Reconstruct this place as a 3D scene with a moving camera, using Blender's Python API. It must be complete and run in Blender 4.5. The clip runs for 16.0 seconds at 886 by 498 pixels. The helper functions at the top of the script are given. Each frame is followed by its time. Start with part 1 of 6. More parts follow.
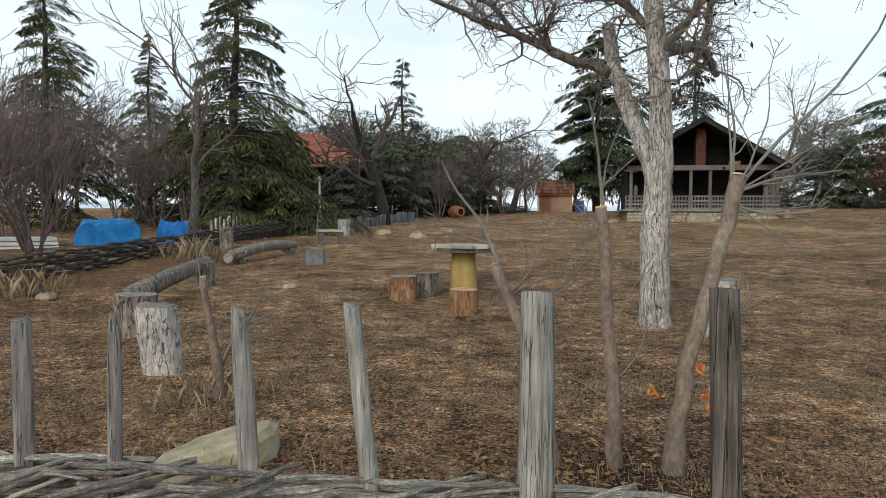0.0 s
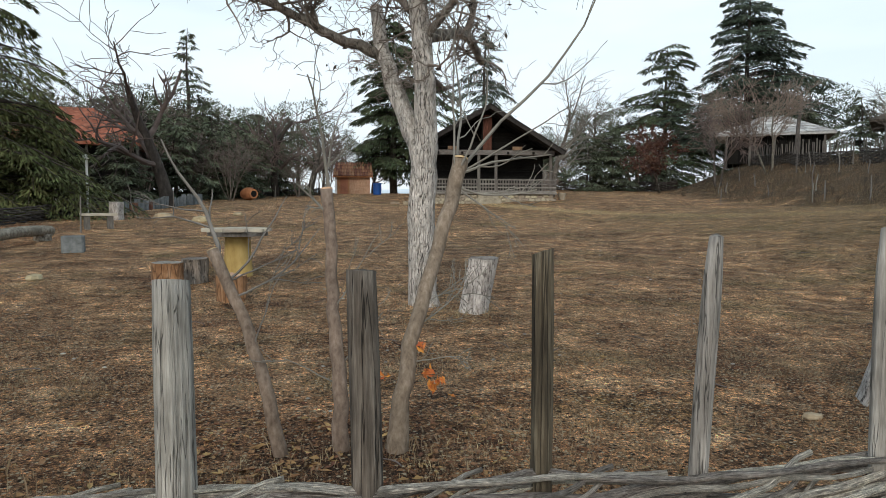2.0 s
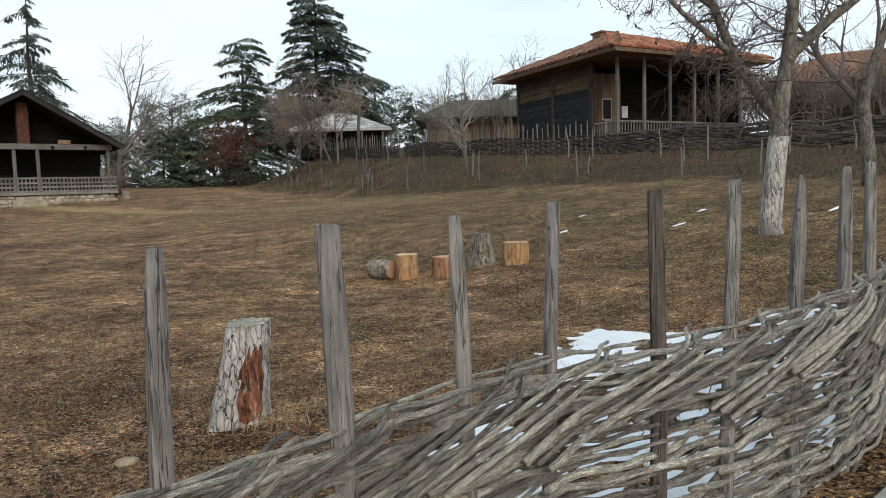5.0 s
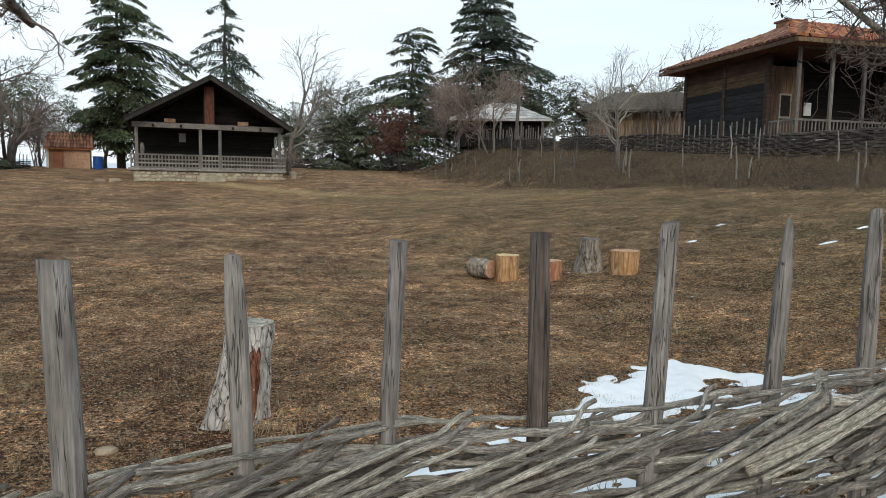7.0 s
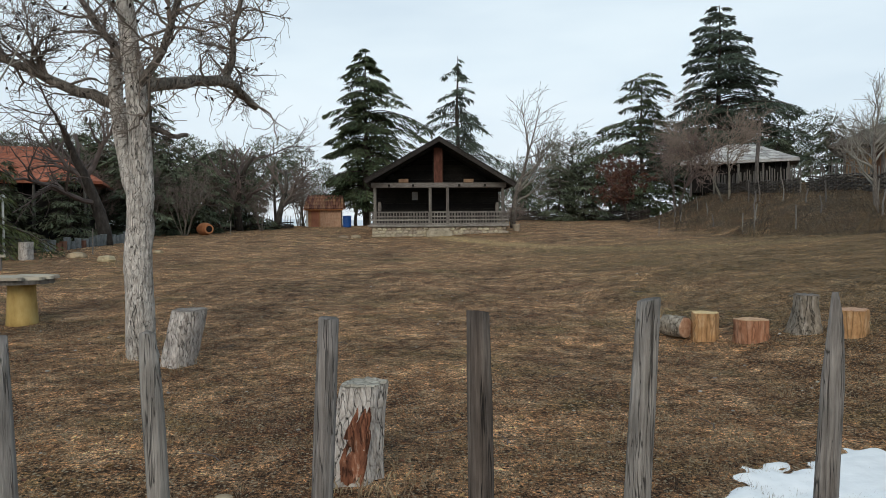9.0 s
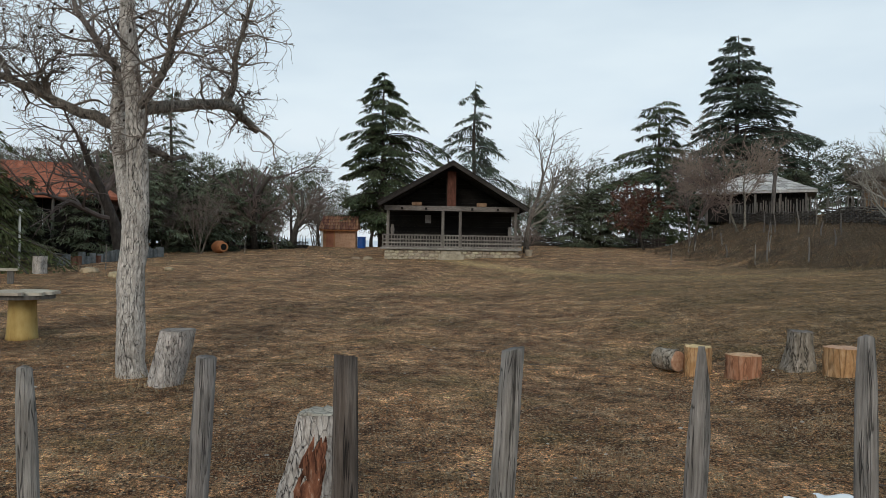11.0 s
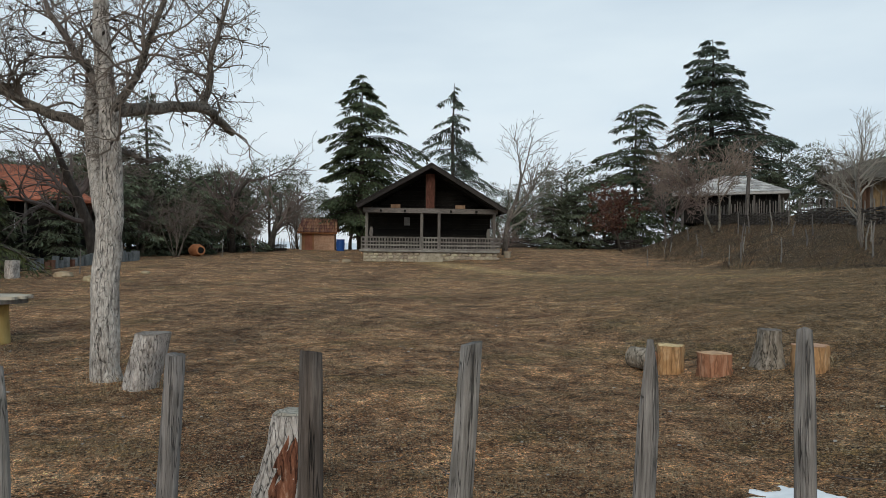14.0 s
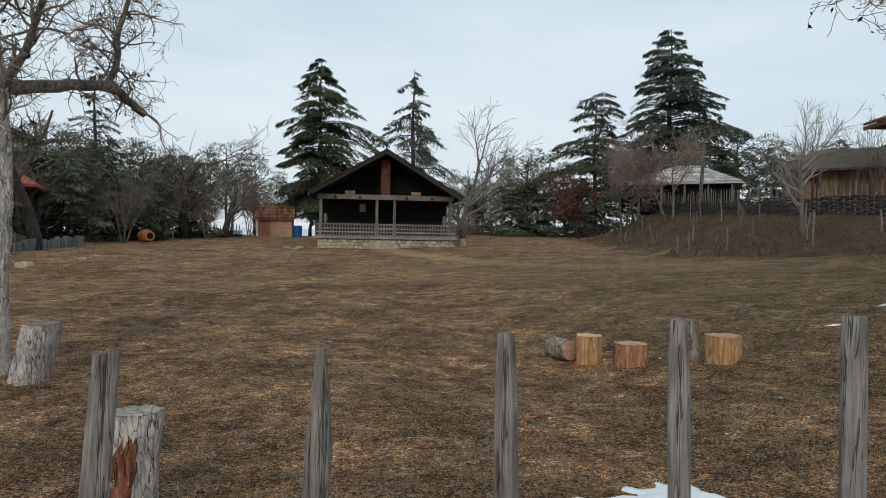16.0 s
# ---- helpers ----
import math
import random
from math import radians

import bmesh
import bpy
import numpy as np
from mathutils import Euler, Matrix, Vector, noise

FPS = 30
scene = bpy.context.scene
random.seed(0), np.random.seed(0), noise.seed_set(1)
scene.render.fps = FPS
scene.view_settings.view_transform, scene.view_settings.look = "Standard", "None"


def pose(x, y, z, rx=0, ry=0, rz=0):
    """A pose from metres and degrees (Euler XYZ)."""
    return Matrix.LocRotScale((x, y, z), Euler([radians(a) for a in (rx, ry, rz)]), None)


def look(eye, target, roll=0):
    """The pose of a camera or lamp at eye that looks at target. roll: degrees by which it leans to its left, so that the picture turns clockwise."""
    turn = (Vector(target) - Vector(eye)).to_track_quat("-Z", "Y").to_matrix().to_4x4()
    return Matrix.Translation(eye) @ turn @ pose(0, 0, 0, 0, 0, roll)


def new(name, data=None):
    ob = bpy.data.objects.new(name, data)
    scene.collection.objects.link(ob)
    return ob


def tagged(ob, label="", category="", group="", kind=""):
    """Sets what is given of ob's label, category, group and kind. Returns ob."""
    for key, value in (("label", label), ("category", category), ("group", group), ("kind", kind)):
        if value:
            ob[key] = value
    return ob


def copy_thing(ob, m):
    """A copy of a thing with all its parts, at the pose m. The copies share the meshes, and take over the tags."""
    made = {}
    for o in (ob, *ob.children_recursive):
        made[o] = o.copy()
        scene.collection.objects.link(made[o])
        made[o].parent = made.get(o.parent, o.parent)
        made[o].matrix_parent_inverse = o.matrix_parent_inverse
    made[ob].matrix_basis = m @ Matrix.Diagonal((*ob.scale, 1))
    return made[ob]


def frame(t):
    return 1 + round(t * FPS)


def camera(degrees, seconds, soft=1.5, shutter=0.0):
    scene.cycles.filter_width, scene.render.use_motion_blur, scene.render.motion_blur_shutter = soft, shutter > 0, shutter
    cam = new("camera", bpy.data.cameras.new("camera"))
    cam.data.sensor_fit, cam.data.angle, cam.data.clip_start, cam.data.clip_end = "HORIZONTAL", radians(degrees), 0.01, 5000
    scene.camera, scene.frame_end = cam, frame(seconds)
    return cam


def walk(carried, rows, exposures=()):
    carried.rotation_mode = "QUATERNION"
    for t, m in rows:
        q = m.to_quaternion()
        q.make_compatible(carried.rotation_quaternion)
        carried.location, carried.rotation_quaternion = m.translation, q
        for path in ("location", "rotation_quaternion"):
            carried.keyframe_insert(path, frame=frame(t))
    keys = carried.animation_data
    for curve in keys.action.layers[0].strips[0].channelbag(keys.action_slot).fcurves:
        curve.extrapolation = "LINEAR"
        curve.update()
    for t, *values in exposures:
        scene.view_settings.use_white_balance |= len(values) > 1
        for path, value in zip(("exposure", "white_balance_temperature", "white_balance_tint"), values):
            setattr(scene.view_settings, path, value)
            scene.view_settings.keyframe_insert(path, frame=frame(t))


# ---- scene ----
cam = camera(65.1, 16.0, soft=0.75)
PATH = [
    (0, (0.085, -0.044, 1.343), (-0.139, 1.942, 1.256), 0.4),
    (0.5, (0.096, -0.025, 1.34), (-0.094, 1.965, 1.256), -0.2),
    (1, (0.138, -0.001, 1.34), (0.056, 1.995, 1.251), -0.3),
    (1.5, (0.279, 0.031, 1.335), (0.456, 2.02, 1.228), -0.6),
    (2, (0.52, 0.05, 1.341), (0.855, 2.018, 1.207), 0.3),
    (2.5, (0.767, 0.038, 1.35), (1.435, 1.917, 1.193), -0.8),
    (3, (1.115, 0.124, 1.342), (2.182, 1.807, 1.17), -0.0),
    (3.5, (1.446, 0.184, 1.382), (2.739, 1.7, 1.207), -1.3),
    (4, (1.852, 0.116, 1.372), (3.215, 1.564, 1.156), -0.8),
    (4.5, (2.13, -0.001, 1.436), (3.488, 1.458, 1.266), -2.8),
    (4.7, (2.266, 0.016, 1.412), (3.613, 1.485, 1.245), -2.4),
    (6.8, (3.354, -0.25, 1.493), (4.293, 1.506, 1.299), -0.3),
    (7, (3.457, -0.251, 1.527), (4.382, 1.513, 1.334), 1.1),
    (7.5, (3.601, -0.239, 1.579), (4.346, 1.612, 1.437), 1.3),
    (8, (3.837, -0.338, 1.577), (4.328, 1.594, 1.407), 0.1),
    (8.5, (4.046, -0.424, 1.622), (4.406, 1.543, 1.57), 1.1),
    (9, (4.255, -0.329, 1.586), (4.545, 1.65, 1.534), -0.4),
    (9.2, (4.346, -0.262, 1.593), (4.679, 1.709, 1.529), 1.6),
    (11.3, (4.616, -0.421, 1.645), (4.851, 1.565, 1.662), 0.9),
    (11.5, (4.62, -0.435, 1.643), (4.87, 1.549, 1.658), 0.8),
    (12, (4.62, -0.44, 1.64), (4.903, 1.54, 1.643), 1.2),
    (12.5, (4.618, -0.455, 1.64), (4.925, 1.522, 1.646), 1.4),
    (13, (4.618, -0.461, 1.638), (4.927, 1.515, 1.648), 1.2),
    (13.5, (4.623, -0.466, 1.638), (4.922, 1.512, 1.657), 1.2),
    (14, (4.647, -0.468, 1.636), (4.943, 1.509, 1.656), 0.7),
    (14.5, (4.732, -0.448, 1.626), (5.103, 1.518, 1.605), -1.2),
    (15, (4.958, -0.227, 1.618), (5.49, 1.7, 1.561), 0.5),
    (15.5, (5.144, -0.183, 1.645), (5.695, 1.739, 1.615), -0.1),
    (16, (5.379, -0.33, 1.659), (5.768, 1.631, 1.643), 1.0),
]
walk(cam, [(t, look(eye, target, roll)) for t, eye, target, roll in PATH], [(0, 0.16), (3, 0.2), (7.8, 0.22), (9.2, -0.08), (12, -0.16), (16, -0.19)])


# ---------------------------------------------------------------- sky and sun
world = bpy.data.worlds.new("world")
world.use_nodes = True
scene.world = world
wt = world.node_tree
bg = wt.nodes["Background"]
sky = wt.nodes.new("ShaderNodeTexSky")
sky.sky_type, sky.sun_disc = "NISHITA", False
sky.sun_elevation, sky.sun_rotation = radians(28), radians(200)
sky.dust_density = 2.0
wtc = wt.nodes.new("ShaderNodeTexCoord")
wsep = wt.nodes.new("ShaderNodeSeparateXYZ")
wt.links.new(wtc.outputs["Generated"], wsep.inputs[0])
wramp = wt.nodes.new("ShaderNodeValToRGB")
wramp.color_ramp.elements[0].position, wramp.color_ramp.elements[0].color = 0.0, (7.2, 7.8, 8.4, 1)
wramp.color_ramp.elements[1].position, wramp.color_ramp.elements[1].color = 0.75, (4.6, 5.9, 6.9, 1)
mid = wramp.color_ramp.elements.new(0.22)
mid.color = (7.0, 8.0, 8.6, 1)
wt.links.new(wsep.outputs["Z"], wramp.inputs[0])
wmap = wt.nodes.new("ShaderNodeMapping")
wmap.inputs["Scale"].default_value = (1.5, 1.5, 6.0)
wt.links.new(wtc.outputs["Generated"], wmap.inputs[0])
wnoise = wt.nodes.new("ShaderNodeTexNoise")
wnoise.inputs["Scale"].default_value, wnoise.inputs["Detail"].default_value = 1.6, 4
wt.links.new(wmap.outputs[0], wnoise.inputs["Vector"])
wfac = wt.nodes.new("ShaderNodeMapRange")
wfac.inputs["From Min"].default_value, wfac.inputs["From Max"].default_value = 0.3, 0.65
wfac.inputs["To Min"].default_value, wfac.inputs["To Max"].default_value = 0.72, 0.98
wt.links.new(wnoise.outputs["Fac"], wfac.inputs["Value"])
wmix = wt.nodes.new("ShaderNodeMix")
wmix.data_type = "RGBA"
wt.links.new(wfac.outputs[0], wmix.inputs["Factor"])
wt.links.new(sky.outputs[0], wmix.inputs["A"])
wt.links.new(wramp.outputs[0], wmix.inputs["B"])
wt.links.new(wmix.outputs["Result"], bg.inputs["Color"])
bg.inputs["Strength"].default_value = 0.122

sun = new("sun", bpy.data.lights.new("sun", "SUN"))
sun.data.energy, sun.data.angle, sun.data.color = 1.45, radians(20), (1.0, 0.92, 0.80)
sun.matrix_world = look((-18, -50, 30), (0, 0, 0))

# ---------------------------------------------------------------- materials


def mat(name, cols, scale=6.0, stretch=(1, 1, 1), rough=0.9, bump=0.3, bump_scale=None, detail=6, vary=0.25, hue=0.02,
        coords="Object", island=False, big=0.6, crack=0.0, crack_scale=8.0, crack_stretch=(1, 1, 0.25), metallic=0.0, height=0.02, crack_width=0.08, lines=None):
    """Colour from grain noise over cols, larger blotches, variation from piece to piece, relief, and dark cracks."""
    m = bpy.data.materials.new(name)
    m.use_nodes = True
    nt = m.node_tree
    bs = nt.nodes["Principled BSDF"]
    bs.inputs["Roughness"].default_value, bs.inputs["Metallic"].default_value = rough, metallic
    bs.inputs["Specular IOR Level"].default_value = 0.25
    tc = nt.nodes.new("ShaderNodeTexCoord")
    mp = nt.nodes.new("ShaderNodeMapping")
    mp.inputs["Scale"].default_value = stretch
    nt.links.new(tc.outputs[coords], mp.inputs[0])
    n1 = nt.nodes.new("ShaderNodeTexNoise")
    n1.inputs["Scale"].default_value, n1.inputs["Detail"].default_value = scale, detail
    n1.inputs["Roughness"].default_value = 0.65
    nt.links.new(mp.outputs[0], n1.inputs["Vector"])
    cr = nt.nodes.new("ShaderNodeValToRGB")
    e = cr.color_ramp.elements
    e[0].position, e[0].color = 0.28, (*cols[0], 1)
    e[1].position, e[1].color = 0.72, (*cols[-1], 1)
    for k, c in enumerate(cols[1:-1]):
        e.new(0.28 + 0.44 * (k + 1) / (len(cols) - 1)).color = (*c, 1)
    nt.links.new(n1.outputs["Fac"], cr.inputs[0])
    n2 = nt.nodes.new("ShaderNodeTexNoise")
    n2.inputs["Scale"].default_value, n2.inputs["Detail"].default_value = scale * 0.13, 3
    nt.links.new(tc.outputs[coords], n2.inputs["Vector"])
    mr = nt.nodes.new("ShaderNodeMapRange")
    mr.inputs["From Min"].default_value, mr.inputs["From Max"].default_value = 0.25, 0.75
    mr.inputs["To Min"].default_value, mr.inputs["To Max"].default_value = 1 - 0.5 * big, 1 + 0.5 * big
    nt.links.new(n2.outputs["Fac"], mr.inputs["Value"])
    hs = nt.nodes.new("ShaderNodeHueSaturation")
    nt.links.new(cr.outputs[0], hs.inputs["Color"])
    if island:
        rnd = nt.nodes.new("ShaderNodeNewGeometry").outputs["Random Per Island"]
    else:
        rnd = nt.nodes.new("ShaderNodeObjectInfo").outputs["Random"]
    rv = nt.nodes.new("ShaderNodeMapRange")
    rv.inputs["To Min"].default_value, rv.inputs["To Max"].default_value = 1 - vary, 1 + vary
    nt.links.new(rnd, rv.inputs["Value"])
    mu = nt.nodes.new("ShaderNodeMath")
    mu.operation = "MULTIPLY"
    nt.links.new(mr.outputs[0], mu.inputs[0])
    nt.links.new(rv.outputs[0], mu.inputs[1])
    nt.links.new(mu.outputs[0], hs.inputs["Value"])
    rh = nt.nodes.new("ShaderNodeMapRange")
    rh.inputs["To Min"].default_value, rh.inputs["To Max"].default_value = 0.5 - hue, 0.5 + hue
    nt.links.new(rnd, rh.inputs["Value"])
    nt.links.new(rh.outputs[0], hs.inputs["Hue"])
    col, hgt = hs.outputs[0], n1.outputs["Fac"]
    if crack:
        mp2 = nt.nodes.new("ShaderNodeMapping")
        mp2.inputs["Scale"].default_value = crack_stretch
        nt.links.new(tc.outputs[coords], mp2.inputs[0])
        wob = nt.nodes.new("ShaderNodeTexNoise")
        wob.inputs["Scale"].default_value = crack_scale * 0.8
        nt.links.new(mp2.outputs[0], wob.inputs["Vector"])
        ad = nt.nodes.new("ShaderNodeMix")
        ad.data_type = "VECTOR"
        ad.inputs["Factor"].default_value = 0.4 / crack_scale
        nt.links.new(mp2.outputs[0], ad.inputs["A"])
        nt.links.new(wob.outputs["Color"], ad.inputs["B"])
        vo = nt.nodes.new("ShaderNodeTexVoronoi")
        vo.feature = "DISTANCE_TO_EDGE"
        vo.inputs["Scale"].default_value = crack_scale
        nt.links.new(ad.outputs["Result"], vo.inputs["Vector"])
        cm = nt.nodes.new("ShaderNodeMapRange")
        cm.inputs["From Max"].default_value = crack_width
        cm.inputs["To Min"].default_value = 1 - crack
        nt.links.new(vo.outputs["Distance"], cm.inputs["Value"])
        mx = nt.nodes.new("ShaderNodeMix")
        mx.data_type, mx.blend_type = "RGBA", "MULTIPLY"
        mx.inputs["Factor"].default_value = 1
        nt.links.new(col, mx.inputs["A"])
        nt.links.new(cm.outputs[0], mx.inputs["B"])
        col = mx.outputs["Result"]
        hm = nt.nodes.new("ShaderNodeMath")
        hm.operation = "ADD"
        nt.links.new(n1.outputs["Fac"], hm.inputs[0])
        nt.links.new(cm.outputs[0], hm.inputs[1])
        hgt = hm.outputs[0]
    if lines:
        # thin irregular splits along the grain
        lscale, lstretch, lwidth, ldepth = lines
        mp3 = nt.nodes.new("ShaderNodeMapping")
        mp3.inputs["Scale"].default_value = lstretch
        nt.links.new(tc.outputs[coords], mp3.inputs[0])
        ln = nt.nodes.new("ShaderNodeTexNoise")
        ln.inputs["Scale"].default_value, ln.inputs["Detail"].default_value, ln.inputs["Roughness"].default_value = lscale, 3, 0.6
        nt.links.new(mp3.outputs[0], ln.inputs["Vector"])
        sub = nt.nodes.new("ShaderNodeMath")
        sub.operation = "SUBTRACT"
        sub.inputs[1].default_value = 0.5
        nt.links.new(ln.outputs["Fac"], sub.inputs[0])
        ab = nt.nodes.new("ShaderNodeMath")
        ab.operation = "ABSOLUTE"
        nt.links.new(sub.outputs[0], ab.inputs[0])
        lm = nt.nodes.new("ShaderNodeMapRange")
        lm.inputs["From Max"].default_value, lm.inputs["To Min"].default_value = lwidth, 1 - ldepth
        nt.links.new(ab.outputs[0], lm.inputs["Value"])
        mx3 = nt.nodes.new("ShaderNodeMix")
        mx3.data_type, mx3.blend_type = "RGBA", "MULTIPLY"
        mx3.inputs["Factor"].default_value = 1
        nt.links.new(col, mx3.inputs["A"])
        nt.links.new(lm.outputs[0], mx3.inputs["B"])
        col = mx3.outputs["Result"]
        hm3 = nt.nodes.new("ShaderNodeMath")
        hm3.operation = "ADD"
        nt.links.new(hgt, hm3.inputs[0])
        nt.links.new(lm.outputs[0], hm3.inputs[1])
        hgt = hm3.outputs[0]
    nt.links.new(col, bs.inputs["Base Color"])
    bp = nt.nodes.new("ShaderNodeBump")
    bp.inputs["Strength"].default_value, bp.inputs["Distance"].default_value = bump, height
    nt.links.new(hgt, bp.inputs["Height"])
    nt.links.new(bp.outputs[0], bs.inputs["Normal"])
    return m


M = {}
M["post"] = mat("weathered_post_wood", [(0.13, 0.115, 0.10), (0.25, 0.228, 0.205), (0.40, 0.37, 0.335)], 34, (2.2, 2.2, 0.14), bump=1.0, vary=0.22, big=1.3, detail=13, height=0.012, lines=(34, (1, 1, 0.045), 0.011, 0.62))
M["post_dark"] = mat("dark_wet_post_wood", [(0.045, 0.036, 0.028), (0.11, 0.09, 0.073), (0.22, 0.188, 0.155)], 34, (2.2, 2.2, 0.14), bump=1.0, vary=0.15, big=1.3, detail=13, height=0.012, lines=(30, (1, 1, 0.035), 0.016, 0.8))
M["post_burnt"] = mat("scorched_post_wood", [(0.008, 0.007, 0.006), (0.10, 0.075, 0.052), (0.27, 0.22, 0.16)], 11, (2.6, 2.6, 0.22), bump=0.9, vary=0.1, big=1.4, detail=8, crack=0.5, crack_scale=58, crack_stretch=(1, 1, 0.022), height=0.012, crack_width=0.07)
M["rod"] = mat("weathered_hazel_rod", [(0.20, 0.165, 0.13), (0.58, 0.515, 0.44), (0.86, 0.80, 0.715)], 60, (0.6, 0.06, 1), bump=1.0, vary=0.48, big=1.1, coords="UV", height=0.006, lines=(9, (2.2, 0.10, 1), 0.045, 0.7))
M["rod_dark"] = mat("old_dark_wattle", [(0.028, 0.023, 0.02), (0.062, 0.052, 0.045), (0.12, 0.104, 0.09)], 20, (1, 1, 2), vary=0.4)
M["bark_white"] = mat("whitewashed_walnut_bark", [(0.24, 0.21, 0.175), (0.50, 0.46, 0.41), (0.74, 0.70, 0.64)], 30, (1, 1, 0.4), bump=1.0, vary=0.05, big=0.7, detail=13, crack=0.3, crack_scale=20, crack_stretch=(1, 1, 0.3), height=0.035, crack_width=0.045, lines=(12, (1, 1, 0.2), 0.015, 0.85))
M["bark_grey"] = mat("grey_brown_bark", [(0.07, 0.058, 0.047), (0.15, 0.13, 0.11), (0.27, 0.24, 0.205)], 16, (1, 1, 0.4), bump=0.9, vary=0.2, detail=10, height=0.02, lines=(14, (1, 1, 0.35), 0.03, 0.7))
M["bark_dark"] = mat("dark_bark", [(0.025, 0.021, 0.018), (0.055, 0.046, 0.038), (0.10, 0.085, 0.07)], 8, (1, 1, 0.4), bump=0.6, vary=0.25)
M["twig"] = mat("bare_twigs", [(0.10, 0.080, 0.068), (0.19, 0.155, 0.135)], 5, vary=0.25)
M["twig_pale"] = mat("pale_twigs", [(0.13, 0.115, 0.10), (0.21, 0.19, 0.165)], 5, vary=0.2)
M["twig_red"] = mat("reddish_twigs", [(0.14, 0.10, 0.087), (0.225, 0.172, 0.15)], 5, vary=0.25)
M["sapling"] = mat("sapling_bark", [(0.12, 0.088, 0.06), (0.21, 0.162, 0.118), (0.31, 0.25, 0.19)], 40, (1, 1, 0.5), bump=0.4, vary=0.1)
M["cedar"] = mat("cedar_needles", [(0.030, 0.042, 0.022), (0.062, 0.080, 0.040), (0.110, 0.125, 0.060)], 1.2, vary=0.5, hue=0.03, island=True, bump=0.0)
M["cedar_blue"] = mat("blue_cedar_needles", [(0.032, 0.046, 0.034), (0.064, 0.085, 0.060), (0.105, 0.128, 0.088)], 1.2, vary=0.45, hue=0.03, island=True, bump=0.0)
M["cedar_warm"] = mat("olive_cedar_needles", [(0.034, 0.044, 0.018), (0.080, 0.090, 0.034), (0.150, 0.150, 0.060)], 1.0, vary=0.5, hue=0.03, island=True, bump=0.0)
M["pine"] = mat("pine_needles", [(0.044, 0.056, 0.036), (0.085, 0.100, 0.062), (0.135, 0.150, 0.095)], 1.0, vary=0.5, hue=0.03, island=True, bump=0.0)
M["dead_leaf"] = mat("dead_leaves", [(0.10, 0.05, 0.025), (0.21, 0.115, 0.055), (0.34, 0.22, 0.12)], 3, vary=0.45, hue=0.025, island=True, bump=0.1)
M["leaf_orange"] = mat("orange_leaves", [(0.45, 0.13, 0.03), (0.62, 0.24, 0.07)], 9, vary=0.25, hue=0.02, island=True, bump=0.1)
M["leaf_dark"] = mat("shrivelled_leaves", [(0.022, 0.018, 0.014), (0.05, 0.04, 0.03)], 6, vary=0.3, island=True, bump=0.1)
M["leaf_redbrown"] = mat("red_brown_leaves", [(0.06, 0.026, 0.018), (0.12, 0.055, 0.036)], 4, vary=0.4, island=True, bump=0.1)
M["grass"] = mat("dry_grass", [(0.13, 0.085, 0.05), (0.25, 0.18, 0.112), (0.42, 0.33, 0.215)], 2, vary=0.5, hue=0.02, island=True, bump=0.0)
M["weed"] = mat("dark_dead_weeds", [(0.035, 0.024, 0.015), (0.075, 0.052, 0.032), (0.15, 0.11, 0.068)], 2, vary=0.5, hue=0.02, island=True, bump=0.0)
M["snow"] = mat("old_snow", [(0.78, 0.79, 0.80), (0.90, 0.905, 0.91)], 7, rough=0.6, bump=0.4, vary=0.0, big=0.12, hue=0.0, height=0.03)
M["stone"] = mat("field_stone", [(0.22, 0.165, 0.10), (0.35, 0.275, 0.175), (0.46, 0.38, 0.265)], 9, bump=0.6, vary=0.25, hue=0.02, height=0.02)
M["stone_island"] = mat("small_stones", [(0.22, 0.20, 0.17), (0.38, 0.35, 0.31), (0.55, 0.52, 0.48)], 9, vary=0.35, island=True)
M["wallstone"] = mat("footing_stone", [(0.20, 0.17, 0.125), (0.34, 0.295, 0.22), (0.47, 0.42, 0.33)], 5, bump=0.5, vary=0.25)
M["stump_side"] = mat("stump_bark", [(0.11, 0.088, 0.067), (0.24, 0.20, 0.16), (0.42, 0.37, 0.315)], 20, (1, 1, 0.3), bump=1.0, vary=0.12, detail=12, height=0.03, lines=(14, (1, 1, 0.2), 0.03, 0.75))
M["stump_white"] = mat("pale_stump_bark", [(0.22, 0.185, 0.15), (0.54, 0.495, 0.44), (0.78, 0.735, 0.67)], 30, (1, 1, 0.4), bump=1.0, vary=0.1, detail=13, crack=0.25, crack_scale=20, crack_stretch=(1, 1, 0.3), height=0.03, crack_width=0.045, lines=(11, (1, 1, 0.25), 0.015, 0.85))
M["cut_grey"] = mat("weathered_end_grain", [(0.16, 0.135, 0.11), (0.27, 0.24, 0.205), (0.36, 0.33, 0.29)], 25, bump=0.5, crack=0.5, crack_scale=14, crack_stretch=(1, 1, 1))
M["cut_fresh"] = mat("fresh_end_grain", [(0.36, 0.21, 0.11), (0.50, 0.33, 0.19), (0.62, 0.45, 0.29)], 18, bump=0.3, vary=0.12)
M["wood_fresh"] = mat("peeled_log_wood", [(0.19, 0.085, 0.045), (0.35, 0.17, 0.09), (0.52, 0.315, 0.20)], 12, (1, 1, 0.3), bump=0.6, vary=0.15, crack=0.4, crack_scale=12, crack_stretch=(1, 1, 0.1))
M["wood_red"] = mat("red_brown_bark_log", [(0.13, 0.055, 0.032), (0.25, 0.115, 0.065), (0.36, 0.20, 0.13)], 14, (1, 1, 0.3), bump=0.8, vary=0.12, crack=0.5, crack_scale=14, crack_stretch=(1, 1, 0.2))
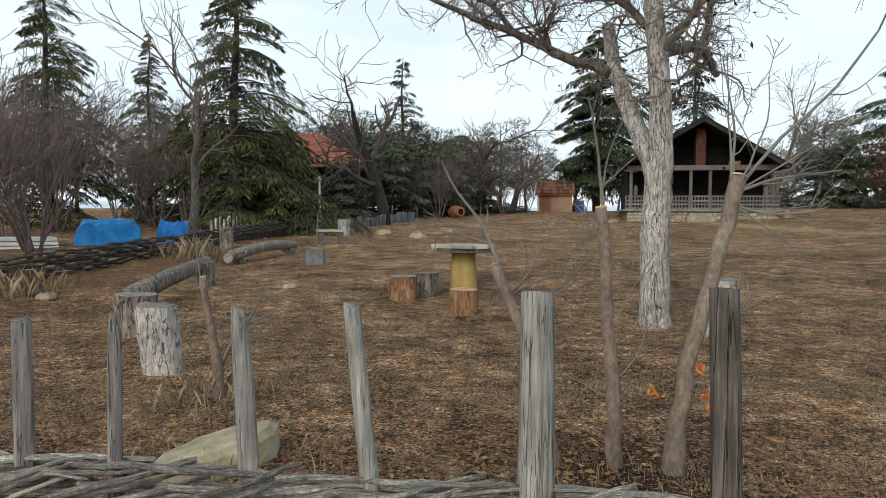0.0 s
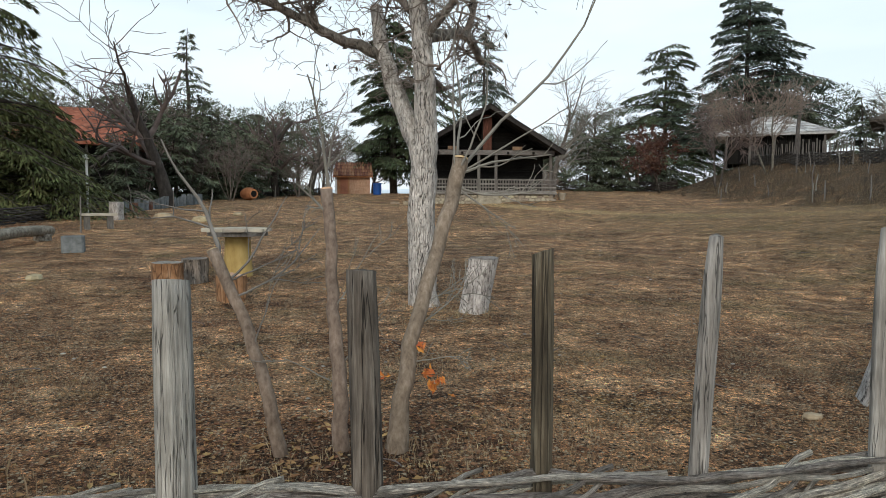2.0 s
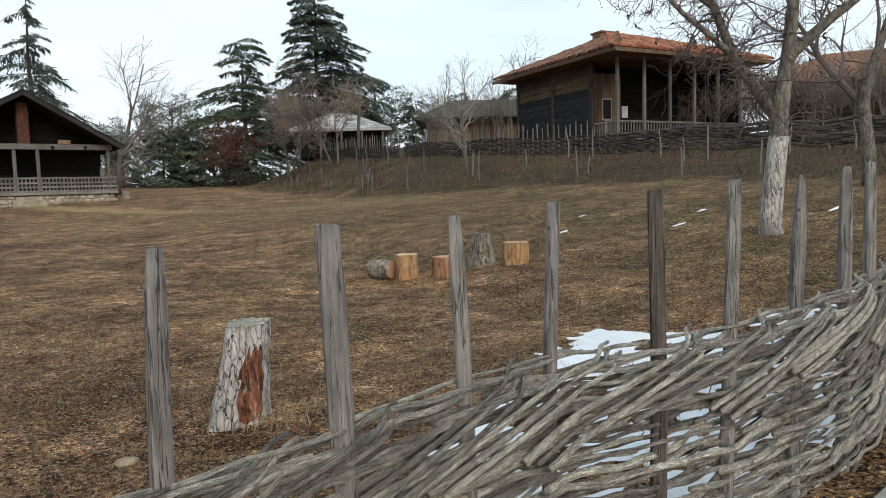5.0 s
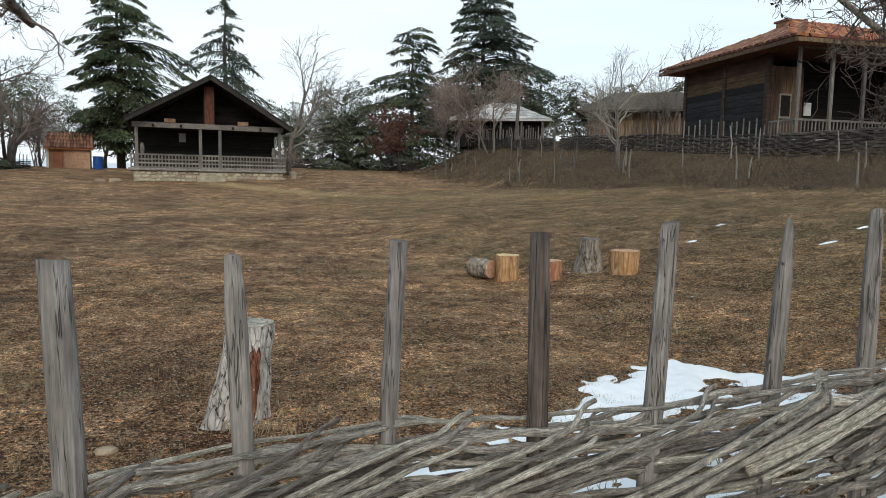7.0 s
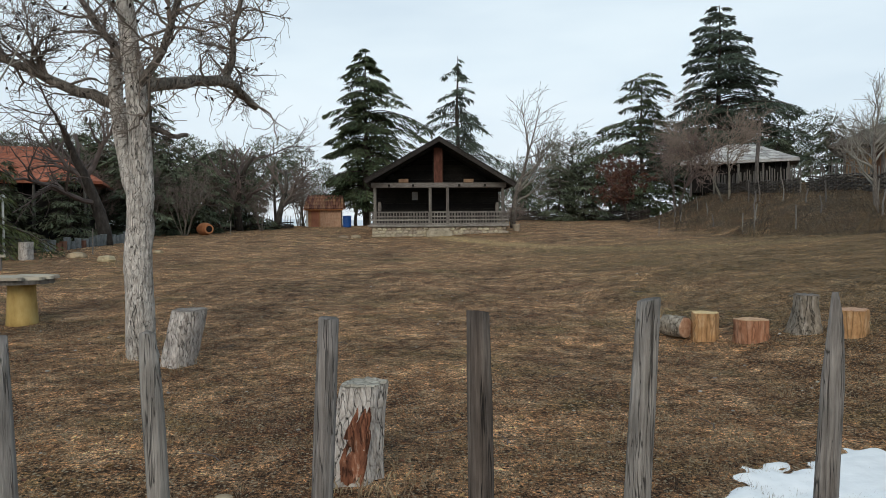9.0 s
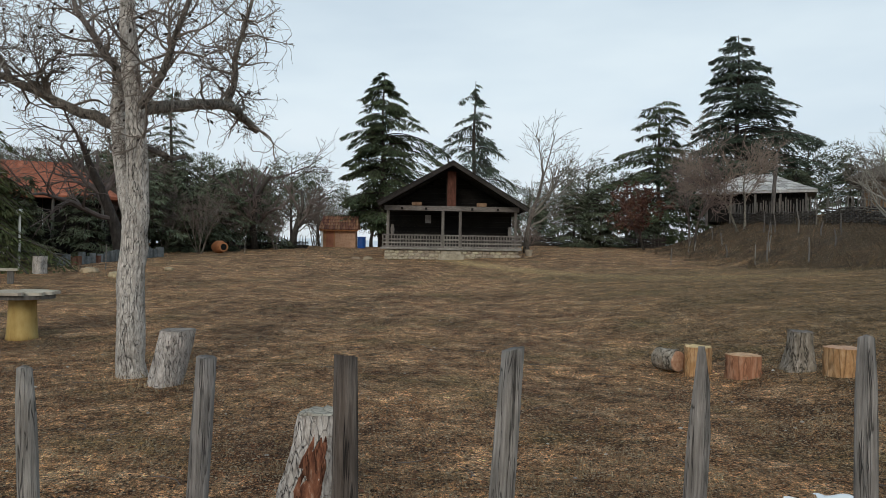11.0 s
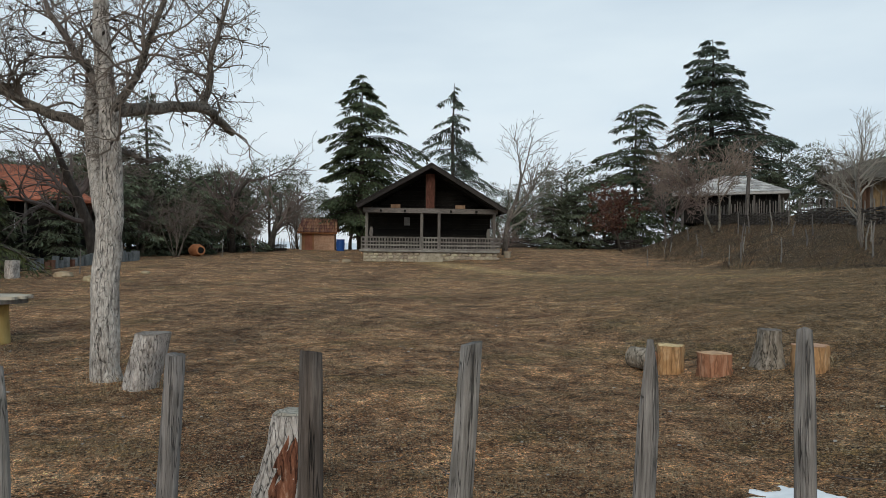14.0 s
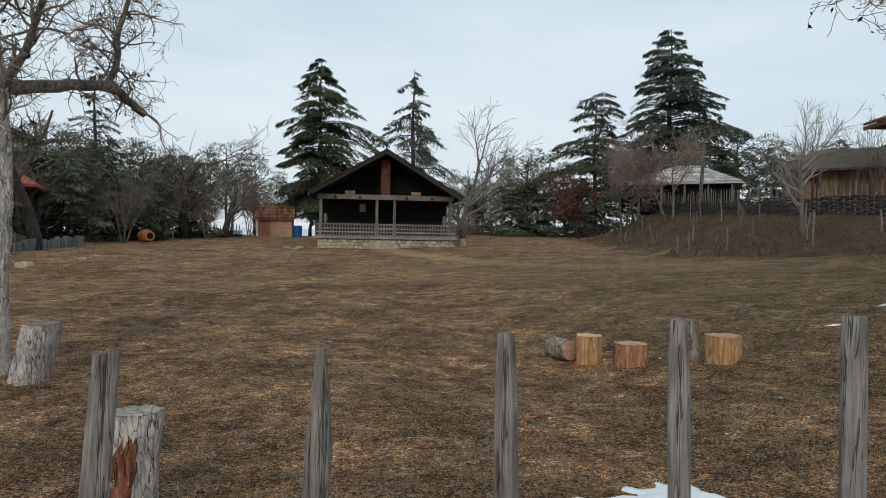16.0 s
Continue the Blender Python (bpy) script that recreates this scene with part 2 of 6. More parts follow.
M["rot"] = mat("rust_brown_rotten_wood", [(0.045, 0.022, 0.012), (0.17, 0.080, 0.036), (0.30, 0.150, 0.068), (0.58, 0.46, 0.33)], 34, (1, 1, 0.2), bump=1.0, vary=0.1, detail=12, big=1.2, lines=(16, (1, 1, 0.12), 0.02, 0.6))
M["table_yellow"] = mat("yellow_ochre_paint", [(0.24, 0.135, 0.05), (0.36, 0.215, 0.085), (0.44, 0.29, 0.13)], 6, (1, 1, 0.4), bump=0.3, vary=0.05, rough=0.75)
M["table_top"] = mat("weathered_table_wood", [(0.27, 0.235, 0.185), (0.42, 0.375, 0.30), (0.54, 0.49, 0.41)], 12, (0.25, 2, 1), bump=0.4, vary=0.12)
# dark wood, with the shade of verandas and gable put into the colour
M["dark_plank"] = mat("dark_planks_with_shade", [(0.004, 0.0035, 0.003), (0.008, 0.007, 0.006), (0.018, 0.014, 0.012)], 9, (1, 1, 4), bump=0.5, vary=0.45)
M["beam_grey"] = mat("weathered_beam", [(0.09, 0.08, 0.072), (0.17, 0.155, 0.14), (0.27, 0.25, 0.225)], 8, (0.5, 3, 3), bump=0.5, vary=0.25)
M["beam_up"] = mat("weathered_upright", [(0.07, 0.06, 0.053), (0.13, 0.118, 0.105), (0.21, 0.19, 0.17)], 8, (3, 3, 0.4), bump=0.5, vary=0.25)
M["plank_red"] = mat("reddish_board", [(0.035, 0.016, 0.010), (0.095, 0.042, 0.025), (0.17, 0.085, 0.05)], 9, (3, 3, 0.3), bump=0.5, vary=0.2)
M["plank_brown"] = mat("brown_house_planks", [(0.018, 0.014, 0.012), (0.045, 0.032, 0.026), (0.12, 0.075, 0.05)], 3.0, (0.4, 0.4, 5), bump=0.5, vary=0.5, hue=0.02)
M["log_charred"] = mat("charred_log", [(0.010, 0.011, 0.012), (0.022, 0.022, 0.023), (0.05, 0.046, 0.043)], 3.0, (0.4, 0.4, 5), bump=0.5, vary=0.4)
M["log_brown"] = mat("brown_log", [(0.028, 0.017, 0.012), (0.068, 0.038, 0.024), (0.14, 0.085, 0.054)], 3.0, (0.4, 0.4, 5), bump=0.5, vary=0.45)
M["plank_warm"] = mat("warm_board", [(0.10, 0.06, 0.035), (0.21, 0.135, 0.08), (0.33, 0.23, 0.145)], 4, (2, 2, 0.3), bump=0.4, vary=0.4)
M["roof_dark"] = mat("old_dark_roof_boards", [(0.014, 0.012, 0.011), (0.028, 0.024, 0.022), (0.05, 0.044, 0.04)], 6, bump=0.5, vary=0.3)
M["roof_grey"] = mat("grey_shingle", [(0.27, 0.26, 0.25), (0.38, 0.37, 0.355), (0.48, 0.47, 0.46)], 5, bump=0.4, vary=0.25)
M["tile"] = mat("clay_tile", [(0.19, 0.065, 0.035), (0.34, 0.125, 0.065), (0.45, 0.21, 0.12)], 4, bump=0.4, vary=0.35, hue=0.015)
M["tile_old"] = mat("old_clay_tile", [(0.10, 0.045, 0.032), (0.19, 0.088, 0.056), (0.29, 0.16, 0.105)], 4, bump=0.4, vary=0.4, hue=0.015)
M["thatch"] = mat("grey_thatch", [(0.035, 0.028, 0.022), (0.065, 0.053, 0.043), (0.11, 0.092, 0.076)], 10, (1, 1, 3), bump=0.8, vary=0.2)
M["brick"] = mat("tan_brickwork", [(0.34, 0.20, 0.12), (0.46, 0.29, 0.18), (0.54, 0.37, 0.25)], 6, vary=0.18)
M["brick_door"] = mat("orange_door", [(0.32, 0.16, 0.08), (0.42, 0.22, 0.11)], 6, (3, 3, 0.5), vary=0.1)
M["white"] = mat("white_paint", [(0.62, 0.62, 0.60), (0.78, 0.78, 0.76)], 4, vary=0.08, rough=0.6)
M["paper"] = mat("grey_paper", [(0.25, 0.25, 0.25), (0.42, 0.42, 0.42)], 14, vary=0.08)
M["blue_bin"] = mat("blue_plastic", [(0.012, 0.05, 0.22), (0.02, 0.08, 0.30)], 6, rough=0.45, bump=0.1)
M["tarp"] = mat("blue_tarpaulin", [(0.010, 0.10, 0.42), (0.02, 0.19, 0.62), (0.05, 0.28, 0.72)], 2.2, rough=0.4, bump=0.6, vary=0.1, height=0.08)
M["clay"] = mat("terracotta", [(0.30, 0.10, 0.05), (0.44, 0.17, 0.085)], 7, vary=0.1)
M["concrete"] = mat("grey_concrete", [(0.10, 0.11, 0.11), (0.17, 0.18, 0.18), (0.24, 0.25, 0.25)], 9, vary=0.12)
M["flag"] = mat("red_cloth", [(0.55, 0.02, 0.03), (0.70, 0.04, 0.05)], 5, vary=0.1)
M["plank_mid"] = mat("brown_veranda_boards", [(0.04, 0.024, 0.015), (0.09, 0.055, 0.034), (0.17, 0.11, 0.07)], 4, (2, 2, 0.3), bump=0.4, vary=0.35)
M["paving"] = mat("worn_flagstone", [(0.22, 0.20, 0.165), (0.34, 0.315, 0.27), (0.44, 0.415, 0.365)], 8, bump=0.5, vary=0.16, detail=10, height=0.01)
# near-black: shade of veranda door, window and jar mouth put into colour
M["shade_fill"] = mat("near_black_shade", [(0.004, 0.004, 0.004), (0.010, 0.009, 0.008)], 4, vary=0.1)
# snow and distance haze are both put into this pale colour
M["hill"] = mat("far_hills_haze_colour", [(0.55, 0.60, 0.64), (0.68, 0.72, 0.75)], 0.01, vary=0.0, bump=0.0, rough=1.0)

# ---------------------------------------------------------------- terrain


def lerp(x, xs, ys):
    return float(np.interp(x, xs, ys))


def smooth(a, b, x):
    t = min(1.0, max(0.0, (x - a) / (b - a)))
    return t * t * (3 - 2 * t)


def foot_x(y):
    """The line along which the bank begins."""
    return lerp(y, [-40, 5, 25, 45, 60, 80], [22, 19.3, 19.3, 23.5, 31, 60])


def ground_z(x, y):
    z = 0.04 * max(0.0, min(y, 62) - 8.5)
    z += 0.13 * max(0.0, min(x, 19.5) - 8.6) * (1 - 0.68 * smooth(8, 30, y))
    fx = foot_x(y)
    if x > fx:
        top = lerp(y, [-30, 6, 18, 30, 46, 60], [2.1, 2.4, 2.8, 3.4, 4.2, 4.2])
        s = smooth(fx, fx + 7.5, x)
        z = z * (1 - s) + top * s + min(0.85, 0.12 * max(0.0, x - fx - 7.5))
    out = lerp(x, [-6, 0, 4, 8, 12], [-0.12, -0.06, 0.06, 0.13, 0.38])
    s = 1 - smooth(1.35, 3.4, y)
    z = z * (1 - s) + max(out, z if x > 12 else out) * s
    far = math.hypot(x - 5, y - 20)
    if far > 62:
        z -= 0.03 * (far - 62)
    z = max(z, -16)
    if far < 60:
        z += 0.035 * noise.noise(Vector((x * 0.55, y * 0.55, 3.1))) + 0.012 * noise.noise(Vector((x * 2.3, y * 2.3, 1.7)))
        if x > fx + 1:
            z += 0.16 * noise.noise(Vector((x * 0.7, y * 0.7, 8.1)))
    return z


PATH_LINE = [(9.95, 38.6), (10.5, 34.5), (11.7, 29.5), (13.2, 25.0), (15.2, 21.5), (17.6, 18.8)]


def off_path(x, y):
    best = 99.0
    for (ax, ay), (bx, by) in zip(PATH_LINE, PATH_LINE[1:]):
        dx, dy = bx - ax, by - ay
        t = min(1, max(0, ((x - ax) * dx + (y - ay) * dy) / (dx * dx + dy * dy)))
        best = min(best, math.hypot(x - ax - t * dx, y - ay - t * dy))
    return best


# ---------------------------------------------------------------- mesh building


class Geo:
    """Gathers vertices, faces and texture coordinates for one mesh."""

    def __init__(self):
        self.v, self.f, self.uv = [], [], []

    def add(self, verts, faces, uvs=None):
        b = len(self.v)
        self.v.extend(verts)
        self.uv.extend(uvs if uvs else [(v[0] + v[1], v[2]) for v in verts])
        self.f.extend([tuple(i + b for i in f) for f in faces])
        return self

    def box(self, c, s, rz=0.0, bevel=0.0, tilt=None):
        """A box about c of size s, its upright edges chamfered when bevel is given."""
        hx, hy, hz = s[0] / 2, s[1] / 2, s[2] / 2
        if bevel:
            k = bevel
            ring = [(-hx + k, -hy), (hx - k, -hy), (hx, -hy + k), (hx, hy - k), (hx - k, hy), (-hx + k, hy), (-hx, hy - k), (-hx, -hy + k)]
        else:
            ring = [(-hx, -hy), (hx, -hy), (hx, hy), (-hx, hy)]
        n = len(ring)
        pts = [Vector((x, y, z)) for z in (-hz, hz) for x, y in ring]
        r = tilt if tilt else Matrix.Rotation(rz, 3, "Z")
        pts = [tuple(r @ p + Vector(c)) for p in pts]
        faces = [tuple(range(n - 1, -1, -1)), tuple(range(n, 2 * n))]
        faces += [(i, (i + 1) % n, n + (i + 1) % n, n + i) for i in range(n)]
        return self.add(pts, faces)

    def bar(self, a, b, w, h):
        """A straight timber from a to b, w wide and h high."""
        a, b = Vector(a), Vector(b)
        d = b - a
        q = d.to_track_quat("X", "Z").to_matrix()
        return self.box((a + b) / 2, (d.length, w, h), tilt=q)

    def tube(self, pts, radii, sides=6, cap=True, lump=0.0, seed=0, squash=None):
        P = np.array(pts, float)
        n = len(P)
        d = np.gradient(P, axis=0)
        d /= np.linalg.norm(d, axis=1)[:, None] + 1e-9
        ref = np.array((0.0, 0.0, 1.0)) if abs(d[0][2]) < 0.8 else np.array((1.0, 0.0, 0.0))
        u = np.cross(d, ref)
        u /= np.linalg.norm(u, axis=1)[:, None] + 1e-9
        w = np.cross(d, u)
        a = np.arange(sides) * 2 * math.pi / sides
        R = np.array(radii, float)[:, None] * np.ones((1, sides))
        if lump:
            rg = np.random.RandomState(seed)
            prof = 1 + lump * rg.uniform(-1, 1, sides)
            R = R * prof[None, :] * (1 + 0.35 * lump * rg.uniform(-1, 1, (n, sides)))
        V = P[:, None, :] + R[:, :, None] * (np.cos(a)[None, :, None] * u[:, None, :] + np.sin(a)[None, :, None] * w[:, None, :])
        L = np.r_[0, np.cumsum(np.linalg.norm(np.diff(P, axis=0), axis=1))]
        verts = [tuple(x) for x in V.reshape(-1, 3)]
        uvs = [(abs(j / sides - 0.5) * 2 + seed % 17, float(L[i]) * 6 + seed % 13) for i in range(n) for j in range(sides)]
        faces = [(i * sides + j, i * sides + (j + 1) % sides, (i + 1) * sides + (j + 1) % sides, (i + 1) * sides + j)
                 for i in range(n - 1) for j in range(sides)]
        if cap:
            faces += [tuple(range(sides - 1, -1, -1)), tuple((n - 1) * sides + j for j in range(sides))]
        return self.add(verts, faces, uvs)

    def mesh(self, name, material, smooth_shade=False):
        me = bpy.data.meshes.new(name)
        me.from_pydata(self.v, [], self.f)
        uvl = me.uv_layers.new(name="UVMap")
        idx = np.empty(len(me.loops), int)
        me.loops.foreach_get("vertex_index", idx)
        uvl.data.foreach_set("uv", np.array(self.uv, float)[idx].ravel())
        me.materials.append(material)
        if smooth_shade:
            me.polygons.foreach_set("use_smooth", np.ones(len(me.polygons), bool))
        me.update()
        return me


def thing(name, x, y, z=None, rz=0.0, label="", category="", group="", kind=""):
    ob = new(name)
    ob.matrix_basis = pose(x, y, ground_z(x, y) if z is None else z, 0, 0, rz)
    ob.empty_display_size = 0.1
    return tagged(ob, label, category, group, kind)


def part(name, geo, material, parent, label="", smooth_shade=False, m=None):
    me = geo if isinstance(geo, bpy.types.Mesh) else geo.mesh(name, material, smooth_shade)
    ob = new(name, me)
    ob.parent = parent
    if m is not None:
        ob.matrix_basis = m
    return tagged(ob, label)


def single(name, geo, material, label, category="", group="", kind="", smooth_shade=False, m=None):
    ob = new(name, geo.mesh(name, material, smooth_shade))
    if m is not None:
        ob.matrix_basis = m
    return tagged(ob, label, category, group, kind)


# ---------------------------------------------------------------- ground


def ground_material():
    m = bpy.data.materials.new("dry_pasture")
    m.use_nodes = True
    nt = m.node_tree
    bs = nt.nodes["Principled BSDF"]
    bs.inputs["Roughness"].default_value, bs.inputs["Specular IOR Level"].default_value = 0.95, 0.15
    tc = nt.nodes.new("ShaderNodeTexCoord")

    def noise_tex(scale, detail=6, rough=0.65):
        n = nt.nodes.new("ShaderNodeTexNoise")
        n.inputs["Scale"].default_value, n.inputs["Detail"].default_value, n.inputs["Roughness"].default_value = scale, detail, rough
        nt.links.new(tc.outputs["Object"], n.inputs["Vector"])
        return n.outputs["Fac"]

    def ramp(fac, stops):
        r = nt.nodes.new("ShaderNodeValToRGB")
        e = r.color_ramp.elements
        e[0].position, e[0].color = stops[0][0], (*stops[0][1], 1)
        e[1].position, e[1].color = stops[-1][0], (*stops[-1][1], 1)
        for p, c in stops[1:-1]:
            e.new(p).color = (*c, 1)
        nt.links.new(fac, r.inputs[0])
        return r.outputs[0]

    def mix(a, b, fac, blend="MIX"):
        x = nt.nodes.new("ShaderNodeMix")
        x.data_type, x.blend_type = "RGBA", blend
        for s, v in (("Factor", fac), ("A", a), ("B", b)):
            if isinstance(v, (int, float)):
                x.inputs[s].default_value = v
            elif isinstance(v, tuple):
                x.inputs[s].default_value = (*v, 1)
            else:
                nt.links.new(v, x.inputs[s])
        return x.outputs["Result"]

    def attr(name):
        a = nt.nodes.new("ShaderNodeAttribute")
        a.attribute_name = name
        return a.outputs["Fac"]

    fine = noise_tex(38, 8, 0.75)
    base = ramp(noise_tex(2.6, 9, 0.72), [(0.34, (0.068, 0.036, 0.020)), (0.45, (0.200, 0.118, 0.068)), (0.55, (0.32, 0.205, 0.125)), (0.66, (0.52, 0.375, 0.255))])
    blot = ramp(noise_tex(0.62, 7, 0.68), [(0.37, (0.36, 0.31, 0.28)), (0.5, (0.96, 0.94, 0.93)), (0.63, (1.6, 1.52, 1.42))])
    c = mix(base, blot, 0.8, "MULTIPLY")
    c = mix(c, (0.115, 0.112, 0.045), ramp(noise_tex(0.55, 6, 0.7), [(0.52, (0, 0, 0)), (0.68, (0.55, 0.55, 0.55))]))
    c = mix(c, (0.115, 0.055, 0.033), ramp(noise_tex(0.85, 6, 0.7), [(0.54, (0, 0, 0)), (0.66, (0.7, 0.7, 0.7))]))
    c = mix(c, (0.43, 0.325, 0.175), attr("worn"))
    c = mix(c, (0.105, 0.085, 0.038), attr("olive"))
    c = mix(c, (0.038, 0.027, 0.017), attr("bank"))
    c = mix(c, (0.16, 0.072, 0.040), attr("litter"))
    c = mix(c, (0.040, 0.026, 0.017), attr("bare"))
    # ground pales with distance: haze and snow put into the colour
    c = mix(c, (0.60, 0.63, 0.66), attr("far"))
    c = mix(c, ramp(fine, [(0.34, (0.16, 0.14, 0.12)), (0.5, (0.86, 0.86, 0.86)), (0.64, (2.3, 2.15, 1.9))]), 0.85, "MULTIPLY")
    # single blades and crumbs
    crumb = noise_tex(135, 4, 0.7)
    c = mix(c, ramp(crumb, [(0.37, (0.16, 0.14, 0.12)), (0.5, (0.9, 0.9, 0.9)), (0.61, (2.7, 2.5, 2.2))]), 0.9, "MULTIPLY")
    # tufts and bare spots a hand wide, and flecks of leaf and straw
    tuft = noise_tex(9.5, 5, 0.8)
    c = mix(c, ramp(tuft, [(0.36, (0.30, 0.27, 0.24)), (0.5, (1.0, 1.0, 1.0)), (0.64, (2.1, 1.95, 1.7))]), 0.8, "MULTIPLY")
    for sc, lo, tone in ((19.0, 0.76, (0.36, 0.20, 0.10)), (31.0, 0.72, (0.50, 0.41, 0.28)), (26.0, 0.72, (0.030, 0.020, 0.013)), (52.0, 0.72, (0.42, 0.33, 0.22))):
        vo = nt.nodes.new("ShaderNodeTexVoronoi")
        vo.inputs["Scale"].default_value = sc
        nt.links.new(tc.outputs["Object"], vo.inputs["Vector"])
        sp = nt.nodes.new("ShaderNodeSeparateColor")
        nt.links.new(vo.outputs["Color"], sp.inputs[0])
        pick = nt.nodes.new("ShaderNodeMath")
        pick.operation = "GREATER_THAN"
        pick.inputs[1].default_value = lo
        nt.links.new(sp.outputs[0], pick.inputs[0])
        near = nt.nodes.new("ShaderNodeMapRange")
        near.inputs["From Min"].default_value, near.inputs["From Max"].default_value = 0.38, 0.28
        nt.links.new(vo.outputs["Distance"], near.inputs["Value"])
        both = nt.nodes.new("ShaderNodeMath")
        both.operation = "MULTIPLY"
        nt.links.new(pick.outputs[0], both.inputs[0])
        nt.links.new(near.outputs[0], both.inputs[1])
        c = mix(c, tone, both.outputs[0])
    nt.links.new(c, bs.inputs["Base Color"])
    hadd = nt.nodes.new("ShaderNodeMath")
    hadd.operation = "ADD"
    nt.links.new(fine, hadd.inputs[0])
    nt.links.new(tuft, hadd.inputs[1])
    bp = nt.nodes.new("ShaderNodeBump")
    bp.inputs["Strength"].default_value, bp.inputs["Distance"].default_value = 1.0, 0.06
    nt.links.new(hadd.outputs[0], bp.inputs["Height"])
    nt.links.new(bp.outputs[0], bs.inputs["Normal"])
    return m


def build_ground():
    def lines(lo, mid0, mid1, hi, step):
        core = list(np.arange(mid0, mid1, step))
        out, s = [], step
        x = mid0
        while x > lo:
            s *= 1.22
            x -= s
            out.append(max(x, lo))
        out = out[::-1] + core
        x, s = mid1, step
        while x < hi:
            out.append(x)
            s *= 1.13
            x += s
        return out + [hi]
    xs = lines(-2500, -14, 34, 2500, 0.3)
    ys = lines(-2500, -2, 34, 2500, 0.3)
    nx, ny = len(xs), len(ys)
    verts, att = [], {k: [] for k in ("worn", "bank", "litter", "bare", "far", "olive")}
    for y in ys:
        for x in xs:
            verts.append((x, y, ground_z(x, y)))
            near = abs(x) < 60 and -10 < y < 70
            nz = noise.noise(Vector((x * 0.9, y * 0.9, 5))) if near else 0
            d = off_path(x, y) if near else 99
            att["worn"].append((0.62 + 0.3 * nz + 0.25 * smooth(26, 37, y)) * max(0, 1 - (d / (1.1 + 0.5 * nz)) ** 2) if d < 1.6 and 1.1 + 0.5 * nz > d else 0)
            fx = foot_x(y)
            att["bank"].append((0.88 + 0.25 * nz) * smooth(fx - 0.6, fx + 2.2, x + nz) if near else 0)
            lit = max(0, 1 - abs(x + 7.8) / 2.2) * (1 if 8 < y < 24 else 0) + max(0, 1 - math.hypot(x + 2, y - 3.0) / 1.6)
            lit += 0.9 * max(0, 1 - math.hypot(x - 0.7, (y - 3.6) * 1.2) / 1.5)
            att["litter"].append(min(0.75, max(0, lit * (0.7 + nz))) if near else 0)
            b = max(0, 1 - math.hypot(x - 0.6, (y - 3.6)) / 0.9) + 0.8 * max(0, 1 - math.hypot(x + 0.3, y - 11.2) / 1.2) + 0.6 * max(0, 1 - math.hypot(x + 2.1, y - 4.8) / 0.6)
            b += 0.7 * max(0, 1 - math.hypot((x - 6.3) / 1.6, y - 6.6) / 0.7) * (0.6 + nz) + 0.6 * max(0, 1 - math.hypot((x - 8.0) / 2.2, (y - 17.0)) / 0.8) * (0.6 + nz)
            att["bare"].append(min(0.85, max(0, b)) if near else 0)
            att["olive"].append(0.46 * smooth(7.5, 13, x + 2 * nz) * (1 - smooth(22, 32, y)) if near else 0)
            # share of the pale haze colour, growing with distance
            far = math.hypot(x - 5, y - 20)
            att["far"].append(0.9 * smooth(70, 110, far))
    faces = [(j * nx + i, j * nx + i + 1, (j + 1) * nx + i + 1, (j + 1) * nx + i) for j in range(ny - 1) for i in range(nx - 1)]
    me = bpy.data.meshes.new("ground")
    me.from_pydata(verts, [], faces)
    for k, vals in att.items():
        a = me.attributes.new(k, "FLOAT", "POINT")
        a.data.foreach_set("value", np.array(vals, float))
    me.polygons.foreach_set("use_smooth", np.ones(len(faces), bool))
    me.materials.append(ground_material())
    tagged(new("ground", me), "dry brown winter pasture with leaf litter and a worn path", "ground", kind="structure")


build_ground()


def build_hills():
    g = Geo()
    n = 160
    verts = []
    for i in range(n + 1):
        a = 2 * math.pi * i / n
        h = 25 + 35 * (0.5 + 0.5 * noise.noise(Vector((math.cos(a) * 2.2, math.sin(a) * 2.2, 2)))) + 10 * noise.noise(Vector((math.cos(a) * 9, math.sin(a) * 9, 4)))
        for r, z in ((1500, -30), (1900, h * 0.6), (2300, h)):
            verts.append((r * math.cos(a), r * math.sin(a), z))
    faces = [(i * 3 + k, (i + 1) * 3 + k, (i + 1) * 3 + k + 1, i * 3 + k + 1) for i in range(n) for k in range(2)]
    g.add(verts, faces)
    single("backdrop", g, M["hill"], "pale snowy hills with winter haze put into their colour", "hills", kind="structure", smooth_shade=True)


build_hills()

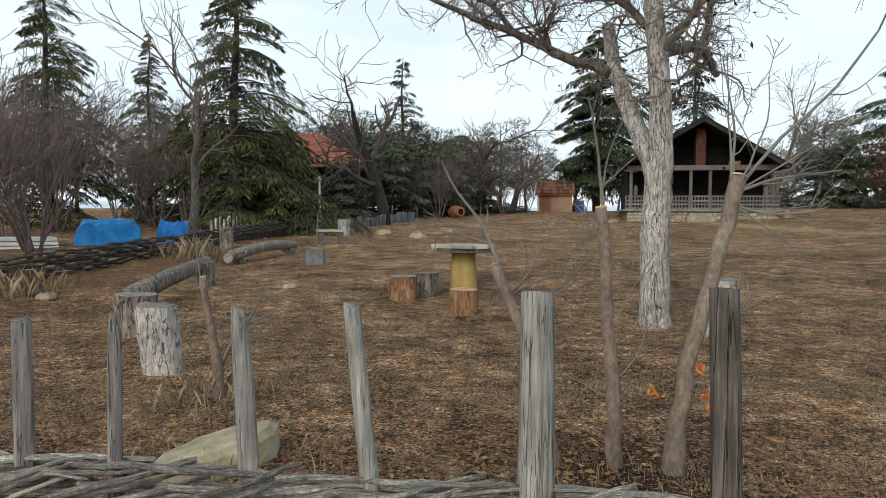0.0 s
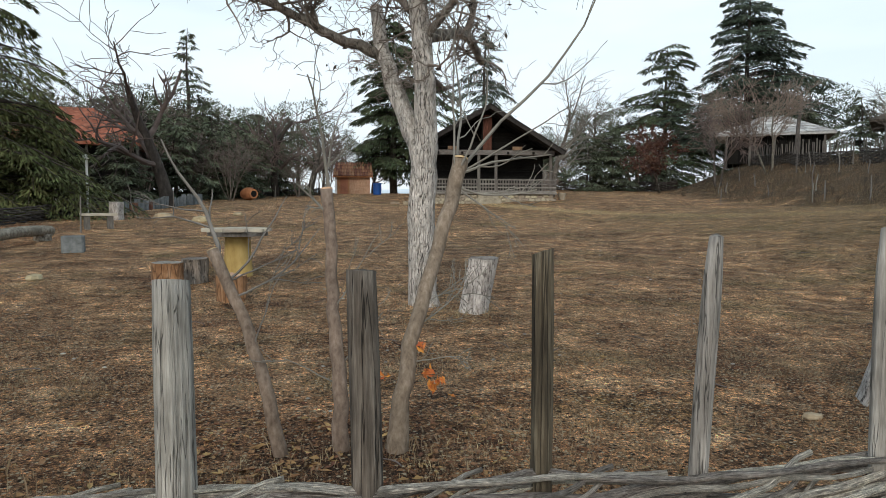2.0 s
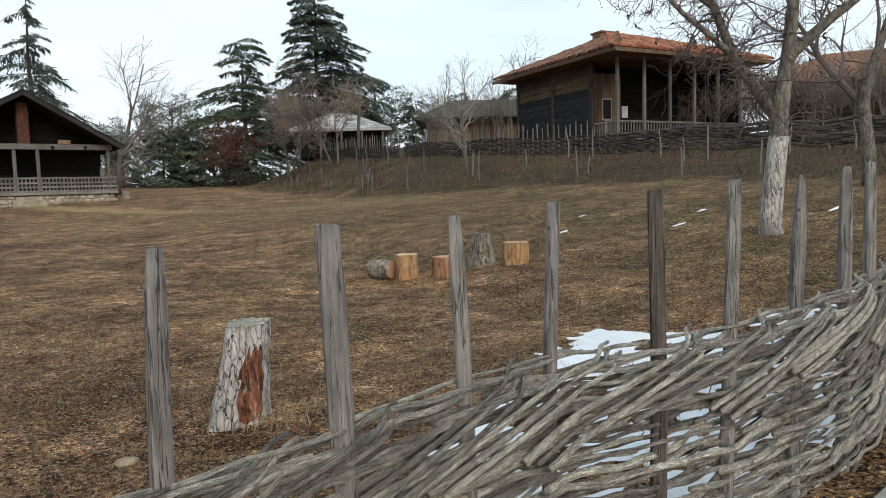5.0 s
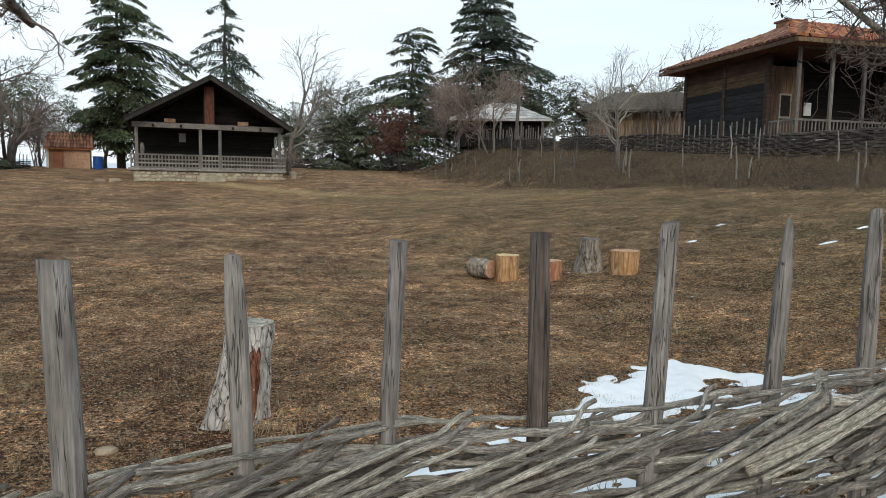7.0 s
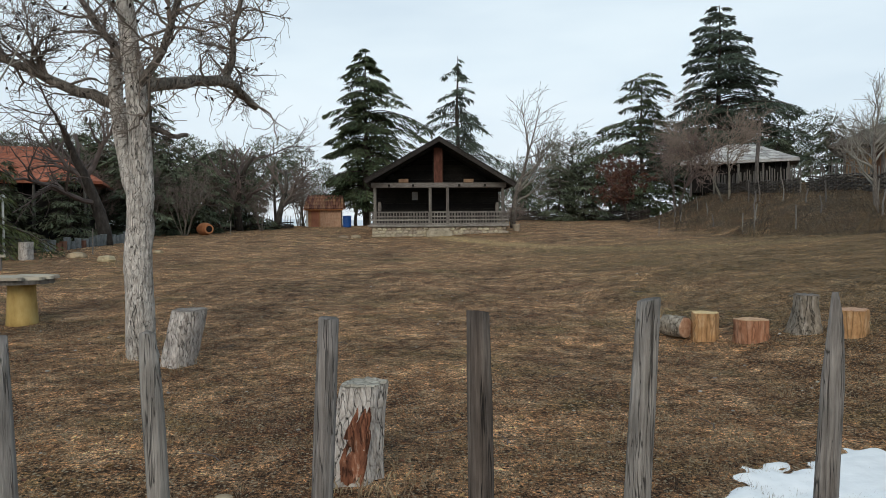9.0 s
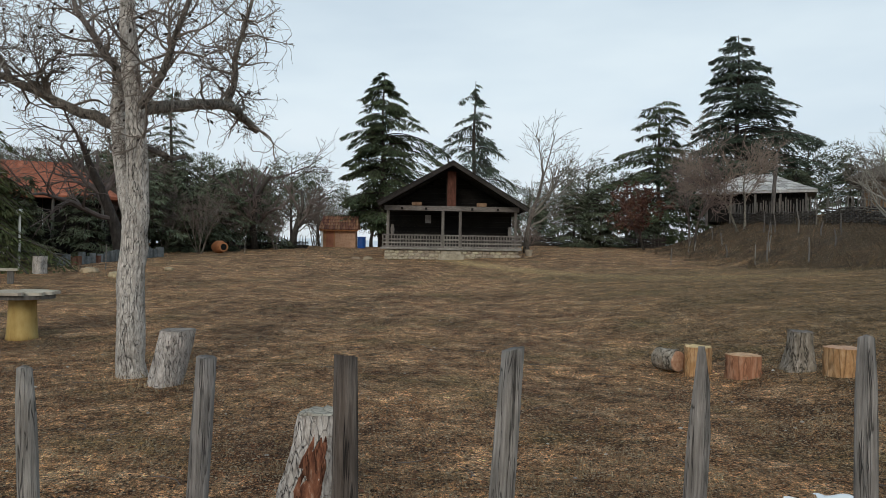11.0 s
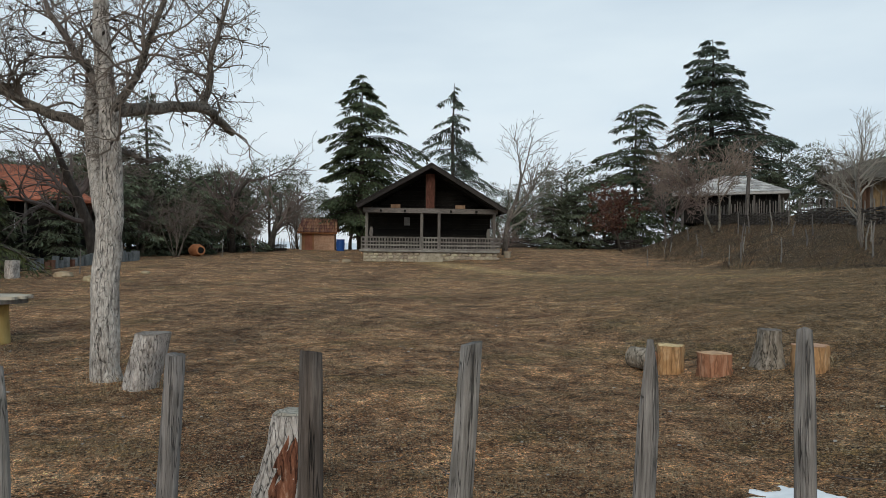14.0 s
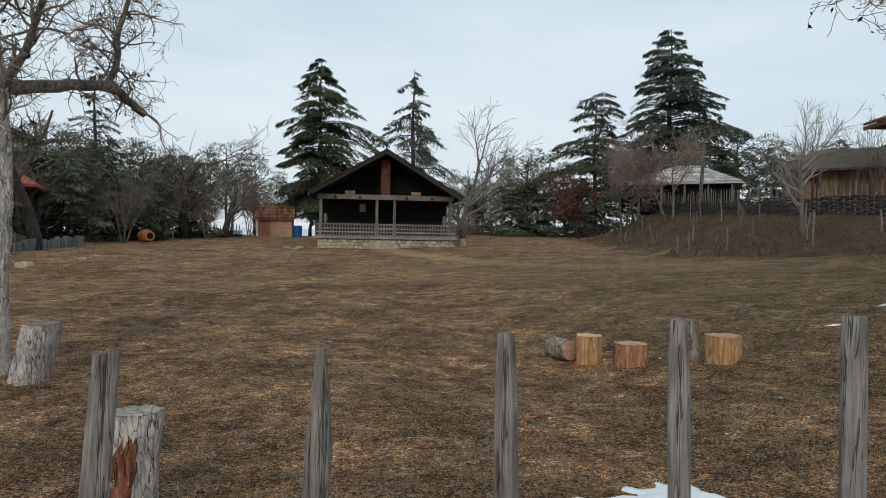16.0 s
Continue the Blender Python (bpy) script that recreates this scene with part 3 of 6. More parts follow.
# ---------------------------------------------------------------- wattle fence along the walk
# x, y, top z, half width, top shape (0 flat, 1 pointed, 2 rounded), dark, lean in x
POSTS = [
    (-2.95, 2.05, 0.90, 0.034, 0, 0, 0.00), (-2.57, 2.0, 0.93, 0.034, 2, 0, 0.01), (-2.19, 2.0, 0.95, 0.036, 0, 0, 0.00), (-1.83, 1.97, 0.985, 0.034, 2, 0, 0.01),
    (-1.47, 1.96, 1.015, 0.044, 0, 0, -0.03), (-1.155, 1.952, 1.043, 0.030, 2, 0, -0.02), (-0.756, 1.944, 1.068, 0.040, 2, 0, -0.05),
    (-0.401, 1.928, 1.089, 0.038, 0, 0, -0.155), (0.127, 1.912, 1.138, 0.057, 0, 0, 0.0), (0.61, 1.82, 1.168, 0.041, 0, 1, -0.01),
    (1.096, 1.841, 1.211, 0.033, 0, 2, 0.01), (1.533, 1.725, 1.256, 0.036, 2, 0, 0.05), (1.996, 1.665, 1.279, 0.038, 2, 0, -0.03),
    (2.495, 1.686, 1.283, 0.038, 0, 0, -0.03), (3.005, 1.628, 1.30, 0.034, 2, 0, 0.02), (3.40, 1.524, 1.336, 0.044, 0, 0, -0.035),
    (3.78, 1.461, 1.339, 0.033, 2, 0, -0.035), (4.221, 1.463, 1.366, 0.034, 0, 0, 0.05), (4.579, 1.317, 1.391, 0.032, 0, 1, 0.0),
    (4.976, 1.226, 1.420, 0.037, 0, 0, 0.085), (5.423, 1.163, 1.435, 0.036, 1, 0, 0.055), (5.813, 1.132, 1.46, 0.035, 2, 0, -0.02),
    (6.248, 1.171, 1.485, 0.035, 2, 0, -0.03), (6.774, 1.22, 1.49, 0.042, 0, 0, 0.0), (7.2, 1.25, 1.51, 0.033, 1, 0, 0.02), (7.62, 1.28, 1.53, 0.034, 2, 0, 0.0),
    (8.05, 1.33, 1.54, 0.034, 0, 1, -0.02), (8.5, 1.36, 1.56, 0.034, 2, 0, 0.02), (8.95, 1.4, 1.58, 0.034, 0, 0, 0.0), (9.4, 1.44, 1.60, 0.034, 2, 0, 0.02),
    (9.9, 1.48, 1.63, 0.034, 0, 0, 0.0), (10.4, 1.52, 1.66, 0.034, 2, 0, 0.0), (10.9, 1.56, 1.69, 0.034, 0, 0, 0.0), (11.4, 1.6, 1.72, 0.034, 2, 0, 0.0),
]
PX = [p[0] for p in POSTS]
PY = [p[1] for p in POSTS]
WEAVE_X = [-3, -1.4, -0.3, 1.2, 2.0, 3.0, 3.78, 5.0, 6.4, 8, 11.5]
WEAVE_Z = [0.50, 0.58, 0.58, 0.60, 0.66, 0.75, 0.85, 0.88, 0.95, 1.02, 1.10]


def post_mesh(h, r, top, seed):
    """A split, cracked grey post of height h, whose top is flat, pointed or rounded."""
    rg = random.Random(seed)
    sides, rings = 14, 15
    g = Geo()
    prof = [1 + 0.11 * math.cos(4 * (2 * math.pi * j / sides) + rg.uniform(0, 1)) + rg.uniform(-0.04, 0.04) for j in range(sides)]
    cracks = rg.sample(range(sides), 1)
    bend = (rg.uniform(-0.012, 0.012), rg.uniform(-0.012, 0.012))
    verts, uvs = [], []
    slope = rg.uniform(-0.35, 0.35)
    for i in range(rings):
        t = i / (rings - 1)
        for j in range(sides):
            a = 2 * math.pi * j / sides
            rr = r * prof[j] * (1.06 - 0.12 * t) * (1 + 0.03 * math.sin(7 * t + j + seed))
            if j in cracks and t > 0.25:
                rr *= 0.72 - 0.12 * t
            z = h * t
            if i >= rings - 2:
                k = (i - rings + 3) / 2
                if top == 1:
                    z = h * (rings - 3) / (rings - 1) + k * h * 2 / (rings - 1) * (1.0 - 0.22 * (1 + math.cos(a)))
                    rr *= 1 - 0.42 * k
                elif top == 2:
                    rr *= 1 - 0.30 * k * k
                else:
                    rr *= 1 - 0.06 * k
                z += slope * rr * math.cos(a + seed) * k
            x0 = bend[0] * math.sin(t * 3.1) + rr * math.cos(a)
            verts.append((x0, bend[1] * math.sin(t * 3.1) + rr * math.sin(a), z))
            uvs.append((j / sides, z))
    b = len(verts)
    verts.append((0, 0, h * (1.0 + (0.0 if top != 2 else 0.006))))
    uvs.append((0, h))
    faces = [(i * sides + j, i * sides + (j + 1) % sides, (i + 1) * sides + (j + 1) % sides, (i + 1) * sides + j) for i in range(rings - 1) for j in range(sides)]
    faces += [((rings - 1) * sides + j, (rings - 1) * sides + (j + 1) % sides, b) for j in range(sides)]
    return g.add(verts, faces, uvs)


def build_fence():
    fence = thing("wattle_fence", 0, 0, 0, label="waist-high fence of grey woven hazel rods between rough split posts", category="fence")
    for i, (x, y, top, r, shape, dark, lean) in enumerate(POSTS):
        z0 = ground_z(x, y) - 0.12
        g = post_mesh(top - z0, r * (0.92 if dark or i == 8 else 0.78), shape, i + 3)
        h = top - z0
        g.v = [(vx + lean * (vz / h - 1), vy, vz) for vx, vy, vz in g.v]
        part("post", g, M[("post", "post_dark", "post_burnt")[dark]], fence, ("", "dark split post with an open crack", "scorched split post with black streaks")[dark], True, pose(x, y, z0))
    rg = random.Random(11)
    n = len(POSTS)

    def side_line(k, layer, amp=0.040):
        """Where a rod of a layer runs at post position k, which may lie between posts."""
        i = min(n - 2, max(0, int(math.floor(k))))
        t = k - i
        x = PX[i] * (1 - t) + PX[i + 1] * t
        y = PY[i] * (1 - t) + PY[i + 1] * t
        return x, y - 0.012 + amp * math.cos(math.pi * 0.5 * (k + 1.37 * layer))

    courses = 42
    for layer in range(courses):
        k = -rg.random() * 3
        while k < n - 2:
            span = rg.uniform(2.6, 4.6)
            k0, k1 = max(0, k - 0.5), min(n - 1.05, k + span + 0.5)
            k += span
            if k1 - k0 < 1.0:
                continue
            pts, rad = [], []
            r = rg.uniform(0.008, 0.0155)
            tilt = rg.uniform(0.05, 0.13)
            off = rg.uniform(-0.014, 0.014)
            ph = rg.uniform(0, 6)
            out = rg.uniform(-0.012, 0.012)
            steps = int((k1 - k0) * 8) + 2
            for q in range(steps + 1):
                f = q / steps
                kk = k0 + (k1 - k0) * f
                x, y = side_line(kk, layer, 0.034)
                top = lerp(x, WEAVE_X, WEAVE_Z)
                bot = ground_z(x, y - 0.1) + 0.02
                z = bot + (top - bot) * ((layer + 0.6) / courses) ** 0.9 + off + tilt * (f - 0.5) + 0.009 * math.sin(4.3 * kk + ph) + 0.004 * math.sin(11 * kk + 2 * ph)
                pts.append((x, y + out + 0.007 * math.sin(8 * kk + ph), min(z, top + 0.006)))
                rad.append(r * (1.12 - 0.62 * f ** 1.5) * (1 + 0.10 * math.sin(13 * kk + ph)) * (0.75 if q == 0 else 1))
            part("rod", Geo().tube(pts, rad, 7, True, 0.2, rg.randrange(999)), M["rod"], fence, smooth_shade=True)
    # braided top: pairs of rods that climb the outside and end over the next posts
    for i in range(0, n - 3):
        lift = rg.uniform(0.22, 0.30)
        end = rg.uniform(1.45, 1.75)
        for q in range(rg.choice((2, 3, 3))):
            k0, k1 = max(0, i - 0.55 + 0.12 * q), i + end + 0.06 * q
            pts, rad = [], []
            r = rg.uniform(0.0095, 0.0135)
            ph = rg.uniform(0, 6)
            for w in range(23):
                t = w / 22
                kk = k0 + (k1 - k0) * t
                x, y = side_line(kk, 0, 0.0)
                top = lerp(x, WEAVE_X, WEAVE_Z)
                z = top - lift * (1 - t) ** 1.25 - 0.024 * q + 0.016 + 0.006 * math.sin(7 * t + ph)
                out = -0.058 - 0.022 * math.sin(math.pi * min(1, t * 1.1)) - 0.004 * q + 0.10 * smooth(0.80, 1.0, t)
                pts.append((x, y + out, z))
                rad.append(r * (1.1 - 0.5 * t) * (1 + 0.07 * math.sin(15 * t + ph)))
            part("rod", Geo().tube(pts, rad, 7, True, 0.2, rg.randrange(999)), M["rod"], fence, smooth_shade=True)


build_fence()

# ---------------------------------------------------------------- trees


def unit(v):
    return v / (np.linalg.norm(v) + 1e-9)


def branch(rg, out, p, d, length, radius, level, spec):
    """Grows one wandering limb and its children; out gathers (level, points, radii)."""
    n = max(3, int(spec["seg"][level]))
    step = length / n
    pts, rad = [p.copy()], [radius]
    end = spec.get("taper", 0.35) if level < spec["levels"] - 1 else 0.25
    for i in range(n):
        d = unit(d + rg.normal(0, spec["wander"][level], 3) + np.array((0, 0, spec["up"][level])))
        p = p + d * step
        pts.append(p.copy())
        rad.append(radius * (1 - (1 - end) * (i + 1) / n))
    out.append((level, pts, rad))
    if level + 1 >= spec["levels"]:
        return
    for _ in range(int(rg.poisson(spec["kids"][level])) + (1 if level < 2 else 0)):
        t = rg.uniform(spec["from"][level], 1.0)
        k = min(n - 1, int(t * n))
        q = pts[k] + (pts[k + 1] - pts[k]) * (t * n - k)
        ax = unit(pts[k + 1] - pts[k])
        side = unit(np.cross(ax, rg.normal(0, 1, 3)))
        a = radians(rg.uniform(*spec["angle"][level]))
        nd = unit(ax * math.cos(a) + side * math.sin(a))
        branch(rg, out, q, nd, length * rg.uniform(*spec["ratio"][level]), rad[k] * rg.uniform(0.45, 0.7), level + 1, spec)


def limbs_to_geo(out, keep, sides=(10, 7, 5, 4, 3, 3), lump=0.08, thin=0.0):
    g = Geo()
    for s, (lv, pts, rad) in enumerate(out):
        if lv in keep:
            g.tube(pts, [max(r, thin) for r in rad], sides[min(lv, 5)], lv == 0, lump if lv < 2 else 0, s)
    return g


def leaf_quads(g, rg, pts, count, size, drop=0.0):
    for _ in range(count):
        p = np.array(pts[rg.randint(len(pts))]) + rg.normal(0, size * 0.5, 3) - np.array((0, 0, drop))
        a, b = unit(rg.normal(0, 1, 3)), rg.normal(0, 1, 3)
        b = unit(np.cross(a, b))
        s = size * rg.uniform(0.6, 1.3)
        fold = np.cross(a, b) * s * 0.25
        g.add([tuple(p - a * s), tuple(p + b * s * 0.45 + fold), tuple(p + a * s), tuple(p - b * s * 0.45 + fold)], [(0, 1, 2), (0, 2, 3)])


BARE = dict(levels=4, seg=(7, 6, 5, 4), wander=(0.10, 0.16, 0.2, 0.22), up=(0.05, 0.10, 0.07, 0.03), kids=(7, 6, 4), angle=((25, 60), (25, 60), (25, 65)),
            ratio=((0.4, 0.75), (0.4, 0.7), (0.35, 0.65)))
BARE["from"] = (0.3, 0.25, 0.2)


def bare_tree(name, seed, h, radius, spec=None, bark="bark_dark", twig="twig", stems=1, spread=0.1, label="", leaf=None, leaves=0, leaf_size=0.06, thin=0.008, category="tree", group=""):
    sp = dict(BARE)
    sp.update(spec or {})
    rg = np.random.RandomState(seed)
    out = []
    for s in range(stems):
        a = rg.uniform(0, 6.28)
        d = unit(np.array((math.cos(a) * spread, math.sin(a) * spread, 1.0)))
        base = np.array((math.cos(a), math.sin(a), 0)) * (0.12 * (stems > 1) * rg.uniform(0.3, 2.0)) - np.array((0, 0, 0.1))
        branch(rg, out, base, d, h * rg.uniform(0.52, 0.62), radius * (1 if stems == 1 else rg.uniform(0.5, 1)), 0, sp)
    ob = thing(name, 0, 0, 0, label=label, category=category, group=group)
    part("trunk", limbs_to_geo(out, (0,)), M[bark], ob, smooth_shade=True)
    part("crown", limbs_to_geo(out, (1, 2, 3, 4), thin=thin), M[twig], ob)["kind"] = "stuff"
    if leaves:
        g = Geo()
        tips = [p for lv, pts, _ in out if lv >= 2 for p in pts[1:]]
        leaf_quads(g, rg, tips, leaves, leaf_size)
        part("foliage", g, M[leaf], ob)["kind"] = "stuff"
    return ob


def conifer(name, seed, h, r, leafmat, label, droop=0.22, whorls=26, per=6, start=0.1, flat=0.0, density=1.0, blade=0.30, ragged=0.35, power=0.85, lift=0.25, extra=()):
    """A cedar or spruce: straight trunk, tiers of drooping boughs, and sprays of needles along them."""
    rg = np.random.RandomState(seed)
    ob = thing(name, 0, 0, 0, label=label, category="tree", group="evergreen trees")
    trunk = Geo().tube([(0.06 * math.sin(i * 1.3 + seed), 0.06 * math.cos(i * 1.1), h * i / 9 - 0.2) for i in range(10)], [0.022 * h * (1 - 0.93 * i / 9) for i in range(10)], 9, True, 0.06, seed)
    boughs, V, F = Geo(), [], []
    ph = rg.uniform(0, 6.28, 3)
    for wv in range(whorls + len(extra)):
        t = start + (1 - start) * (wv + rg.uniform(-0.3, 0.3)) / whorls
        if wv >= whorls:
            t = extra[wv - whorls][0]
        elif t > 0.985:
            continue
        z = h * t
        env = r * ((1 - t) / (1 - start)) ** power
        if flat:
            env = max(env, r * 0.34 * (t < 0.97))
        if t < start + 0.12:
            env *= 0.75
        env *= rg.uniform(0.8, 1.12)
        for b in range(max(3, int(per * (0.6 + 0.6 * (1 - t)))) if wv < whorls else 1):
            a = rg.uniform(0, 6.283)
            z = h * t + rg.uniform(-0.5, 0.5) * h / whorls
            ln = env * (1 - ragged * rg.random_sample()) * (1.25 if rg.random_sample() < 0.1 else 1.0) + 0.15
            ln *= 1 + 0.18 * math.sin(a + ph[0] + 5 * t) + 0.14 * math.sin(2 * a + ph[1] - 7 * t)
            if wv >= whorls:
                a, ln = extra[wv - whorls][1:3]
            n = 7
            pts = []
            up = lift + rg.uniform(-0.1, 0.15)
            for i in range(n):
                s = i / (n - 1)
                rr = ln * s
                pts.append(np.array((rr * math.cos(a + 0.15 * s), rr * math.sin(a + 0.15 * s), z + ln * (up * s - (up + droop) * s * s))))
            boughs.tube(pts, [0.010 * ln * (1 - 0.8 * i / (n - 1)) + 0.006 for i in range(n)], 4, False)
            radial = np.array((math.cos(a), math.sin(a), 0))
            tang = np.array((-math.sin(a), math.cos(a), 0))
            for _ in range(int(density * (14 + 40 * ln))):
                s = 1 - rg.random_sample() ** 1.5 * 0.85
                k = min(n - 2, int(s * (n - 1)))
                p = pts[k] + (pts[k + 1] - pts[k]) * (s * (n - 1) - k)
                w = ln * 0.26 * (0.25 + 0.75 * math.sin(min(1, s * 1.05) * math.pi * 0.85))
                side = rg.normal(0, 0.5)
                p = p + tang * side * w + np.array((0, 0, -abs(side) * w * 0.35 - 0.05 * rg.random_sample()))
                d = unit(radial * 0.7 + tang * (1.2 * side + rg.normal(0, 0.4)) + np.array((0, 0, -0.35 - droop + rg.normal(0, 0.28))))
                L = blade * rg.uniform(0.5, 1.2)
                wd = unit(np.cross(d, np.array((0, 0, 1)) + rg.normal(0, 0.45, 3))) * L * 0.13
                sag = np.array((0, 0, -0.12 * L))
                i0 = len(V)
                V.extend([tuple(p), tuple(p + d * L * 0.45 + wd), tuple(p + d * L + sag), tuple(p + d * L * 0.45 - wd)])
                F.extend([(i0, i0 + 1, i0 + 2), (i0, i0 + 2, i0 + 3)])
    part("trunk", trunk, M["bark_dark"], ob, smooth_shade=True)
    part("bough_frame", boughs, M["bark_dark"], ob)["kind"] = "stuff"
    part("crown", Geo().add(V, F), M[leafmat], ob)["kind"] = "stuff"
    return ob


def pine(name, seed, h, r, label):
    """A round-headed pine: bare trunk and clumps of needles."""
    rg = np.random.RandomState(seed)
    ob = thing(name, 0, 0, 0, label=label, category="tree", group="evergreen trees")
    g = Geo().tube([(0.1 * math.sin(i), 0.08 * math.cos(i * 1.4), h * 0.92 * i / 7 - 0.2) for i in range(8)], [0.02 * h * (1 - 0.8 * i / 7) for i in range(8)], 8, True, 0.06, seed)
    br, V, F = Geo(), [], []
    for c in range(34):
        a, zz = rg.uniform(0, 6.28), rg.uniform(0.38, 1.0)
        rad = r * math.sin(math.pi * min(1, (zz - 0.25) / 0.9)) ** 0.7 * rg.uniform(0.45, 1.0)
        c0 = np.array((rad * math.cos(a), rad * math.sin(a), h * zz - 0.3))
        br.tube([(0, 0, c0[2] - 0.5 * rad), tuple(c0 * (0.5, 0.5, 1) - np.array((0, 0, 0.2 * rad))), tuple(c0)], [0.05, 0.035, 0.015], 4, False)
        cs = r * rg.uniform(0.16, 0.3)
        for _ in range(150):
            d = unit(rg.normal(0, 1, 3))
            p = c0 + d * np.array((cs, cs, cs * 0.55)) * rg.uniform(0.3, 1)
            e = unit(d + rg.normal(0, 0.5, 3) + np.array((0, 0, 0.4)))
            L = 0.32 * rg.uniform(0.6, 1.2)
            wd = unit(np.cross(e, rg.normal(0, 1, 3))) * L * 0.12
            i0 = len(V)
            V.extend([tuple(p), tuple(p + e * L * 0.5 + wd), tuple(p + e * L), tuple(p + e * L * 0.5 - wd)])
            F.extend([(i0, i0 + 1, i0 + 2), (i0, i0 + 2, i0 + 3)])
    part("trunk", g, M["bark_dark"], ob, smooth_shade=True)
    part("bough_frame", br, M["bark_dark"], ob)["kind"] = "stuff"
    part("crown", Geo().add(V, F), M["pine"], ob)["kind"] = "stuff"
    return ob


def put(ob, x, y, rz=0.0, s=1.0, dz=0.0):
    ob.matrix_basis = pose(x, y, ground_z(x, y) + dz, 0, 0, rz) @ Matrix.Diagonal((s, s, s, 1))
    return ob


def again(ob, x, y, rz=0.0, s=1.0, sz=None, dz=0.0):
    """A copy of a tree elsewhere, turned and scaled."""
    c = copy_thing(ob, Matrix.Identity(4))
    c.matrix_basis = pose(x, y, ground_z(x, y) + dz, 0, 0, rz) @ Matrix.Diagonal((s, s, sz or s, 1))
    return c


def walnut():
    """The old forked walnut inside the fence: pale fissured trunk, cut stub, long left limb, broken right limb."""
    rg = np.random.RandomState(5)
    x0, y0 = 1.77, 8.86
    ob = thing("walnut_tree", x0, y0, -0.05, label="old bare walnut with pale fissured bark and a broken limb", category="tree")
    limbs = []

    def limb(pts, rad, level=0):
        P, R = [], []
        for i in range(len(pts) - 1):
            for s in range(3):
                t = s / 3
                P.append(np.array(pts[i]) * (1 - t) + np.array(pts[i + 1]) * t + (rg.normal(0, 0.012, 3) if i or s else 0))
                R.append(rad[i] * (1 - t) + rad[i + 1] * t)
        P.append(np.array(pts[-1], float))
        R.append(rad[-1])
        limbs.append((level, P, R))
        return P, R
    main = limb([(0, 0, -0.1), (-0.02, 0, 0.25), (-0.03, -0.01, 1.0), (-0.02, 0, 1.7), (0.02, 0.0, 2.3), (-0.03, 0.0, 3.2), (-0.12, 0.02, 4.2), (-0.25, 0.1, 5.4), (-0.15, 0.2, 6.6)],
                [0.22, 0.178, 0.168, 0.165, 0.14, 0.125, 0.108, 0.08, 0.05])
    stub = limb([(-0.03, 0.0, 1.85), (-0.14, 0.15, 2.3), (-0.32, 0.4, 2.8), (-0.48, 0.7, 3.4), (-0.55, 0.9, 4.04)], [0.135, 0.125, 0.115, 0.10, 0.085])
    left = limb([(-0.46, 0.66, 3.35), (-0.95, 0.72, 3.52), (-1.45, 0.7, 3.74), (-1.85, 0.65, 3.95), (-2.35, 0.5, 4.06), (-2.9, 0.3, 4.3), (-3.6, 0.1, 4.55)], [0.08, 0.068, 0.06, 0.05, 0.04, 0.028, 0.016], 1)
    left2 = limb([(-1.85, 0.65, 3.95), (-2.1, 0.8, 4.3), (-2.6, 0.9, 4.7), (-3.3, 0.8, 5.1)], [0.04, 0.032, 0.023, 0.012], 1)
    right = limb([(0.0, 0.0, 3.48), (0.3, 0.5, 3.62), (0.6, 1.05, 3.78), (0.82, 1.4, 3.86), (1.0, 1.7, 3.75), (1.2, 2.0, 3.58)], [0.085, 0.078, 0.072, 0.074, 0.06, 0.052], 1)
    r2 = limb([(0.82, 1.4, 3.84), (0.92, 1.45, 4.15), (0.95, 1.45, 4.7), (1.15, 1.5, 5.4), (1.3, 1.5, 6.0)], [0.055, 0.046, 0.036, 0.026, 0.014], 1)
    r3 = limb([(0.0, 0.0, 3.0), (0.3, 0.4, 2.9), (0.45, 0.6, 2.95)], [0.04, 0.032, 0.026], 1)
    m2 = limb([(-0.05, 0.0, 3.4), (0.35, -0.2, 3.9), (0.6, -0.3, 4.6), (0.9, -0.35, 5.4)], [0.055, 0.044, 0.032, 0.018], 1)
    m3 = limb([(-0.08, 0.0, 3.7), (-0.5, 0.25, 4.2), (-0.9, 0.3, 4.8), (-1.2, 0.3, 5.6)], [0.055, 0.044, 0.03, 0.016], 1)
    part("trunk", limbs_to_geo(limbs, (0,), (18, 9), 0.10), M["bark_white"], ob, smooth_shade=True)
    for one in limbs:
        if one[0] == 1:
            part("limb", limbs_to_geo([one], (1,), (18, 9), 0.10), M["bark_grey"], ob, smooth_shade=True)
    cut = Geo().tube([(-0.549, 0.897, 4.03), (-0.552, 0.905, 4.055)], [0.08, 0.074], 12)
    part("stub_end", cut, M["cut_grey"], ob, "weathered sawn end of the stub")
    spec = dict(levels=3, seg=(6, 5, 4), wander=(0.34, 0.36, 0.36), up=(0.05, 0.06, 0.02), kids=(5.0, 2.6, 0), angle=((30, 75), (30, 75), (30, 70)), ratio=((0.4, 0.75), (0.35, 0.7), (0.4, 0.6)))
    spec["from"] = (0.15, 0.2, 0.2)
    tw = []
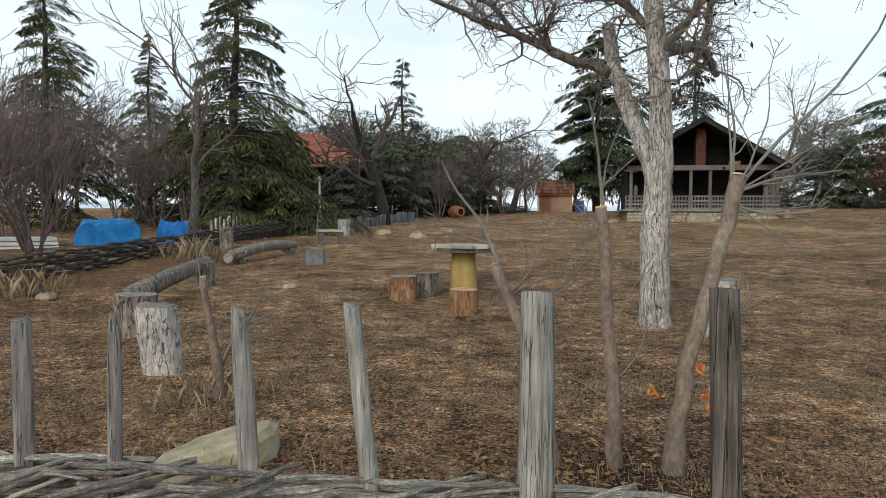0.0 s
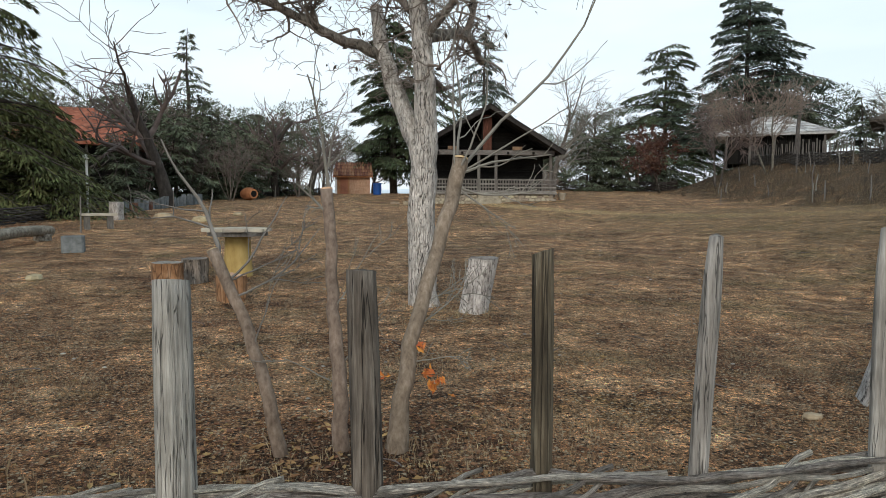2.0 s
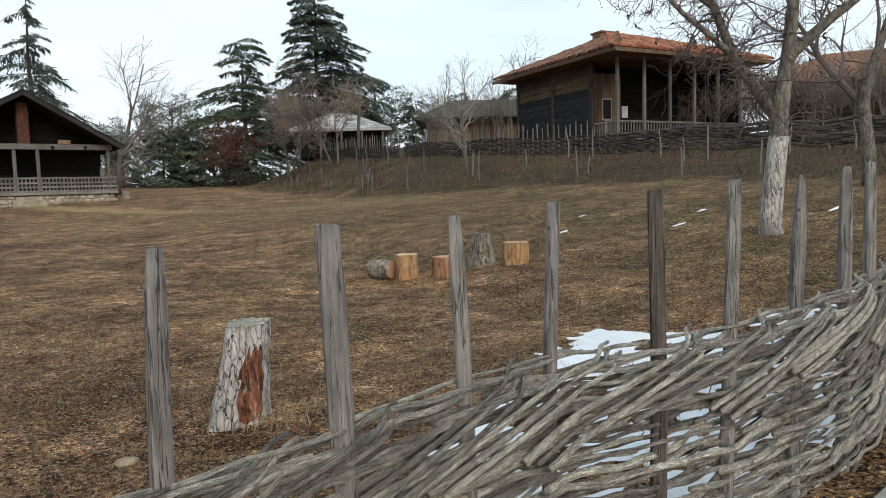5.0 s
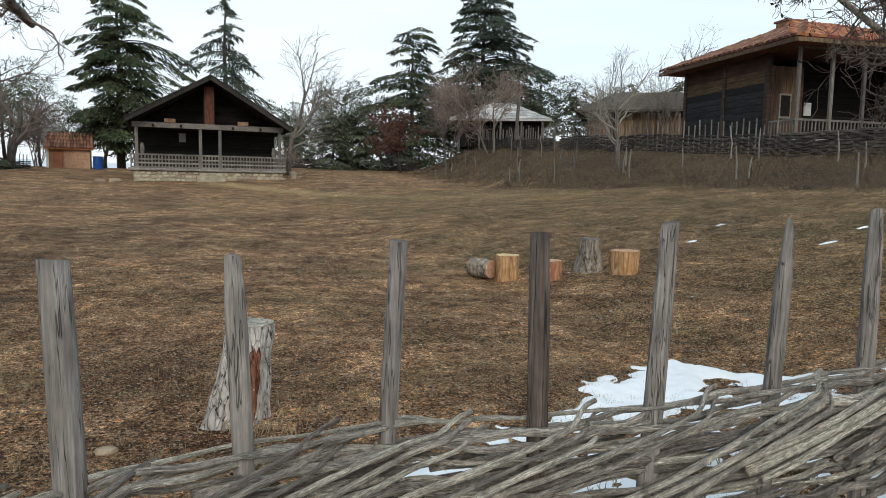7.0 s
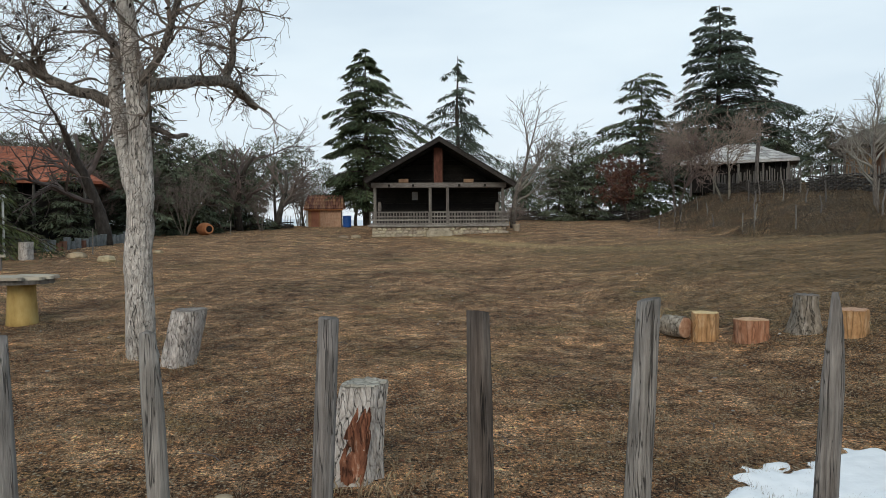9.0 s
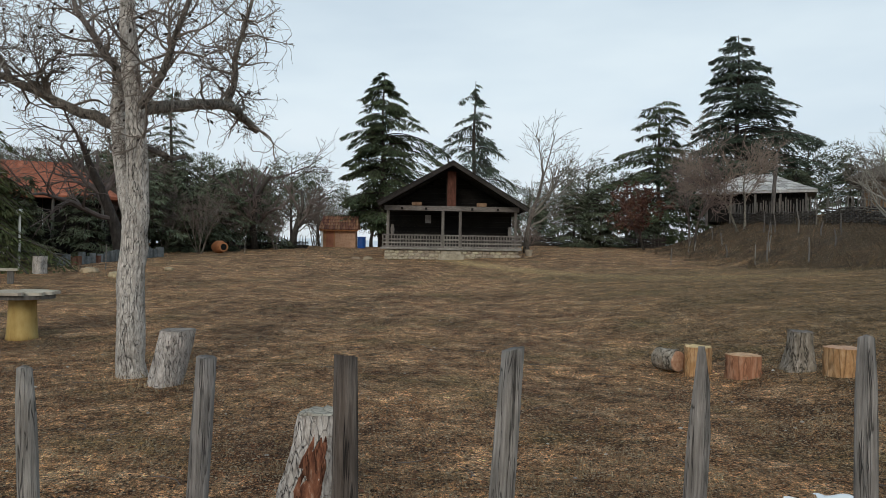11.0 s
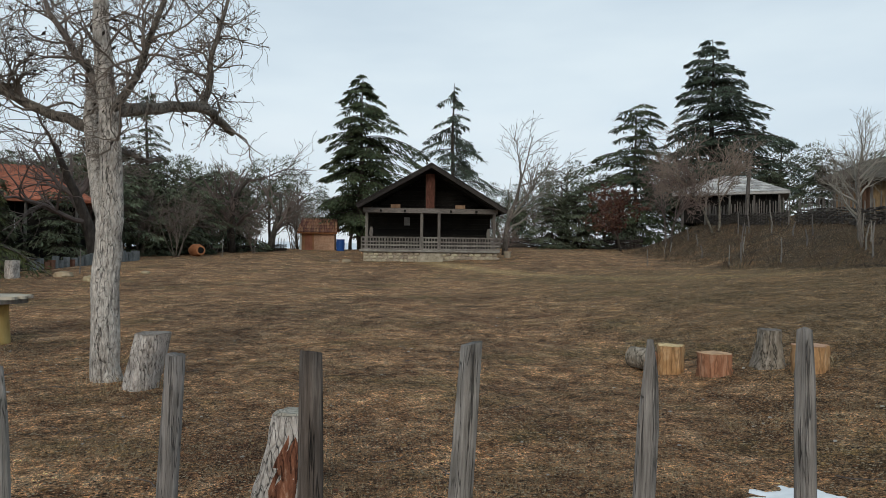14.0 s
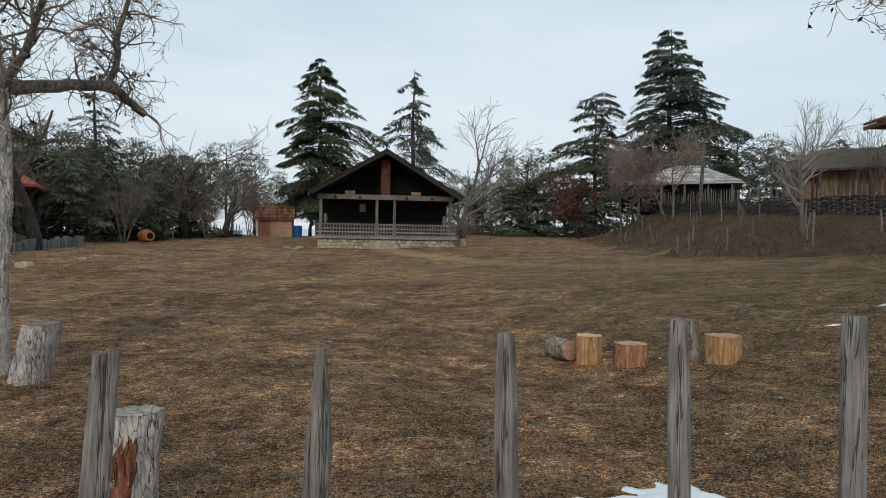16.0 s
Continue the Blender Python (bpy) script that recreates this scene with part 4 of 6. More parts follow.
    for (P, R), cnt, ln in ((left, 26, 0.85), (left2, 14, 0.8), (right, 12, 0.7), (r2, 26, 0.85), (m2, 18, 0.85), (m3, 18, 0.85), (main, 24, 0.95), (r3, 2, 0.3)):
        for _ in range(cnt):
            k = rg.randint(len(P) // 4 if P is not main[0] else 15, len(P) - 1)
            d = unit(rg.normal(0, 1, 3) * (1, 0.8, 0.7) + np.array((0, 0, 0.45)))
            branch(rg, tw, P[k], d, ln * rg.uniform(0.6, 1.3), min(0.02, R[k] * 0.45), 0, spec)
    for k in range(9):
        branch(rg, tw, np.array((0.0, 0.0, 0)) + stub[0][-4 - k % 5] + rg.normal(0, 0.06, 3), unit(np.array((rg.normal(0, 1), rg.normal(0, .6), 0.8))), 0.5, 0.010, 0, spec)
    part("crown", limbs_to_geo(tw, (0, 1, 2), (4, 3, 3), 0, 0.0035), M["twig"], ob)["kind"] = "stuff"
    g = Geo()
    leaf_quads(g, rg, [p for lv, pts, _ in tw if lv >= 1 for p in pts[-1:]], 520, 0.038, 0.02)
    part("shrivelled_foliage", g, M["leaf_dark"], ob, "few shrivelled dark leaves")["kind"] = "stuff"


walnut()


def walnut_right():
    """The leaning walnut near the far end of the fence and the darker tree behind it."""
    rg = np.random.RandomState(8)
    x0, y0 = 13.3, 4.7
    ob = thing("walnut_tree", x0, y0, ground_z(x0, y0) - 0.05, label="forked bare walnut with pale lower trunk near the fence", category="tree")
    limbs = []

    def limb(pts, rad, level=0):
        limbs.append((level, [np.array(p, float) for p in pts], rad))
        return limbs[-1][1], rad
    limb([(0, 0, -0.1), (0.0, 0, 0.3), (0.03, -0.04, 1.0), (0.05, -0.08, 1.52)], [0.20, 0.155, 0.145, 0.14])
    main = limb([(0.05, -0.08, 1.5), (0.05, -0.1, 2.0), (0.08, -0.2, 2.7), (0.12, -0.25, 3.5), (0.05, -0.2, 4.6), (0.2, -0.2, 5.8)], [0.14, 0.135, 0.10, 0.085, 0.065, 0.04], 1)
    left = limb([(0.05, -0.08, 1.75), (-0.18, 0.2, 2.3), (-0.4, 0.4, 2.75), (-0.55, 0.65, 3.5), (-0.75, 0.9, 4.4), (-1.3, 1.4, 5.2)], [0.095, 0.085, 0.075, 0.06, 0.045, 0.025], 1)
    l2 = limb([(-0.4, 0.4, 2.75), (-1.0, 0.9, 3.4), (-1.5, 1.2, 3.95), (-1.9, 1.4, 4.35), (-2.2, 1.5, 4.5)], [0.045, 0.035, 0.024, 0.016, 0.008], 1)
    l3 = limb([(-0.55, 0.65, 3.5), (-1.0, 1.1, 4.0), (-1.4, 1.7, 4.3), (-1.7, 2.1, 4.3)], [0.05, 0.04, 0.025, 0.01], 1)
    rr = limb([(0.1, -0.2, 2.7), (0.5, -0.6, 3.2), (1.0, -1.2, 3.8), (1.6, -1.8, 4.6)], [0.09, 0.07, 0.05, 0.02], 1)
    part("trunk", limbs_to_geo(limbs, (0,), (16, 10), 0.09), M["bark_white"], ob, smooth_shade=True)
    for one in limbs:
        if one[0] == 1:
            part("limb", limbs_to_geo([one], (1,), (16, 10), 0.09), M["bark_grey"], ob, smooth_shade=True)
    spec = dict(levels=3, seg=(6, 5, 4), wander=(0.3, 0.34, 0.34), up=(0.0, 0.03, 0.0), kids=(5, 2.4, 0), angle=((30, 75), (30, 75), (30, 70)), ratio=((0.4, 0.75), (0.35, 0.7), (0.4, 0.6)))
    spec["from"] = (0.15, 0.2, 0.2)
    tw = []
    for (P, R), cnt, ln in ((main, 16, 1.1), (left, 20, 1.1), (l2, 20, 0.75), (l3, 16, 0.75), (rr, 12, 1.0)):
        for _ in range(cnt):
            k = rg.randint(1, len(P))
            q = P[k - 1] + (P[k] - P[k - 1]) * rg.random_sample()
            branch(rg, tw, q, unit(rg.normal(0, 1, 3) + np.array((-0.2, 0.2, 0.1))), ln * rg.uniform(0.6, 1.3), min(0.018, R[k] * 0.5), 0, spec)
    part("crown", limbs_to_geo(tw, (0, 1, 2), (4, 3, 3), 0, 0.004), M["twig"], ob)["kind"] = "stuff"
    g = Geo()
    leaf_quads(g, rg, [p for lv, pts, _ in tw if lv >= 1 for p in pts[-1:]], 300, 0.04, 0.03)
    part("shrivelled_foliage", g, M["leaf_dark"], ob, "few shrivelled dark leaves")["kind"] = "stuff"


walnut_right()


def build_trees():
    # evergreens
    put(conifer("cedar_tree", 21, 14.6, 6.6, "cedar", "tall dark cedar with tiered drooping boughs behind the house", droop=0.2, whorls=26, per=8, ragged=0.6, power=0.7, start=0.15, blade=0.42, density=1.5, extra=((0.60, 0.0, 5.6), (0.58, 0.15, 5.0), (0.52, -0.2, 5.2), (0.62, 0.1, 4.6))), 6.5, 61.5, 0, 1.08)
    put(conifer("cedar_tree", 22, 15.2, 8.0, "cedar_blue", "sparse slender cedar with long hanging boughs behind the house", droop=0.3, whorls=24, per=5, density=0.9, power=1.0, ragged=0.4, lift=0.1, blade=0.42), 14.8, 62)
    put(conifer("cedar_tree", 23, 13.8, 8.8, "cedar", "layered flat-topped cedar with gaps between boughs", droop=0.12, whorls=18, per=8, flat=1, density=1.3, power=0.75, ragged=0.55, blade=0.42), 32.6, 62.5)
    put(conifer("cedar_tree", 24, 16.6, 8.6, "cedar_blue", "tall pointed blue-green cedar behind the hut", droop=0.08, whorls=28, per=9, ragged=0.45, power=0.75, lift=0.3, blade=0.42, density=1.4), 36.5, 55.5)
    left = put(conifer("cedar_tree", 25, 12.4, 3.4, "cedar_warm", "dense dark cedar beside the wattle fence", droop=0.25, whorls=30, per=8, ragged=0.35, power=0.8, start=0.05, blade=0.24, density=1.4), -11.0, 26.0)
    put(conifer("cedar_tree", 26, 4.4, 3.4, "cedar_warm", "low spreading olive-green cedar beside the wattle fence", droop=0.3, whorls=16, per=9, ragged=0.3, power=0.6, start=0.04, blade=0.24, density=1.3), -9.7, 27.6)
    again(left, -20.0, 27.5, 60, 0.95)
    again(left, -23.5, 42, 150, 0.85, 0.95)
    put(conifer("larch_tree", 27, 11.5, 2.9, "pine", "thin grey-green conifer standing among bare trees", droop=0.05, whorls=26, per=5, density=0.7, power=0.8, lift=0.4, blade=0.36), -8.6, 50)
    far = put(pine("pine_tree", 28, 8.8, 4.2, "round-headed dark pine on the bank"), 47.5, 62, 0, 1.0)
    again(far, 43.5, 70, 40, 0.9)
    again(far, 27.0, 66, 80, 1.0)
    again(far, 21.5, 68, 120, 0.75)
    for i, (x, y, s) in enumerate(((-3.5, 64, 1.1), (-9, 66, 1.25), (-14.5, 62, 1.2), (-20, 58, 1.2), (-26, 54, 1.25), (0.5, 70, 1.0), (-6.5, 72, 1.15), (10.5, 70, 0.8), (-32, 47, 1.2), (-12, 56, 1.05), (-18, 50, 1.0), (24.5, 60, 0.9), (54, 58, 1.0), (60, 48, 1.1), (-2, 68, 1.2), (4, 72, 1.0), (-11, 70, 1.3), (-17, 66, 1.3), (-23, 62, 1.3), (-29, 60, 1.3), (16, 74, 0.8), (-5, 61, 0.95), (-15.5, 54, 1.0), (23.5, 70, 0.8))):
        again(far, x, y, i * 47, 0.78 * s, 0.74 * s * (0.95 + 0.1 * (i % 3)))
    # broad bare trees
    bent = put(bare_tree("bare_tree", 31, 8.5, 0.26, dict(kids=(9, 7, 4), wander=(0.14, 0.2, 0.22, 0.24)), "bark_dark", "twig", label="spreading bare tree with a dark trunk by the low wall", thin=0.010), -6.8, 34.6, 0, 1.2)
    again(bent, -2.9, 51, 80, 1.15)
    again(bent, -0.6, 54, 200, 1.0)
    again(bent, -13.0, 46, 140, 1.1)
    vase = put(bare_tree("bare_tree", 32, 9.2, 0.17, dict(kids=(12, 8, 4), angle=((28, 58), (22, 50), (20, 50)), wander=(0.07, 0.11, 0.14, 0.16), up=(0.06, 0.06, 0.05, 0.03)), "bark_grey", "twig_pale", label="upright pale-barked bare tree beside the house", thin=0.009), 15.6, 45.0, 0, 1.08)
    again(vase, 23.1, 21.9, 70, 0.62)
    again(vase, 41.5, 62, 20, 0.8)
    again(vase, 39.0, 40, 120, 0.8)
    tall = put(bare_tree("bare_tree", 33, 10.5, 0.20, dict(kids=(8, 6, 4), wander=(0.13, 0.2, 0.2, 0.2)), "bark_grey", "twig", label="tall crooked bare tree with a pale trunk at the fence", thin=0.009), -10.0, 20.3, 30, 0.82)
    again(tall, 18.3, 4.9, 10, 0.72)
    again(tall, 36, 30, 200, 0.7)
    red = put(bare_tree("bare_tree", 34, 6.6, 0.10, dict(kids=(9, 7, 4)), "bark_grey", "twig_red", stems=2, spread=0.3, label="small reddish bare tree on the bank by the hut", thin=0.010), 27.2, 38.6)
    again(red, 25.6, 41.5, 100, 1.0)
    put(bare_tree("oak_sapling", 35, 6.4, 0.10, dict(kids=(8, 6, 3)), "bark_dark", "twig_red", stems=2, spread=0.3, label="young oak holding red-brown winter leaves", leaf="leaf_redbrown", leaves=2600, leaf_size=0.13, thin=0.01), 26.6, 51.0)
    # dark undergrowth below the taller trees
    bush = put(conifer("juniper", 41, 4.2, 2.0, "pine", "loose dark evergreen bush among bare trunks", droop=0.1, whorls=14, per=7, start=0.03, ragged=0.6, power=0.45, blade=0.30, density=0.9, lift=0.45), -11.8, 36.0)
    for i, (x, y, q) in enumerate(((-9.4, 37.5, 0.9), (-13.6, 35.2, 1.1), (-8.2, 43.5, 1.25), (-6.3, 45.0, 1.2), (-4.6, 47.5, 1.1), (-10.2, 45, 1.4), (-7.4, 48.5, 1.5), (-2.8, 53, 1.2), (-5.0, 54, 1.5), (-12.5, 47, 1.6), (-16.5, 40, 1.4), (-16.2, 33, 1.2), (22.6, 56.5, 1.15), (25.2, 57.5, 1.3), (29.5, 58.5, 1.2), (20.3, 60, 0.9), (44.5, 60, 1.3), (38.2, 50, 1.0), (41.0, 47.5, 1.1), (44.5, 45, 1.2), (47.5, 42, 1.3), (35.5, 54, 1.0), (49, 36, 1.2))):
        again(bush, x, y, i * 53, q * 1.1, q)
    # thickets
    shrub = put(bare_tree("shrub", 36, 5.2, 0.05, dict(kids=(5, 4, 2), angle=((15, 40), (15, 45), (20, 50)), wander=(0.1, 0.14, 0.18, 0.2)), "twig", "twig", stems=7, spread=0.35, label="dense bare brown shrub with many thin stems", category="shrub", group="bare shrubs", thin=0.007), -11.6, 15.5)
    shrub2 = put(bare_tree("shrub", 37, 4.4, 0.045, dict(kids=(5, 4, 2), angle=((15, 40), (15, 45), (20, 50))), "twig_red", "twig_red", stems=8, spread=0.45, label="dense bare reddish shrub with many thin stems", category="shrub", group="bare shrubs", thin=0.007), -11.2, 12.4)
    spots = ((-13.5, 18, 1.1), (-17.0, 21.5, 1.2), (-18.5, 26, 1.2), (-16.5, 30, 1.3), (-14.6, 29.5, 1.2), (-13.3, 13.5, 1.0), (-19.5, 34, 1.3),
             (-5.0, 43, 0.8), (-7.2, 43.5, 0.7), (-9.4, 41, 0.9), (-1.3, 50, 0.6), (-5.6, 48, 0.9), (-11, 44, 1.1), (-15, 41, 1.3), (-8.5, 46.5, 1.2), (-3.8, 49, 1.0), (-22, 36, 1.2), (-25, 32, 1.3), (-19, 22, 1.0),
             (0.6, 62, 1.0), (-3, 58, 1.1), (-7, 56, 1.2), (19, 64, 0.8), (24, 66, 0.9), (17.5, 52, 0.5), (34, 36, 0.7), (37, 33, 0.9), (42, 27, 0.8), (40, 16, 0.9), (37, 10, 0.8), (43, 8, 1.0), (33, 6, 0.6), (46, 20, 1.0), (40.5, 18.5, 0.9), (39.5, 14.0, 0.8), (41.5, 21.5, 1.0), (38.5, 12.2, 0.9), (43, 12, 1.0), (36.5, 17.5, 0.6), (37.5, 20.5, 0.7), (44, 17, 1.0), (35.5, 14.5, 0.6))
    for i, (x, y, s) in enumerate(spots):
        again(shrub if i % 3 else shrub2, x, y, i * 67, s)
    # tree row against the pale, haze-coloured hills
    rg = random.Random(4)
    for i in range(26):
        x = -34 + i * 3.4 + rg.uniform(-1, 1)
        y = 76 + rg.uniform(-4, 8) - abs(x) * 0.15
        again((bent, vase, red, tall)[i % 4], x, y, rg.uniform(0, 360), rg.uniform(0.7, 0.95), None, 0)


build_trees()

# ---------------------------------------------------------------- buildings


def rails(g, a, b, zs, w, h):
    for z in zs:
        g.bar((a[0], a[1], z), (b[0], b[1], z), w, h)
    return g


def roof_slab(g, p, q, r, s, t=0.14):
    """A slab of thickness t under the four corners p q r s."""
    pts = [Vector(v) for v in (p, q, r, s)]
    n = (pts[1] - pts[0]).cross(pts[3] - pts[0]).normalized()
    if n.z < 0:
        n = -n
    top = [tuple(v) for v in pts]
    low = [tuple(v - n * t) for v in pts]
    return g.add(top + low, [(0, 1, 2, 3), (7, 6, 5, 4), (0, 4, 5, 1), (1, 5, 6, 2), (2, 6, 7, 3), (3, 7, 4, 0)])


def tile_rows(parent, eave_a, eave_b, top_a, top_b, rows, cols, material, name="tile", lift=0.03):
    """Courses of half-round tiles between an eave and a ridge; each tile is a piece of its own."""
    ea, eb, ta, tb = (Vector(v) for v in (eave_a, eave_b, top_a, top_b))
    up = ((ta + tb) / 2 - (ea + eb) / 2)
    along = (eb - ea).normalized()
    slope = up.normalized()
    nrm = along.cross(slope)
    if nrm.z < 0:
        nrm = -nrm
    tl = up.length / rows * 1.12
    w = (eb - ea).length / cols
    g = Geo()
    verts, faces = [], []
    for i, (s, k) in enumerate(((0, 1.0), (tl, 0.82))):
        for j in range(5):
            a = math.pi * j / 4
            verts.append((math.cos(a) * w * 0.5 * k, s, math.sin(a) * w * 0.34 * k))
    faces = [(j, j + 1, 6 + j, 5 + j) for j in range(4)] + [(0, 1, 2, 3, 4)]
    me = g.add(verts, faces).mesh(name, material)
    for r in range(rows):
        f0 = r / rows
        a, b = ea.lerp(ta, f0), eb.lerp(tb, f0)
        n = max(1, int(round((b - a).length / w)))
        for c in range(n):
            p = a.lerp(b, (c + 0.5) / n) + nrm * (lift + random.uniform(0, 0.015))
            m = Matrix((along, slope, nrm)).transposed().to_4x4()
            m.translation = p
            part(name, me, material, parent, m=m @ pose(0, 0, 0, random.uniform(2, 5), 0, random.uniform(-2, 2)))


def gable_house():
    X, Y, FL = 9.93, 40.0, 1.97
    ob = thing("wooden_house", X, Y, 0, -5, label="old near-black timber house with an open veranda on a stone footing", category="house")
    dark, beam, up = M["dark_plank"], M["beam_grey"], M["beam_up"]
    # footing and floor
    part("footing", Geo().box((0.05, 4.9, 1.35), (7.9, 9.6, 1.0)), M["wallstone"], ob, "rubble stone footing")
    stones = [Geo().add(*stone_shape(k, 0.5, 0.5, 0.5)).mesh("stone", M["wallstone"]) for k in range(5)]
    rg = random.Random(2)
    for row in range(4):
        x = -3.95 + rg.uniform(0, 0.2)
        while x < 3.95:
            w = rg.uniform(0.2, 0.42)
            part("stone", stones[rg.randrange(5)], None, ob, m=pose(x + w / 2, 0.1, 1.12 + row * 0.2 + rg.uniform(-0.03, 0.03)) @ Matrix.Diagonal((w, 0.16, 0.2, 1)))
            x += w
    part("floor", Geo().box((0, 4.85, FL - 0.06), (8.3, 9.9, 0.12)), beam, ob)
    # veranda timbers
    for x in (-3.72, -0.5, 0.52, 3.78):
        part("veranda_post", Geo().box((x, 0.02, (FL + 4.16) / 2), (0.17, 0.17, 4.16 - FL), 0, 0.03), up, ob)
    part("beam", Geo().box((0.02, 0.0, 4.27), (7.9, 0.24, 0.28)), beam, ob, "weathered grey tie beam")
    for x in (-2.05, 1.75):
        part("beam_block", Geo().box((x, -0.02, 4.52), (0.56, 0.3, 0.2)), M["plank_warm"], ob)
    for x in (-2.9, -1.5, 1.2, 2.7):
        part("bracket", Geo().box((x, -0.16, 4.24), (0.12, 0.2, 0.13)), dark, ob)
    slat = Geo().box((0, 0, 0.36), (0.075, 0.05, 0.72)).mesh("slat", up)
    for x0, x1 in ((-4.0, -0.6), (-0.42, 0.44), (0.62, 4.1)):
        for z in (0.05, 0.27, 0.47, 0.72):
            part("rail", Geo().box(((x0 + x1) / 2, -0.06, FL + z), (x1 - x0, 0.06, 0.085)), beam, ob)
        n = int((x1 - x0) / 0.165)
        for i in range(n + 1):
            part("slat", slat, up, ob, m=pose(x0 + (x1 - x0) * i / n, -0.03, FL))
    # dark walls of boards, the veranda's shade included in their black
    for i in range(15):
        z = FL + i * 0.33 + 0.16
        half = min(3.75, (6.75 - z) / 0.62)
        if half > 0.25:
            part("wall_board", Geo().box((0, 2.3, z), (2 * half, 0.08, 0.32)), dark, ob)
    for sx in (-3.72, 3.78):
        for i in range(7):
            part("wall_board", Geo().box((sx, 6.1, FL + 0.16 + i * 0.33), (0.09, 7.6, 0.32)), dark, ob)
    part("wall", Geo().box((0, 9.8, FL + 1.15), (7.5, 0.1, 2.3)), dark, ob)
    # ceiling added to keep daylight out of the veranda
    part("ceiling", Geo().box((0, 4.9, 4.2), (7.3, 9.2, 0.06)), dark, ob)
    # boards added across the open gable; their black is its shade
    for i in range(8):
        z = 4.55 + i * 0.29
        half = max(0.1, (6.62 - z) / 0.60)
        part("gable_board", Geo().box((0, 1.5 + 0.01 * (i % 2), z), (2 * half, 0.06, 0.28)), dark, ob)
    part("door_leaf", Geo().box((0.02, 2.24, FL + 0.95), (0.85, 0.05, 1.9)), M["shade_fill"], ob, "dark closed door")
    # gable centre board, roof
    part("centre_board", Geo().box((-0.02, -0.04, 5.42), (0.5, 0.08, 2.06)), M["plank_red"], ob, "reddish upright gable board")
    part("centre_board", Geo().box((-0.02, 0.1, 5.42), (0.62, 0.08, 2.2)), dark, ob)
    zr, y0, y1 = 6.94, -1.0, 10.2
    for s, xe, ze in ((-1, 4.3, 4.5), (1, 4.42, 4.28)):
        part("roof", roof_slab(Geo(), (0, y0, zr), (s * xe, y0, ze), (s * xe, y1, ze), (0, y1, zr), 0.13), M["roof_dark"], ob)
        for k in range(6):
            a, b = k / 6, (k + 1) / 6
            part("roof_board", roof_slab(Geo(), (s * xe * a, y0 - 0.05, zr - (zr - ze) * a + 0.06), (s * xe * b * 1.01, y0 - 0.05, zr - (zr - ze) * b + 0.05),
                                         (s * xe * b * 1.01, y1, zr - (zr - ze) * b + 0.05), (s * xe * a, y1, zr - (zr - ze) * a + 0.06), 0.05), M["roof_dark"], ob)
        part("barge_board", Geo().bar((0, y0 + 0.02, zr - 0.12), (s * (xe - 0.05), y0 + 0.02, ze - 0.1), 0.06, 0.2), M["roof_dark"], ob)
        for k in range(5):
            part("rafter", Geo().bar((0, 0.3 + k * 0.5, zr - 0.25), (s * (xe - 0.2), 0.3 + k * 0.5, ze - 0.1), 0.08, 0.12), dark, ob)
    part("notice", Geo().box((-1.35, 2.22, 3.75), (0.36, 0.02, 0.5)), M["paper"], ob, "pale paper notice on the wall")
    part("step", Geo().box((0.0, -0.35, 1.35), (1.5, 0.7, 0.5), 0, 0.05), M["wallstone"], ob, "pale stone doorstep")
    part("step", Geo().box((0.0, -0.2, 1.62), (1.2, 0.5, 0.3), 0, 0.04), M["wallstone"], ob, "pale stone doorstep")
    for x, z in ((-3.45, 3.0), (3.45, 2.95)):
        part("hanging_basket", Geo().tube([(x, 0.05, z - 0.25), (x, 0.05, z), (x, 0.05, z + 0.3)], [0.09, 0.12, 0.07], 8), M["beam_up"], ob)


def stone_shape(seed, sx, sy, sz, sides=8, rings=4):
    """A rounded angular stone about its centre."""
    rg = random.Random(seed)
    verts, faces = [(0, 0, -sz)], []
    for i in range(1, rings):
        b = math.pi * i / rings
        for j in range(sides):
            a = 2 * math.pi * j / sides
            k = rg.uniform(0.82, 1.08)
            r = math.sin(b) ** 0.5
            verts.append((sx * r * k * math.cos(a), sy * r * k * math.sin(a), -sz * math.cos(b) * rg.uniform(0.9, 1.05)))
    verts.append((0, 0, sz))
    for j in range(sides):
        faces.append((0, 1 + (j + 1) % sides, 1 + j))
        for i in range(rings - 2):
            p = 1 + i * sides
            faces.append((p + j, p + (j + 1) % sides, p + sides + (j + 1) % sides, p + sides + j))
        p = 1 + (rings - 2) * sides
        faces.append((p + j, p + (j + 1) % sides, len(verts) - 1))
    return verts, faces


gable_house()


